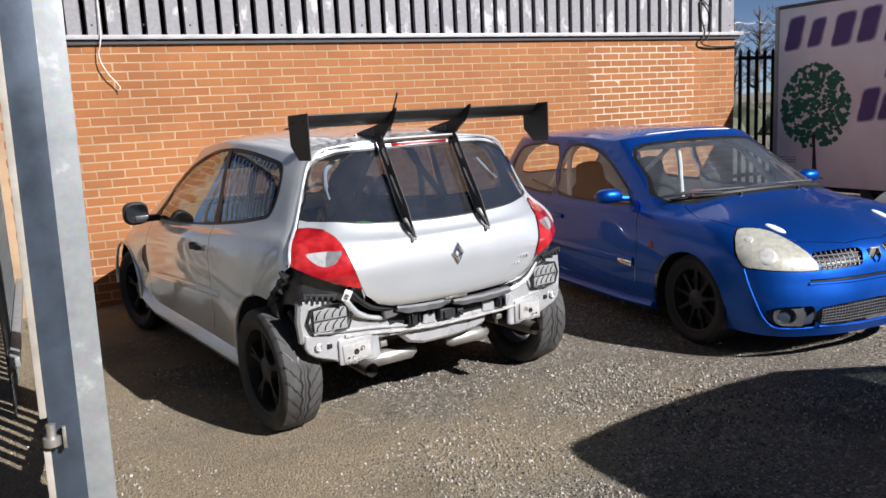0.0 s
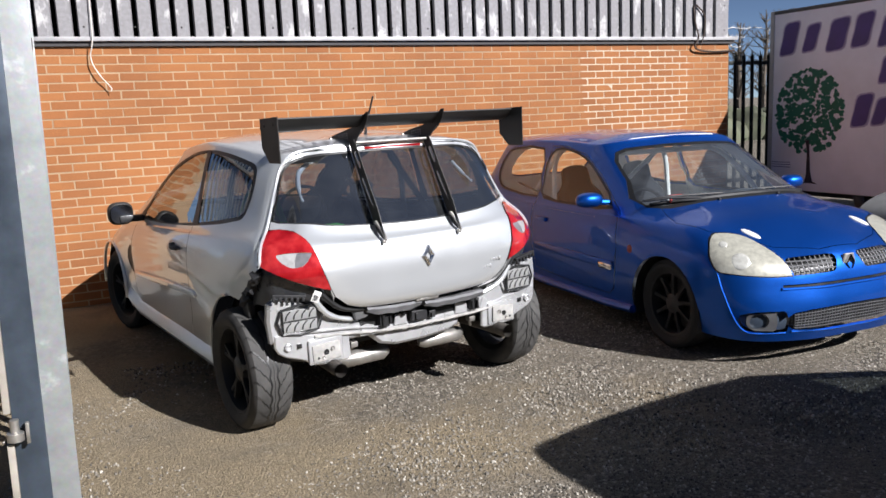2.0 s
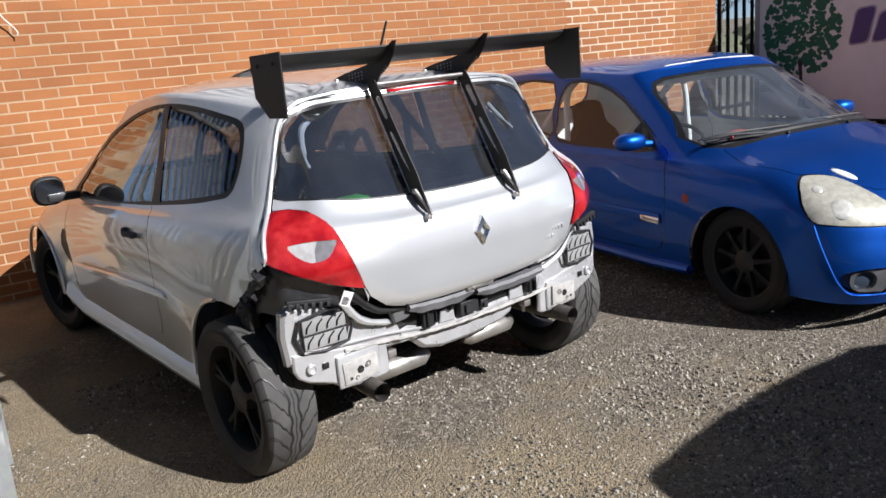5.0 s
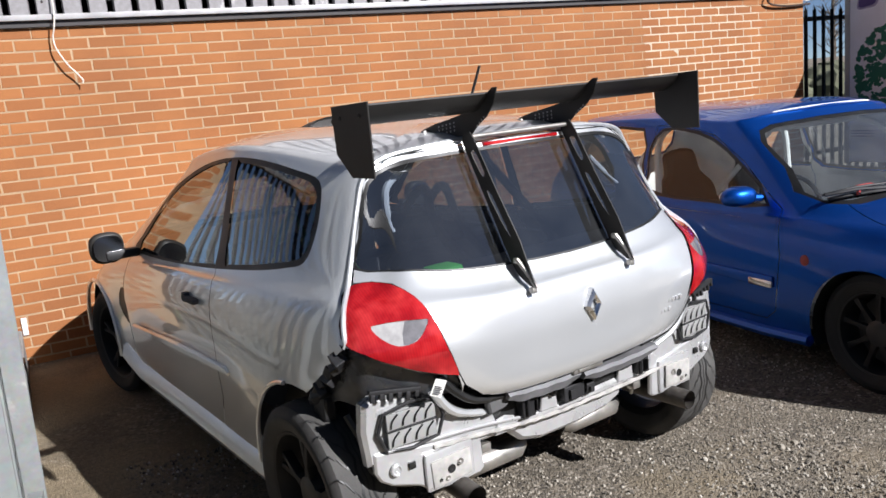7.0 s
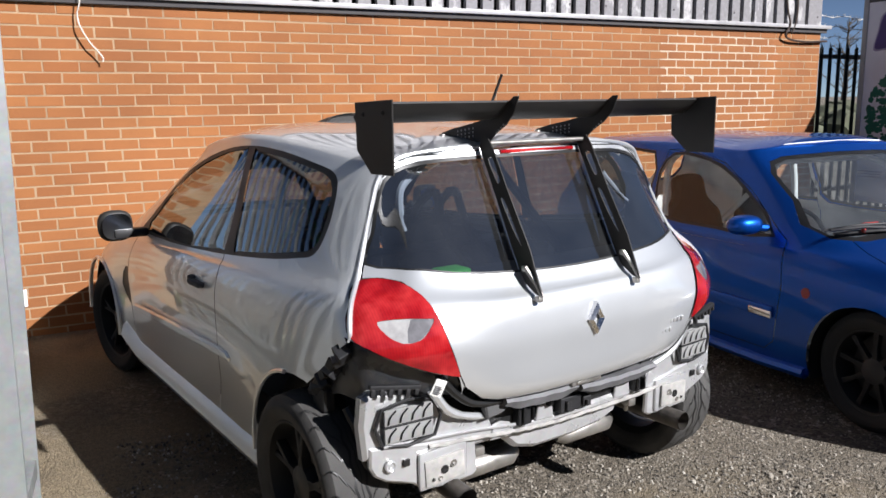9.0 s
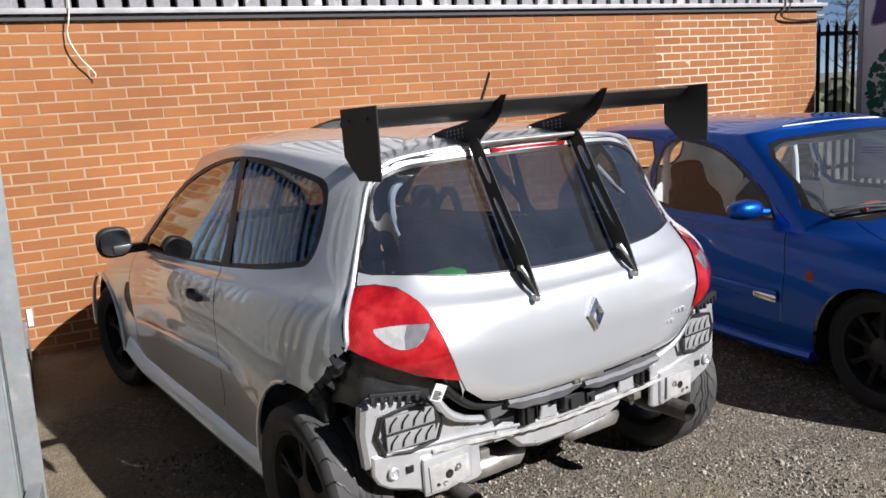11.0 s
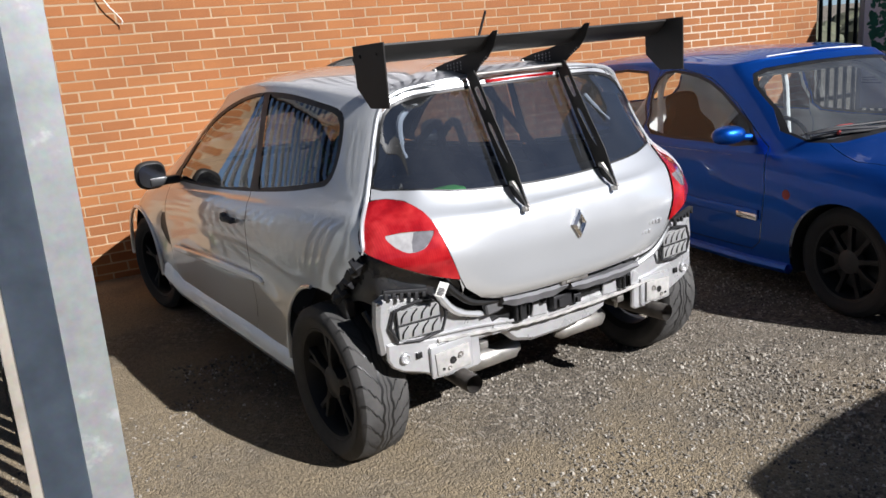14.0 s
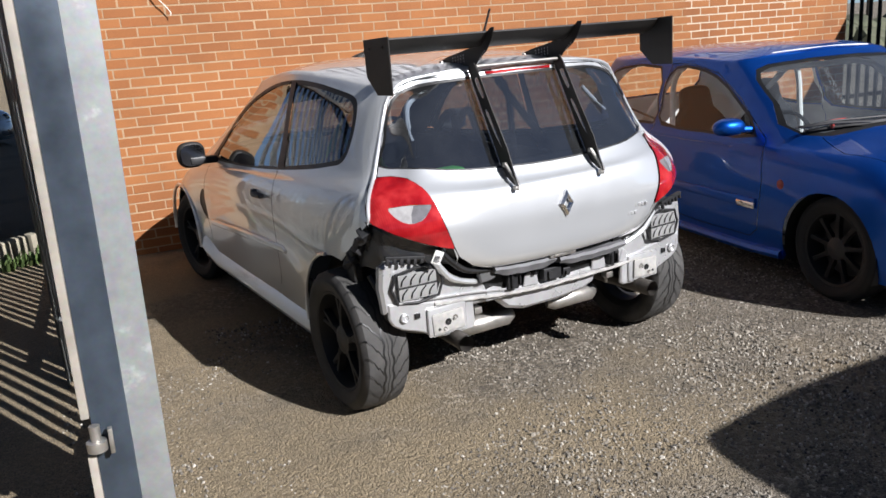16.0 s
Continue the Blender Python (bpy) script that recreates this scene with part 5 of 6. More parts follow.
def blue_car(m, paint, label, full=True):
    car = thing("hatchback_car", label, "car", m)
    bm = shell(blue_columns())
    skin = BVHTree.FromBMesh(bm)
    L = bm.faces.layers.int.new("part")
    R_AX, F_AX, R_ARCH = 0.60, 3.0, 0.315
    gone, black, shut = 99, 20, 21
    for s in (1, -1):
        side = is_side(s)
        for y in (R_AX, F_AX):
            cut(bm, L, [(y + R_ARCH * math.cos(a), 0.285 + R_ARCH * math.sin(a)) for a in [2 * math.pi * k / 32 for k in range(32)]], "side", gone, side)
        qf = rounded([(1.30, .848), (.82, .862), (.62, .90), (.53, 1.0), (.57, 1.13), (.72, 1.195), (1.22, 1.205), (1.28, 1.0)], 2)
        cut(bm, L, grown(qf, 0.018), "side", black, side, (0,))
        cut(bm, L, qf, "side", 4 if s > 0 else 5, side, (black,))
        df = rounded([(2.36, .850), (1.95, .838), (1.42, .845), (1.37, .95), (1.34, 1.10), (1.42, 1.205), (1.62, 1.205), (1.86, 1.155), (2.12, 1.025)], 2)
        cut(bm, L, grown(df, 0.018), "side", black, side, (0,))
        cut(bm, L, df, "side", 2 if s > 0 else 3, side, (black,))
        door = [(2.46, .30), (2.50, .60), (2.47, .83), (2.40, .87), (2.13, 1.05), (1.86, 1.185), (1.58, 1.235), (1.36, 1.235), (1.32, .80), (1.30, .50), (1.34, .27), (1.9, .245), (2.40, .25)]
        cut(bm, L, grown(door, 0.005), "side", shut, side, (0,))
        cut(bm, L, door, "side", 6 if s > 0 else 7, side, (shut,))
        nose = lambda f, s=s: is_nose(f) and f.calc_center_median().x * s > 0
        # headlamp, seen from the front
        lamp = rounded([(.405, .548), (.415, .543), (.50, .542), (.615, .551), (.712, .563), (.752, .578), (.752, .65), (.715, .72), (.675, .752), (.630, .764), (.545, .756), (.488, .732), (.440, .672), (.415, .618)], 3)
        lamp = lamp if s > 0 else mirror_poly(lamp)
        cut(bm, L, grown(lamp, 0.006), "back", black, nose, (0,))
        cut(bm, L, lamp, "back", 8 if s > 0 else 9, nose, (black,))
        grille = rounded([(.118, .552), (.18, .545), (.375, .541), (.392, .546), (.405, .60), (.400, .628), (.344, .636), (.199, .640), (.092, .637), (.090, .60)], 2)
        cut(bm, L, grille if s > 0 else mirror_poly(grille), "back", 17, nose, (0,))
        fog = rounded([(.685, .325), (.60, .345), (.50, .345), (.455, .335), (.445, .225), (.52, .222), (.60, .224), (.65, .236), (.68, .27)], 2)
        cut(bm, L, fog if s > 0 else mirror_poly(fog), "back", 18, nose, (0,))
    cut(bm, L, rounded([(-.415, .235), (-.41, .332), (0, .352), (.41, .332), (.415, .235), (0, .225)], 3), "back", 15, is_nose, (0,))
    cut(bm, L, [(-.46, .476), (-.46, .492), (.46, .492), (.46, .476)], "back", shut, is_nose, (0,))
    screen_f = rounded([(-.668, .880), (-.35, .910), (0, .922), (.35, .910), (.668, .880), (.625, 1.02), (.548, 1.192), (.28, 1.228), (0, 1.235), (-.28, 1.228), (-.548, 1.192), (-.625, 1.02)], 3)
    keep = lambda f: f.calc_center_median().y > 1.6 and 0.84 < f.calc_center_median().z < 1.27
    cut(bm, L, grown(screen_f, 0.016), "back", black, keep, (0,))
    cut(bm, L, screen_f, "back", 14, keep, (black,))
    back_f = rounded([(-.40, .935), (0, .92), (.40, .935), (.34, 1.17), (0, 1.195), (-.34, 1.17)], 3)
    cut(bm, L, back_f, "back", 12, lambda f: f.calc_center_median().y < 0.6, (0,))
    # bonnet edge
    hood = [(-.62, 2.74), (-.70, 3.0), (-.66, 3.25), (-.40, 3.50), (-.15, 3.60), (.15, 3.60), (.40, 3.50), (.66, 3.25), (.70, 3.0), (.62, 2.74), (.3, 2.86), (-.3, 2.86)]
    top = lambda f: f.calc_center_median().y > 2.6 and f.calc_center_median().z > 0.55 and f.normal.z > 0.3
    cut(bm, L, grown(hood, 0.004), "top", shut, top, (0,))
    cut(bm, L, hood, "top", 16, top, (shut,))
    part("body", lift(bm, L, 0), paint, car)
    part("bonnet", lift(bm, L, 16), paint, car)
    islands("black_trim", lift(bm, L, black, -0.002), SEAL, car)
    islands("panel_gap", lift(bm, L, shut, -0.010), SEAL, car)
    islands("grille_recess", lift(bm, L, 17, -0.03), SEAL, car)
    islands("fog_recess", lift(bm, L, 18, -0.03), DARKBLUE, car)
    part("lower_intake", lift(bm, L, 15, -0.03), SEAL, car)
    for n, name in ((2, "door_window"), (3, "door_window"), (4, "quarter_window"), (5, "quarter_window"), (12, "rear_window")):
        part(name, lift(bm, L, n, -0.006), GLASS_CLEAR if full else GLASS, car)
    part("windscreen", lift(bm, L, 14, -0.004), SCREEN, car)
    doors = {s: part("door", lift(bm, L, n), paint, car) for n, s in ((6, 1), (7, -1))}
    for n in (8, 9):
        part("headlamp", lift(bm, L, n, 0.004), HAZY_LENS, car, "cloudy yellowed headlamp")
    lining = bmesh.new()
    bm.normal_update()
    for f in bm.faces:
        c = f.calc_center_median()
        if f[L] in (0, 6, 7) and c.z > 0.4 and c.y < 2.75:
            lining.faces.new([lining.verts.new(v.co - v.normal * 0.025) for v in f.verts])
    bmesh.ops.remove_doubles(lining, verts=lining.verts, dist=0.0005)
    part("inner_shell", lining, PALE_LINING if full else LINING, car, "pale stripped inner shell")
    bm.free()
    for s in (1, -1):
        for y in (R_AX, F_AX):
            bm = bmesh.new()
            arch_liner(bm, y, 0.285, R_ARCH + 0.004, 0.42, 0.785, s)
            part("wheel_arch_liner", bm, BLACK, car)
    bm = bmesh.new()
    box(bm, (-0.76, 0.95, 0.19), (0.76, 2.66, 0.24))
    box(bm, (-0.41, 0.25, 0.20), (0.41, 3.45, 0.25))
    part("underbody", bm, BLACK, car, smooth=False)
    for s in (1, -1):
        wheel(car, (s * 0.675, R_AX, 0.288), s, 0.288, 0.19, 0.205, RIM, 9, 0, 0, "dark multi-spoke wheel", TYRE_DARKER)
        wheel(car, (s * 0.668, F_AX, 0.288), s, 0.288, 0.19, 0.205, RIM, 9, 0, 0, "dark multi-spoke wheel", TYRE_DARKER)
    if full:
        blue_details(car, doors, paint, skin)
    return car


def blue_details(car, doors, paint, skin):
    def face_y(x, z):
        hit = skin.ray_cast(Vector((x, 6, z)), Vector((0, -1, 0)))
        return hit[0].y if hit[0] is not None else 3.6

    def on_face(pts, proud=0.0):
        return [(x, face_y(x, z) + proud, z) for x, z in pts]
    for s in (1, -1):
        bm = bmesh.new()
        tube(bm, [(s * 0.80, 0.90, 0.185), (s * 0.806, 1.6, 0.18), (s * 0.806, 2.4, 0.18), (s * 0.80, 2.68, 0.19)], 0.03, 8)
        part("side_skirt", bm, paint, car)
        bm = bmesh.new()
        box(bm, (min(s * .79, s * .822), 1.36, 0.425), (max(s * .79, s * .822), 2.46, 0.485), 0.010)
        part("rubbing_strip", bm, paint, doors[s])
        bm = bmesh.new()
        box(bm, (min(s * .81, s * .828), 2.30, 0.422), (max(s * .81, s * .828), 2.46, 0.462), 0.008)
        part("chrome_plaque", bm, CHROME, doors[s], "bright plaque on the rubbing strip")
        bm = bmesh.new()
        box(bm, (min(s * .80, s * .832), 1.40, 0.66), (max(s * .80, s * .832), 1.56, 0.695), 0.012)
        part("door_handle", bm, paint, doors[s])
        bm = bmesh.new()
        lathe(bm, [(0.0, 0.03), (0.008, 0.026), (0.012, 0.0005)], 16, pose(s * 0.806, 2.66, 0.60, 0, 0, 0 if s > 0 else 180))
        part("side_repeater", bm, REDPLASTIC, car, "amber-red side repeater")
        mir = new("door_mirror")
        mir.parent = car
        mir.matrix_basis = pose(s * 0.86, 2.30, 0.905)
        tagged(mir, "bright blue door mirror")
        bm = bmesh.new()
        bmesh.ops.create_uvsphere(bm, u_segments=20, v_segments=12, radius=1.0)
        for v in bm.verts:
            x, y, z = v.co
            k = lambda a, p: math.copysign(abs(a) ** p, a)
            v.co = Vector((s * 0.05 + 0.10 * k(x, 0.8), 0.02 + (0.08 if y > 0 else 0.03) * k(y, 0.8), 0.052 * k(z, 0.8)))
        part("mirror_housing", bm, paint, mir)
        bm = bmesh.new()
        tube(bm, [(-s * 0.12, 0.02, -0.03), (-s * 0.03, 0.02, -0.02)], 0.02, 8)
        part("mirror_foot", bm, paint, mir)
        bm = bmesh.new()
        plate(bm, [(s * 0.05 + 0.085 * math.cos(a), 0.042 * math.sin(a)) for a in [2 * math.pi * k / 20 for k in range(20)]], 0.004, "y", -0.012)
        part("mirror_glass", bm, CHROME, mir)
        # upper grille: crossing grey bars over a dark recess
        g = new("grille")
        g.parent = car
        g.matrix_basis = pose(0, 0, 0)
        tagged(g, "grey chequered upper grille")
        for k in range(3):
            bm = bmesh.new()
            z = 0.566 + 0.024 * k
            tube(bm, on_face([(s * x, z) for x in (0.105, 0.20, 0.30, 0.40)], -0.008), 0.0040, 6)
            part("grille_bar", bm, GRILLE_GREY, g)
        for k in range(9):
            bm = bmesh.new()
            x = 0.125 + 0.032 * k
            tube(bm, on_face([(s * x, 0.548), (s * (x - 0.006), 0.59), (s * (x - 0.012), 0.634)], -0.012), 0.0036, 6)
            part("grille_fin", bm, GRILLE_GREY, g)
        # reflector bowls seen through the cloudy lens
        for x, z, r in ((0.645, 0.628, 0.052), (0.668, 0.712, 0.026)):
            bm = bmesh.new()
            hit = skin.ray_cast(Vector((s * x, 6, z)), Vector((0, -1, 0)))
            n = hit[1] if hit[1].y > 0 else -hit[1]
            lathe(bm, [(0.0005, r), (0.003, r * 0.9), (0.0045, r * 0.6), (0.005, 0.0005)], 24)
            bmesh.ops.transform(bm, matrix=Matrix.Translation(hit[0] + n * 0.002) @ n.to_track_quat("X", "Z").to_matrix().to_4x4(), verts=bm.verts)
            part("reflector", bm, BOWL, car, "bright reflector bowl behind the lens")
        # fog lamp with grey bezel
        bm = bmesh.new()
        bz = [(s * x, z) for x, z in ((.652, .30), (.635, .328), (.52, .334), (.505, .326), (.50, .232), (.54, .228), (.61, .232), (.645, .26))]
        rim_pts = rounded(bz, 2)
        hole = [(s * 0.588 + 0.048 * math.cos(a), 0.285 + 0.048 * math.sin(a)) for a in [2 * math.pi * k / 16 for k in range(16)]]
        if s < 0:
            rim_pts = rim_pts[::-1]
        start = min(range(len(rim_pts)), key=lambda i: (rim_pts[i][0] - hole[0][0] - 9) ** 2 + (rim_pts[i][1] - hole[0][1]) ** 2)
        rim_pts = rim_pts[start:] + rim_pts[:start]
        ccw = sum(a[0] * b[1] - b[0] * a[1] for a, b in zip(rim_pts, rim_pts[1:] + rim_pts[:1])) > 0
        if not ccw:
            rim_pts = [rim_pts[0]] + rim_pts[:0:-1]
        v_o = [bm.verts.new((x, face_y(x, z) - 0.010, z)) for x, z in rim_pts]
        v_i = [bm.verts.new((x, face_y(x, z) - 0.014, z)) for x, z in hole]
        v_d = [bm.verts.new((x, face_y(x, z) - 0.06, z)) for x, z in hole]
        for k in range(16):
            j = (k + 1) % 16
            bm.faces.new((v_o[k], v_o[j], v_i[j], v_i[k]))
            bm.faces.new((v_i[k], v_i[j], v_d[j], v_d[k]))
        bmesh.ops.recalc_face_normals(bm, faces=bm.faces)
        bez = part("fog_bezel", bm, GRILLE_GREY, car, "grey fog lamp bezel")
        bm = bmesh.new()
        bm.faces.new([bm.verts.new((x, face_y(x, z) - 0.058, z)) for x, z in hole])
        part("fog_lamp", bm, SEAL, bez, "dark empty fog lamp hole")
        # crease from lamp down round the fog lamp
        bm = bmesh.new()
        line = [(s * x, z) for x, z in ((.753, .560), (.746, .477), (.719, .35), (.691, .274), (.650, .226), (.598, .214), (.45, .214))]
        tube(bm, curve_points(on_face(line, 0.0), 5), 0.006, 6)
        part("bumper_crease", bm, paint, car)
        # white bonnet pads
        bm = bmesh.new()
        bmesh.ops.create_uvsphere(bm, u_segments=16, v_segments=8, radius=1.0)
        top = skin.ray_cast(Vector((s * 0.44, 3.36, 2)), Vector((0, 0, -1)))
        up = top[1] if top[1].z > 0 else -top[1]
        ax = Vector((-0.035, 0.1, 0))
        ax = (ax - up * ax.dot(up)).normalized()
        fr = Matrix((ax, up.cross(ax), up)).transposed().to_4x4()
        bmesh.ops.transform(bm, matrix=Matrix.Translation(top[0] + up * 0.002) @ fr @ Matrix.Diagonal((0.066, 0.026, 0.009, 1)), verts=bm.verts)
        part("bonnet_pin", bm, WHITE, car, "white oval bonnet catch")
        # washer jet
        bm = bmesh.new()
        box(bm, (s * 0.25 - .01, 2.86, 0.895), (s * 0.25 + .01, 2.88, 0.915), 0.004)
        part("washer_jet", bm, BLACK, car)
        # wiper arms
        bm = bmesh.new()
        x0 = s * 0.30 + 0.08
        tube(bm, [(x0, 2.84, 0.925), (x0 + 0.2, 2.77, 0.932), (x0 + 0.34, 2.70, 0.915)], 0.009, 6)
        tube(bm, [(x0 - 0.22, 2.80, 0.936), (x0 + 0.2, 2.755, 0.940), (x0 + 0.36, 2.68, 0.912)], 0.006, 6)
        part("wiper", bm, BLACK, car)
    # mesh of the lower intake
    bm = bmesh.new()
    for k in range(6):
        u = (k + 0.5) / 6
        tube(bm, on_face([(x, 0.230 + u * (0.110 - 0.10 * x * x) ) for x in (-.40, -.27, -.13, 0, .13, .27, .40)], -0.012), 0.0032, 5)
    for k in range(40):
        x = -0.40 + 0.8 * k / 39
        tube(bm, on_face([(x, 0.228), (x, 0.29), (x, 0.349 - 0.11 * x * x)], -0.014), 0.0028, 4)
    part("intake_mesh", bm, GRILLE_GREY, car, "grey honeycomb intake mesh")
    bm = bmesh.new()
    tube(bm, curve_points(on_face([(-.42, .222), (-.2, .214), (0, .212), (.2, .214), (.42, .222)]), 4), 0.007, 6)
    part("intake_lip", bm, paint, car)
    bm = bmesh.new()
    tube(bm, curve_points(on_face([(-.47, .470), (-.24, .468), (0, .468), (.24, .468), (.47, .470)], 0.002), 4), 0.009, 6)
    part("bumper_lip", bm, paint, car)
    # diamond badge
    bm = bmesh.new()
    plate(bm, [(-.055, .58), (-.035, .635), (.035, .635), (.055, .58), (.035, .525), (-.035, .525)], 0.02, "y", 3.675, 0.004)
    part("badge_base", bm, STEEL, car)
    bm = bmesh.new()
    for s in (1, -1):
        for a, b in (((0, .628), (s * .03, .58)), ((s * .03, .58), (0, .532))):
            tube(bm, [(a[0], 3.69, a[1]), (b[0], 3.692, b[1])], 0.008, 4)
    part("badge", bm, CHROME, car, "chrome diamond badge", smooth=False)
    # red tow straps at the windscreen foot
    bm = bmesh.new()
    for dx in (0, 0.075):
        box(bm, (0.46 + dx, 2.735, 0.895), (0.475 + dx, 2.75, 0.945), 0.003)
    box(bm, (0.455, 2.738, 0.935), (0.56, 2.752, 0.946), 0.003)
    part("red_clip", bm, REDPLASTIC, car, "red plastic clips on the scuttle")
    bm = bmesh.new()
    tube(bm, curve_points([(-0.66, 2.67, 0.880), (-0.35, 2.80, 0.912), (0, 2.845, 0.924), (0.35, 2.80, 0.912), (0.66, 2.67, 0.880)], 5), 0.014, 6)
    part("scuttle", bm, BLACK, car)
    # cabin: stripped shell with white cage, seats and dash
    bm = bmesh.new()
    box(bm, (-0.60, 0.3, 0.24), (0.60, 2.6, 0.27), 0.01)
    part("cabin_floor", bm, WHITE, car, "white painted bare floor")
    bm = bmesh.new()
    plate(bm, [(2.30, 0.55), (2.28, 0.76), (2.4, 0.83), (2.68, 0.84), (2.7, 0.55)], 1.24, "x", 0.0, 0.02)
    part("dashboard", bm, LINING, car)
    bm = bmesh.new()
    for s in (1, -1):
        tube(bm, curve_points([(s * 0.60, 2.40, 0.40), (s * 0.585, 2.36, 0.80), (s * 0.54, 2.05, 1.10), (s * 0.50, 1.86, 1.18), (s * 0.49, 1.35, 1.24)], 6), 0.021, 8)
        tube(bm, [(s * 0.50, 1.25, 1.20), (s * 0.52, 0.55, 0.55)], 0.02, 8)
        tube(bm, [(s * 0.57, 2.3, 0.55), (s * 0.57, 1.25, 0.45)], 0.02, 8)
    tube(bm, curve_points([(-0.58, 1.28, 0.3), (-0.57, 1.27, 0.8), (-0.49, 1.25, 1.18), (0, 1.25, 1.26), (0.49, 1.25, 1.18), (0.57, 1.27, 0.8), (0.58, 1.28, 0.3)], 6), 0.021, 8)
    tube(bm, [(-0.50, 1.88, 1.18), (0.50, 1.88, 1.18)], 0.02, 8)
    tube(bm, [(-0.49, 1.25, 1.15), (0.55, 1.28, 0.4)], 0.02, 8)
    part("roll_cage", bm, WHITE, car, "white roll cage")
    for s in (1, -1):
        seat("bucket_seat", car, (s * 0.31, 1.40, 0.30), SEAT_GREY, "black bucket seat", 0.90)
    bm = bmesh.new()
    tube(bm, [(0.31 + 0.17 * math.cos(a), 2.17 - 0.06 * math.sin(a), 0.76 + 0.16 * math.sin(a)) for a in [2 * math.pi * k / 24 for k in range(25)]], 0.013, 8, False)
    part("steering_wheel", bm, FABRIC, car)
    bm = bmesh.new()
    tube(bm, curve_points([(0.60, 2.2, 0.6), (0.66, 1.9, 0.78), (0.66, 1.5, 0.80), (0.62, 1.0, 0.86), (0.60, 0.7, 0.9)], 5), 0.008, 6)
    part("loose_cable", bm, BLACK, car)


# ---- ground ----
LOW = -0.05      # level of the yard


def build_ground():
    bm = bmesh.new()
    n, size = 90, 9.0
    cx, cy = -5.6, -3.4
    grid = {}
    for i in range(n + 1):
        for j in range(n + 1):
            x, y = cx + size * (i / n - 0.5), cy + size * (j / n - 0.5)
            edge = min(i, j, n - i, n - j) / 8
            z = 0.010 * noise.noise((x * 0.9, y * 0.9, 3)) + 0.004 * noise.noise((x * 5, y * 5, 7))
            grid[i, j] = bm.verts.new((x, y, z * min(1, edge) + LOW))
    for i in range(n):
        for j in range(n):
            bm.faces.new((grid[i, j], grid[i + 1, j], grid[i + 1, j + 1], grid[i, j + 1]))
    far = 2500
    ring = [(grid[0, 0], (-far, -far)), (grid[n, 0], (far, -far)), (grid[n, n], (far, far)), (grid[0, n], (-far, far))]
    outer = [bm.verts.new((x, y, LOW)) for _, (x, y) in ring]
    sides = [[grid[i, 0] for i in range(n + 1)], [grid[n, j] for j in range(n + 1)], [grid[i, n] for i in range(n, -1, -1)], [grid[0, j] for j in range(n, -1, -1)]]
    for k in range(4):
        bm.faces.new([outer[k], outer[(k + 1) % 4]] + sides[k][::-1])
    bmesh.ops.recalc_face_normals(bm, faces=bm.faces)
    return tagged(part("ground", bm, GRAVEL, None), "compacted gravel and grit yard with oily patches", "ground", kind="structure")


def scatter_stones():
    """Loose chips lying on the yard."""
    rnd = random.Random(11)
    verts, faces = [], []
    def chip(x, y, r):
        k = len(verts)
        a0 = rnd.random() * 6.28
        h = r * (0.22 + 0.3 * rnd.random())
        m = 5
        for i in range(m):
            a = a0 + 6.283 * i / m + rnd.uniform(-.3, .3)
            q = r * rnd.uniform(.75, 1.15)
            verts.append((x + q * math.cos(a), y + q * math.sin(a), LOW - 0.003))
        for i in range(m):
            a = a0 + 6.283 * i / m + rnd.uniform(-.2, .2)
            q = r * rnd.uniform(.45, .8)
            verts.append((x + q * math.cos(a), y + q * math.sin(a), LOW + 0.003 + h * rnd.uniform(.7, 1.1)))
        for i in range(m):
            j = (i + 1) % m
            faces.append((k + i, k + j, k + m + j, k + m + i))
        faces.append(tuple(range(k + m, k + 2 * m)))
    for _ in range(52000):
        x, y = rnd.uniform(-8.2, -2.6), rnd.uniform(-5.9, -2.2)
        side = 0.22 * min(1.5, max(-1.5, x + 6.2))
        if noise.noise((x * 1.2, y * 1.2, 5)) + 0.5 * noise.noise((x * 4, y * 4, 9)) + side < rnd.uniform(-0.35, 0.45):
            continue
        r = 0.0035 + 0.0055 * rnd.random() ** 2
        if rnd.random() < 0.012:
            r *= 1.9
        chip(x, y, r)
    me = bpy.data.meshes.new("loose_stones")
    me.from_pydata(verts, [], faces)
    me.materials.append(STONE)
    return tagged(new("loose_stones", me), "loose pale and dark stone chips on the yard", "gravel", kind="stuff")


def stone_material():
    m, nt, b = node_material("stone_chip")
    geo = nt.nodes.new("ShaderNodeNewGeometry")
    r = ramp(nt, geo.outputs["Random Per Island"], [(0.0, (0.07, 0.063, 0.055)), (0.3, (0.17, 0.15, 0.122)), (0.75, (0.30, 0.27, 0.22)), (1.0, (0.56, 0.52, 0.45))])
    nt.links.new(r.outputs["Color"], b.inputs["Base Color"])
    b.inputs["Roughness"].default_value = 0.85
    return m


STONE = stone_material()


# ---- the brick building ----
TOP, PITCH, LONG = 2.173, 0.075, 0.225
LEFT_END = -8.20


def brick_mesh(length, seed):
    rnd = random.Random(seed)
    bm = bmesh.new()
    box(bm, (0, 0, 0), (length, 0.10, 0.065), 0.0)
    front = [v for v in bm.verts if v.co.y < 0.05]
    for v in front:
        v.co += Vector((rnd.uniform(-.002, .002), rnd.uniform(-.001, .001), rnd.uniform(-.0015, .0015)))
    es = [e for e in bm.edges if all(v.co.y < 0.05 for v in e.verts)]
    bmesh.ops.bevel(bm, geom=es, offset=0.0025, segments=1, affect="EDGES")
    me = bpy.data.meshes.new("brick")
    bm.to_mesh(me)
    bm.free()
    me.materials.append(BRICK)
    return me


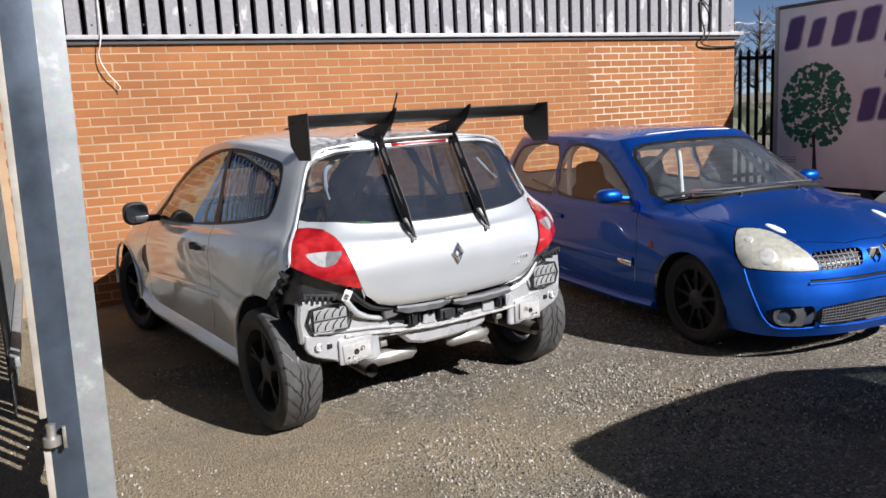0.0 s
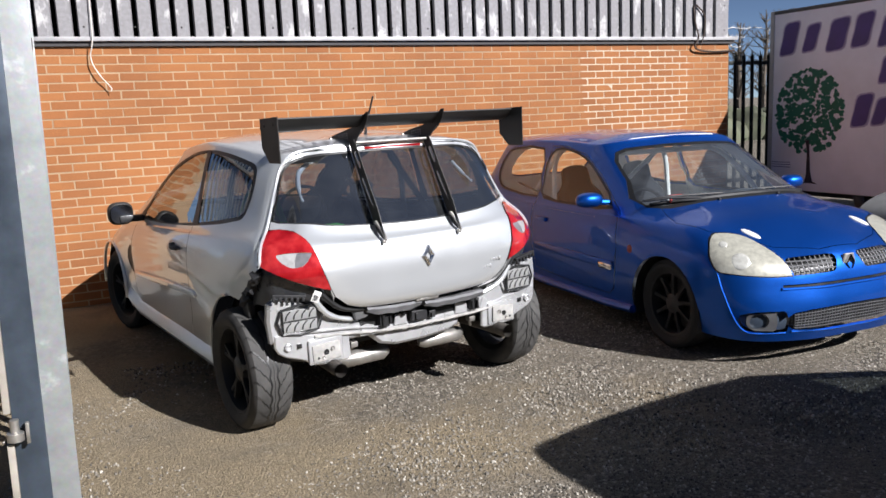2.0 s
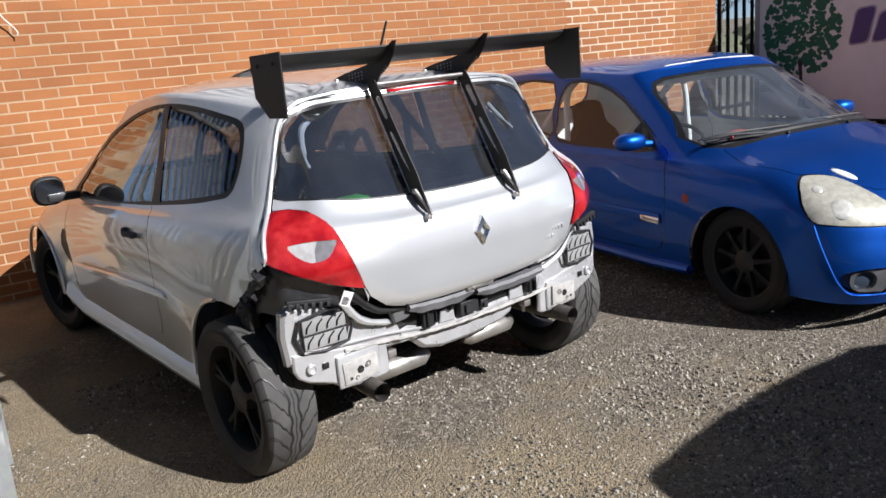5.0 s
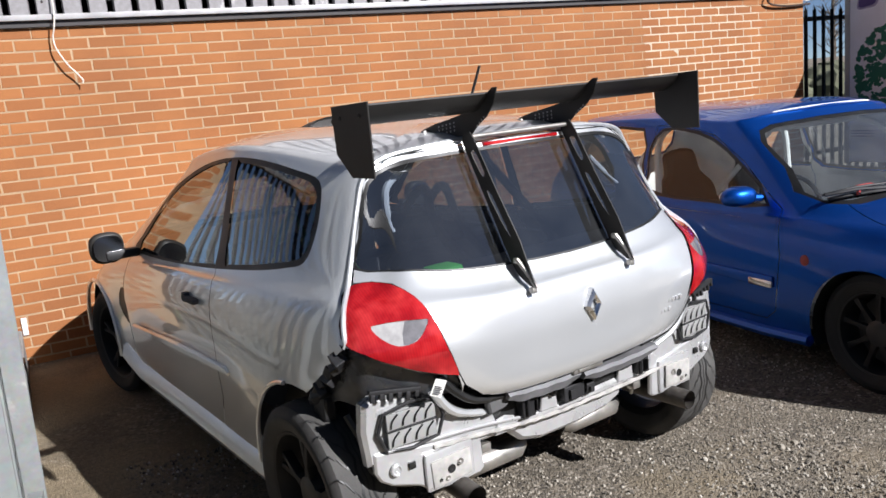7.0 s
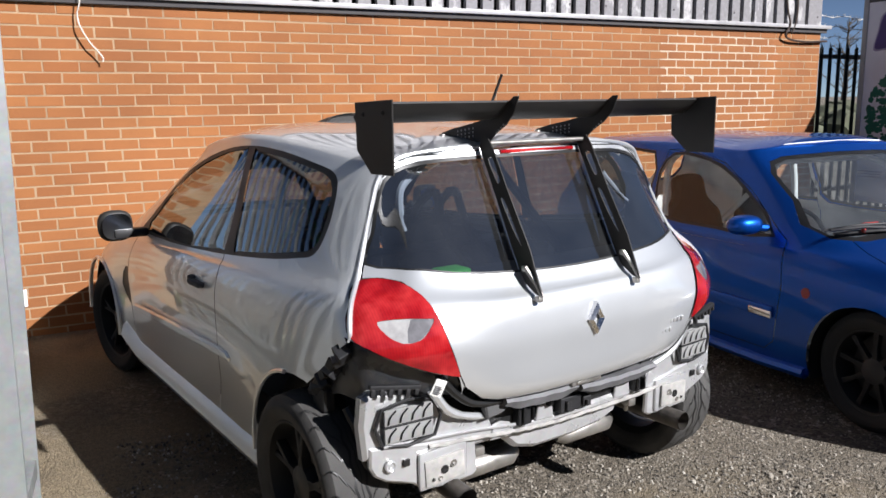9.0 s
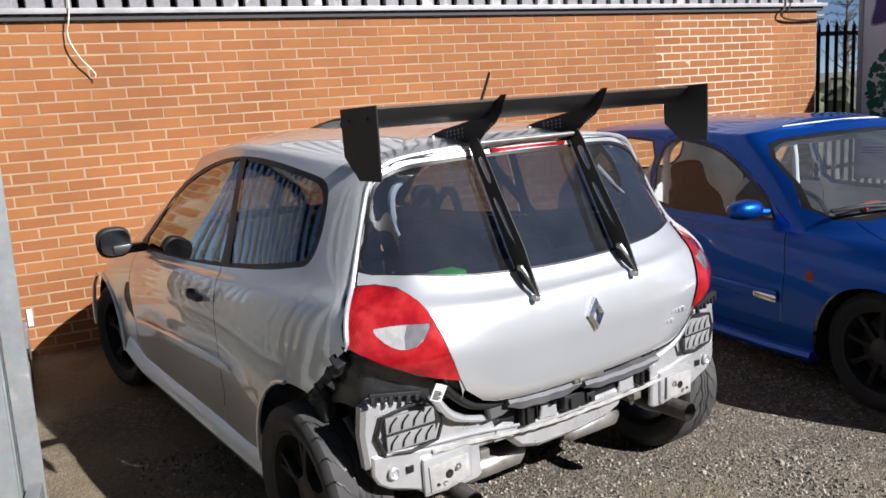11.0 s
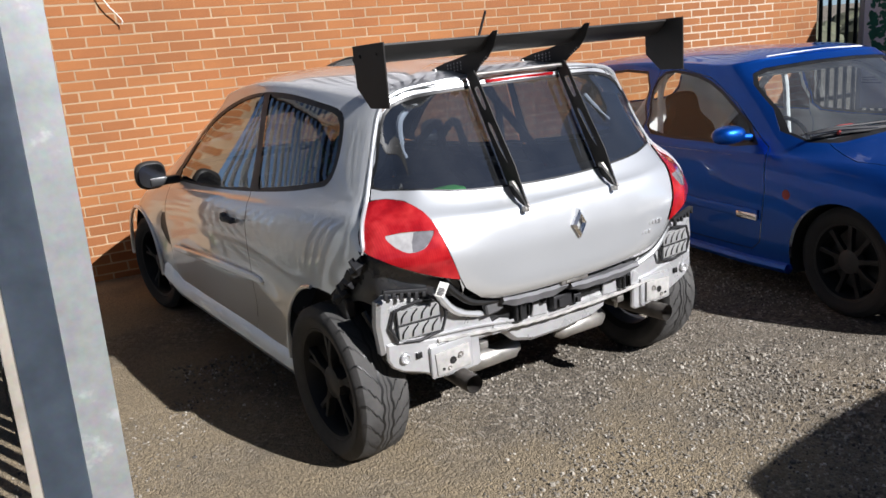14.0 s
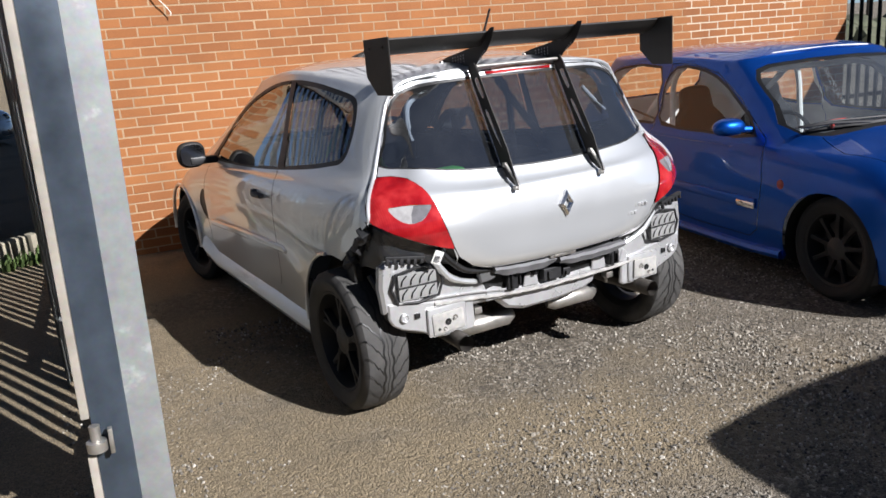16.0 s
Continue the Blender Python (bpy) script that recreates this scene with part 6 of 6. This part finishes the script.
def build_wall():
    wall = thing("wall_north", "orange stretcher-bond brick wall with pale mortar joints", "wall", kind="structure")
    bm = bmesh.new()
    box(bm, (LEFT_END, 0.0014, -0.16), (0.0, 0.24, TOP + 0.02))
    core = part("mortar_core", bm, MORTAR, wall, smooth=False)
    bm = bmesh.new()
    plate(bm, rounded([(-2.10, 1.20), (-1.5, 1.15), (-0.75, 1.20), (-0.66, 1.7), (-0.70, 2.06), (-1.4, 2.12), (-2.15, 2.10), (-2.22, 1.8)], 3), 0.001, "y", 0.0012)
    part("repointed_joints", bm, PALE_MORTAR, wall, "freshly repointed pale joints", smooth=False)
    rnd = random.Random(3)
    full = [brick_mesh(0.215, k) for k in range(8)]
    half = [brick_mesh(0.1025, 50 + k) for k in range(3)]
    joined = bmesh.new()
    for k in range(1, 32):
        z = TOP - PITCH * k + 0.005
        shift = 0.0 if k % 2 else LONG / 2
        i = 0
        x = 0.0
        if k % 2 == 0:
            x -= LONG / 2
            spans = [(x + 0.005, half)]
        else:
            spans = []
        while x > LEFT_END + LONG:
            x -= LONG
            spans.append((x + 0.005, full))
        for x0, kinds in spans:
            me = rnd.choice(kinds)
            at = Matrix.Translation((x0 + rnd.uniform(-.0015, .0015), rnd.uniform(-.0012, 0), z + rnd.uniform(-.001, .001)))
            if -8.00 < x0 < -5.80:
                ob = new("brick", me)
                ob.parent = wall
                ob.matrix_basis = at
            else:
                tmp = len(joined.verts)
                joined.from_mesh(me)
                joined.verts.ensure_lookup_table()
                for v in joined.verts[tmp:]:
                    v.co = at @ v.co
    part("brickwork", joined, BRICK, wall, smooth=False, kind="stuff")


def build_cladding():
    """Box-profile steel sheet above the brickwork, on a flashing."""
    clad = thing("cladding", "weathered grey box-profile steel cladding with flaking white patches", "cladding", kind="structure")
    bm = bmesh.new()
    pitch, xs = 0.158, [(-0.05, -0.035)]
    x = -0.147
    while x > LEFT_END:
        for dx, y in ((0.0, -0.035), (0.105, -0.035), (0.113, -0.004), (0.150, -0.004)):
            xs.append((x - dx, y))
        x -= pitch
    lo = [bm.verts.new((a, b, 2.245)) for a, b in xs]
    hi = [bm.verts.new((a, b, 5.2)) for a, b in xs]
    for k in range(len(xs) - 1):
        bm.faces.new((lo[k], hi[k], hi[k + 1], lo[k + 1]))
    part("sheet", bm, CLADDING, clad, smooth=False)
    bm = bmesh.new()
    box(bm, (LEFT_END, -0.004, 2.24), (-0.065, 0.24, 5.2))
    part("wall_behind", bm, DARK_TRIM, clad, smooth=False)
    bm = bmesh.new()
    box(bm, (LEFT_END, -0.055, 2.212), (0.10, 0.0, 2.248), 0.004)
    fl = part("flashing", bm, FLASHING, clad, "pale grey metal flashing")
    # dark strip stands in for the shaded gap below the flashing
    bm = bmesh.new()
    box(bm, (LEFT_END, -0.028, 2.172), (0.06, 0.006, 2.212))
    part("shaded_gap_strip", bm, DARK_TRIM, clad, smooth=False)
    rnd = random.Random(8)
    x = -0.06
    while x > -8.0:
        for z in (2.33, 2.62):
            if rnd.random() < 0.8:
                bm = bmesh.new()
                lathe(bm, [(0, 0.009), (0.004, 0.008), (0.007, 0.0005)], 8, pose(x - 0.064 + rnd.uniform(-.01, .01), -0.036, z, 0, 0, -90))
                part("screw_cap", bm, DARK_TRIM, clad)
        x -= 0.4
    # far wall and roof of the building
    bm = bmesh.new()
    box(bm, (LEFT_END, 0.25, -0.1), (-0.02, 9.0, 5.2))
    tagged(part("building_core", bm, CLADDING, None, smooth=False), "plain grey bulk of the industrial unit", "building", kind="structure")


def build_cables():
    bm = bmesh.new()
    pts = [(-7.26, -0.06, 2.75), (-7.265, -0.065, 2.45), (-7.27, -0.075, 2.26), (-7.285, -0.07, 2.16), (-7.30, -0.05, 2.10), (-7.29, -0.06, 2.02), (-7.24, -0.06, 1.92), (-7.20, -0.055, 1.87), (-7.165, -0.05, 1.82), (-7.168, -0.045, 1.795)]
    tube(bm, curve_points(pts, 5), 0.005, 6)
    ca = part("hanging_cable", bm, CABLE_WHITE, None)
    tagged(ca, "loose white cable hanging down the brick wall", "cable")
    bm = bmesh.new()
    tube(bm, curve_points([(-0.62, -0.05, 2.6), (-0.60, -0.06, 2.40), (-0.55, -0.06, 2.24), (-0.60, -0.05, 2.14), (-0.50, -0.04, 2.09), (-0.25, -0.03, 2.075), (0.0, -0.03, 2.085), (0.10, 0.0, 2.09)], 6), 0.011, 6)
    tube(bm, curve_points([(-0.58, -0.05, 2.62), (-0.46, -0.06, 2.5), (-0.46, -0.06, 2.3), (-0.50, -0.05, 2.16)], 5), 0.009, 6)
    cb = part("wall_cable", bm, CABLE_BROWN, None)
    tagged(cb, "brown cable looped along the wall top", "cable")
    bm = bmesh.new()
    box(bm, (-7.802, -0.012, 0.165), (-7.768, -0.002, 0.285), 0.004)
    tagged(part("wall_bracket", bm, WHITE, None), "small white steel bracket at the wall foot", "bracket")


# ---- gate and fences ----
def build_gate():
    post = thing("gate_post", "galvanised steel gate post with scuffed mottled zinc", "post", pose(-7.838, -4.235, 0, 0, 0.8, 0))
    bm = bmesh.new()
    box(bm, (-0.108, -0.07, -0.10), (0.070, -0.058, 2.9), 0.003)
    part("front_flange", bm, GALV, post)
    bm = bmesh.new()
    box(bm, (-0.006, -0.060, -0.10), (0.006, 0.060, 2.9), 0.002)
    part("web", bm, GALV, post)
    bm = bmesh.new()
    box(bm, (-0.100, 0.058, -0.10), (0.068, 0.07, 2.9), 0.003)
    part("rear_flange", bm, GALV, post)
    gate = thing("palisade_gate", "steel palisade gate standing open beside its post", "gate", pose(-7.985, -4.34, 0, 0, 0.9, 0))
    # edge strips coloured pale where the stile catches the sun
    bm = bmesh.new()
    box(bm, (-0.012, -0.03, 0.48), (0.012, 0.03, 2.6), 0.003)
    part("stile_edge", bm, PALE_STEEL, gate, "pale edge of gate stile, sunlight put into its colour")
    # stile coloured dark for the shade it stands in
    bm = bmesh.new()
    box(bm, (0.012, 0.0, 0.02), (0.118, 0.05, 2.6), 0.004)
    part("stile", bm, SHADED_STEEL, gate, "gate stile coloured dark blue-grey for shade")
    bm = bmesh.new()
    box(bm, (-0.012, -0.03, 0.08), (0.012, 0.03, 0.36), 0.003)
    part("lower_stile_edge", bm, PALE_STEEL, gate)
    bm = bmesh.new()
    lathe(bm, [(-0.03, 0.0005), (-0.03, 0.03), (0.0, 0.03), (0.002, 0.016), (0.05, 0.016), (0.05, 0.0005)], 16, pose(0.02, -0.03, 0.405, 0, -90, 0))
    box(bm, (0.055, -0.045, 0.36), (0.068, -0.02, 0.44), 0.003)
    part("hinge_bolt", bm, STEEL, gate, "greased steel hinge bolt and nut")
    # leaf swings in a little towards the yard; pales on its outer face
    leaf = new("gate_leaf")
    leaf.parent = gate
    leaf.matrix_basis = pose(0.06, 0.16, 0, 0, 0, -6)
    for z in (0.20, 1.9):
        bm = bmesh.new()
        box(bm, (-0.02, 0.0, z), (0.03, 1.24, z + 0.06), 0.003)
        part("rail", bm, GALV, leaf)
    bm = bmesh.new()
    pale(bm, 2.35)
    me = None
    for k in range(10):
        ob = part("pale", bm, GALV, leaf) if me is None else new("pale", me)
        me = ob.data
        ob.parent = leaf
        ob.matrix_basis = pose(-0.025, 0.05 + 0.125 * k, 0.12, 0, 0, 90)
    # slam post of the gate, an upright steel section standing on the ground
    slam = thing("slam_post", "galvanised steel slam post at the gate's free end", "post", pose(-7.832, -2.83, 0, 0, 1.0, 0))
    for y, name in ((-0.05, "front_flange"), (0.05, "rear_flange")):
        bm = bmesh.new()
        box(bm, (-0.07, y - 0.006, -0.09), (0.07, y + 0.006, 2.5), 0.002)
        part(name, bm, GALV, slam)
    bm = bmesh.new()
    box(bm, (-0.006, -0.044, -0.09), (0.006, 0.044, 2.5), 0.001)
    part("web", bm, GALV, slam)
    # boundary fence that carries on to the building
    fence = thing("palisade_fence", "galvanised palisade fence running up to the brick building", "fence", pose(-8.12, -2.7, LOW, 0, 0, 0))
    for z in (0.30, 1.9):
        bm = bmesh.new()
        box(bm, (-0.02, 0.0, z), (0.03, 2.6, z + 0.05), 0.003)
        part("rail", bm, GALV, fence)
    for k in range(20):
        ob = new("pale", me)
        ob.parent = fence
        ob.matrix_basis = pose(-0.025, 0.06 + 0.125 * k, -0.01, 0, 0, 90)
    low = thing("low_rail", "pale low steel rail beside the wall with a black band", "rail", pose(-7.835, -1.60, 0))
    bm = bmesh.new()
    plate(bm, [(0, -0.07), (0, 0.10), (1.58, 0.205), (1.58, -0.07)], 0.055, "x", 0.0, 0.006)
    part("bar", bm, GALV, low)
    bm = bmesh.new()
    plate(bm, [(0.86, -0.065), (0.86, 0.161), (0.98, 0.169), (0.98, -0.065)], 0.062, "x", 0.0, 0.003)
    part("band", bm, SEAL, low)


def pale(bm, height):
    """A palisade pale: a bent steel strip with three points."""
    sec = [(-0.034, 0.0), (-0.030, 0.012), (-0.011, 0.002), (0.0, 0.012), (0.011, 0.002), (0.030, 0.012), (0.034, 0.0)]
    lo = [bm.verts.new((x, y, 0)) for x, y in sec]
    hi = [bm.verts.new((x, y + (0.012 if k in (0, 3, 6) else 0), height + (0.07 if k in (0, 3, 6) else 0.0))) for k, (x, y) in enumerate(sec)]
    for k in range(6):
        bm.faces.new((lo[k], lo[k + 1], hi[k + 1], hi[k]))
    bmesh.ops.solidify(bm, geom=list(bm.faces), thickness=0.003)


def build_far_fence():
    fence = thing("palisade_fence", "black steel palisade fence topped with barbed wire", "fence", pose(0.10, 0.32, LOW))
    bm = bmesh.new()
    pale(bm, 2.05)
    me = None
    for k in range(12):
        m = pose(0.06 + 0.15 * k, 0, 0.05)
        if me is None:
            ob = part("pale", bm, FENCE, fence)
            me = ob.data
        else:
            ob = new("pale", me)
            ob.parent = fence
        ob.matrix_basis = m
    for z in (0.45, 1.98):
        bm = bmesh.new()
        box(bm, (-0.1, 0.012, z), (1.9, 0.05, z + 0.05), 0.003)
        part("rail", bm, FENCE, fence)
    rnd = random.Random(2)
    for z in (2.22, 2.33, 2.44):
        bm = bmesh.new()
        pts = [(-0.1 + 0.1 * k, 0.03 + rnd.uniform(-.02, .02), z + rnd.uniform(-.02, .02)) for k in range(22)]
        tube(bm, pts, 0.004, 5)
        for p in pts:
            for d in ((0.02, 0, 0.025), (-0.02, 0, 0.025), (0.0, 0.02, -0.02)):
                tube(bm, [p, (p[0] + d[0], p[1] + d[1], p[2] + d[2])], 0.002, 4)
        part("barbed_wire", bm, STEEL, fence)
    # scrub and bare trees well beyond the fence
    rnd = random.Random(21)
    for k, (x, y, h) in enumerate(((16, 17, 5.0), (18.5, 17.5, 4.6), (20.5, 18, 5.2), (23, 19, 5.4), (26, 19, 5.0))):
        tree = thing("bare_tree", "leafless distant tree beyond the fence", "tree", pose(x, y, LOW, 0, 0, 70 * k), "distant trees")
        bm = bmesh.new()
        tube(bm, [(0, 0, 0), (0.1, 0, h * 0.4), (0, 0.1, h * 0.75), (0.05, 0, h)], [0.16, 0.12, 0.06, 0.015], 7)
        part("trunk", bm, BARK, tree)
        bm = bmesh.new()
        for j in range(46):
            z = h * rnd.uniform(0.3, 0.97)
            a, l = rnd.random() * 6.28, (h - z * 0.75) * rnd.uniform(0.15, 0.36)
            p0 = Vector((0.03, 0.03, z))
            p1 = p0 + Vector((math.cos(a) * l, math.sin(a) * l, l * rnd.uniform(.5, 1.1)))
            tube(bm, [p0, (p0 + p1) / 2 + Vector((0, 0, -0.05)), p1], [0.03, 0.02, 0.006], 5)
            for q in range(6):
                u = rnd.uniform(.3, 1)
                b = p0.lerp(p1, u)
                d = Vector((rnd.uniform(-1, 1), rnd.uniform(-1, 1), rnd.uniform(.1, 1))).normalized() * l * 0.35
                tube(bm, [b, b + d], [0.010, 0.003], 4)
        part("crown", bm, BARK, tree)
    rows = bmesh.new()
    for k in range(60):
        x, y = 3 + 0.5 * k, 14 + 3 * rnd.random()
        r = bmesh.ops.create_icosphere(rows, subdivisions=2, radius=1.0)
        sx, sz = rnd.uniform(.7, 1.4), rnd.uniform(.7, 1.5)
        for v in r["verts"]:
            v.co = Vector((x + v.co.x * sx, y + v.co.y, max(0, v.co.z) * sz)) + 0.25 * Vector(noise.noise_vector(v.co * 2.3 + Vector((k, 0, 0))))
    tagged(part("scrub", rows, HEDGE, None, smooth=False), "dull low scrub beyond the fence", "scrub", kind="stuff")


# ---- the box lorry ----
def build_lorry():
    lorry = thing("box_lorry", "lilac-white box body with purple lettering and a painted tree", "lorry", pose(0.86, 0.12, 0))
    bm = bmesh.new()
    box(bm, (0.0, -5.6, 0.30), (2.2, 0.0, 2.56), 0.03)
    body = part("box_body", bm, TRUCK, lorry)
    for y0, y1 in ((-0.055, 0.006), (-5.6, -5.54)):
        bm = bmesh.new()
        box(bm, (-0.012, y0, 0.28), (0.05, y1, 2.575), 0.008)
        part("corner_rail", bm, FLASHING, lorry, "grey corner capping")
    bm = bmesh.new()
    box(bm, (-0.010, -5.6, 2.53), (0.04, 0.0, 2.575), 0.006)
    part("roof_rail", bm, LINING, lorry)
    bm = bmesh.new()
    box(bm, (0.2, -5.4, 0.22), (2.0, -0.3, 0.32), 0.02)
    part("chassis", bm, BLACK, lorry)
    for y in (-1.6, -4.9):
        for x in (0.16, 2.04):
            wheel(lorry, (x, y, 0.33), 1 if x > 1 else -1, 0.38, 0.24, 0.24, RIM_GREY, 6, 0)
    # lettering as slanted plain shapes, purple on a pale edge
    def letters(y, z, h, count, w, gap):
        for k in range(count):
            yk = y - k * (w + gap)
            sl = 0.22 * h
            for grow_by, mat, x in ((0.018, LILAC, -0.003), (0.0, PURPLE, -0.006)):
                bm = bmesh.new()
                g = grow_by
                sgn = k % 3
                ww = w * (1.0, 0.82, 1.12)[sgn]
                lo, up = z + 0.05 * h * (k % 2), z + h * (1.0, 0.86, 0.93)[sgn]
                o = [(yk + g, lo - g), (yk - ww * 0.5, lo - g - 0.01), (yk - ww - g, lo - g + 0.02), (yk - ww - g - sl * 0.5, (lo + up) / 2), (yk - ww - sl - g, up + g), (yk - ww * 0.5 - sl, up + g + 0.012), (yk - sl + g, up + g - 0.02), (yk + g - sl * 0.5, (lo + up) / 2)]
                pts = rounded(o, 3)
                plate(bm, pts, 0.004, "x", x)
                part("lettering_edge" if g else "lettering_shape", bm, mat, body, smooth=False)
    letters(-0.16, 2.03, 0.36, 5, 0.20, 0.14)
    letters(-1.55, 1.62, 0.27, 3, 0.17, 0.09)
    letters(-1.22, 1.13, 0.34, 4, 0.19, 0.07)
    letters(-1.72, 0.80, 0.20, 4, 0.12, 0.05)
    # painted tree: trunk and leaf clusters lying flat on the panel
    rnd = random.Random(4)
    bm = bmesh.new()
    plate(bm, [(-0.44, 0.40), (-0.50, 0.42), (-0.525, 0.52), (-0.53, 0.80), (-0.50, 0.95), (-0.56, 0.95), (-0.565, 0.80), (-0.585, 0.55), (-0.62, 0.43), (-0.70, 0.40), (-0.57, 0.41)], 0.003, "x", -0.004)
    bmesh.ops.translate(bm, vec=(0, -0.08, 0), verts=bm.verts)
    part("painted_trunk", bm, SIGN_BROWN, body, smooth=False)
    bm = bmesh.new()
    cy, cz = -0.61, 1.30
    for _ in range(900):
        a, r = rnd.random() * 6.283, math.sqrt(rnd.random())
        y, z = cy + 0.49 * r * math.cos(a), cz + 0.52 * r * math.sin(a)
        if z < 0.80:
            continue
        if noise.noise((y * 11, z * 11, 1)) > 0.20:
            continue
        q = rnd.uniform(.022, .046)
        a0 = rnd.random() * 6.28
        o = []
        for i in range(9):
            b = a0 + 6.283 * i / 9
            o.append((y + q * rnd.uniform(.55, 1.15) * math.cos(b), z + q * 0.8 * rnd.uniform(.55, 1.15) * math.sin(b)))
        vs = [bm.verts.new((-0.0035 - 0.0006 * rnd.random(), *p)) for p in o]
        bm.faces.new(vs)
    part("painted_leaves", bm, SIGN_GREEN, body, smooth=False)
    for k in range(3):
        bm = bmesh.new()
        box(bm, (-0.005, -0.62 + 0.02 * k, 0.425 - 0.03 * k + 0.32), (-0.002, -0.12, 0.432 - 0.03 * k + 0.32))
        # small print beside the trunk
        bmesh.ops.transform(bm, matrix=Matrix.Translation((0, 0.05, -0.09)), verts=bm.verts)
        for v in bm.verts:
            v.co.y = max(v.co.y, -0.36)
        part("small_print", bm, PURPLE, body, smooth=False)
    # wheelie-bin-like dark lid standing before the lorry
    guard = thing("plastic_tank", "dark grey moulded plastic cover on the ground", "cover", pose(-0.75, -3.15, LOW, 0, 0, 12))
    bm = bmesh.new()
    out = curve_points([(-0.7, 0, 0), (-0.68, 0, 0.45), (-0.50, 0, 0.60), (0, 0, 0.66), (0.50, 0, 0.62), (0.68, 0, 0.45), (0.7, 0, 0)], 5)
    plate(bm, [(p.x, p.z) for p in out], 0.8, "y", 0.0, 0.05)
    part("cover_shell", bm, LINING, guard)


# ---- behind the gate ----
def build_left_yard():
    rnd = random.Random(9)
    bench = thing("timber_edging", "row of weathered timber edging boards on the ground", "edging", pose(-8.40, 0.56, LOW, 0, 0, 35))
    for k in range(16):
        bm = bmesh.new()
        box(bm, (-0.14 - 0.15 * k, -0.06, 0.0), (-0.01 - 0.15 * k, 0.06, 0.20 + 0.03 * rnd.random()), 0.02)
        part("board", bm, TIMBER, bench)
    weeds = bmesh.new()
    for k in range(420):
        u, w = rnd.uniform(0, 2.4), rnd.uniform(0.05, 0.22)
        x, y = -8.40 - 0.82 * u + 0.57 * w, 0.56 - 0.57 * u - 0.82 * w
        h = rnd.uniform(.04, .14)
        a = rnd.random() * 6.28
        d = Vector((math.cos(a), math.sin(a), 0)) * 0.012
        t = Vector((rnd.uniform(-.05, .05), rnd.uniform(-.05, .05), h))
        p = Vector((x, y, LOW))
        weeds.faces.new([weeds.verts.new(q) for q in (p - d, p + d, p + t * 0.7 + d * 1.4, p + t, p + t * 0.7 - d * 1.4)])
    tagged(part("weeds", weeds, PLANT, None, smooth=False), "low green weeds along the edging", "weeds", kind="stuff")


def wheelie_bin(m):
    """A tapered two-wheeled refuse bin with a domed lid and a rear handle."""
    bin_ob = thing("wheelie_bin", "black plastic wheeled bin standing beyond the timber edging", "bin", m)
    bm = bmesh.new()
    rows = []
    for z, w, d in ((0.06, 0.20, 0.22), (0.10, 0.21, 0.23), (0.85, 0.27, 0.31), (0.90, 0.29, 0.33), (0.94, 0.29, 0.33)):
        out = rounded([(-w, -d), (w, -d), (w, d), (-w, d)], 4)
        rows.append([bm.verts.new((x, y, z)) for x, y in out])
    n = len(rows[0])
    for a, b in zip(rows, rows[1:]):
        for k in range(n):
            bm.faces.new((a[k], a[(k + 1) % n], b[(k + 1) % n], b[k]))
    bm.faces.new(rows[0][::-1])
    bmesh.ops.recalc_face_normals(bm, faces=bm.faces)
    part("body", bm, BLACK, bin_ob)
    bm = bmesh.new()
    box(bm, (-0.30, -0.35, 0.94), (0.30, 0.36, 1.01), 0.03)
    part("lid", bm, BLACK, bin_ob)
    bm = bmesh.new()
    tube(bm, curve_points([(-0.24, 0.34, 0.90), (-0.24, 0.42, 0.93), (0.24, 0.42, 0.93), (0.24, 0.34, 0.90)], 4), 0.016, 8)
    part("handle", bm, BLACK, bin_ob)
    for x in (-0.26, 0.26):
        bm = bmesh.new()
        lathe(bm, [(-0.02, 0.02), (-0.025, 0.09), (0, 0.10), (0.025, 0.09), (0.02, 0.02)], 20, pose(x, 0.26, 0.10))
        part("bin_wheel", bm, TYRE_DARKER, bin_ob)


def build_unseen_walls():
    # walls added out of view to darken reflections and cut sky light
    bm = bmesh.new()
    box(bm, (-22, -14.3, -0.1), (14, -14.0, 4.2))
    tagged(part("wall_south", bm, UNSEEN_WALL, None, smooth=False), "unseen plain brown wall added to hold back sky light", "wall", kind="structure")
    bm = bmesh.new()
    box(bm, (-22.3, -14.3, -0.1), (-22.0, 22, 3.2))
    tagged(part("wall_west", bm, UNSEEN_WALL, None, smooth=False), "unseen plain brown wall added to close the yard", "wall", kind="structure")


build_ground()
scatter_stones()
build_cladding()
build_cables()
build_gate()
build_far_fence()
build_lorry()
build_left_yard()
build_unseen_walls()
silver_car(pose(-6.06, -3.96, 0, 0, 0, 8))
blue_car(pose(-3.34, -0.82, LOW, 0, 0, 176), BLUE, "metallic blue three-door hatchback with cloudy headlamps, stripped cabin")
blue_car(pose(-5.20, -7.24, LOW, 0, 0, -84) @ Matrix.Diagonal((1, 1, 1.2, 1)), DARKBLUE, "plain dark blue-grey tall car parked beside the yard", False)
blue_car(pose(-13.2, 12.0, LOW, 0, 0, -90), PALE_BLUE, "pale silver-blue hatchback parked beyond the gate", False)
wheelie_bin(pose(-9.12, 1.62, LOW, 0, 0, 20))
build_wall()
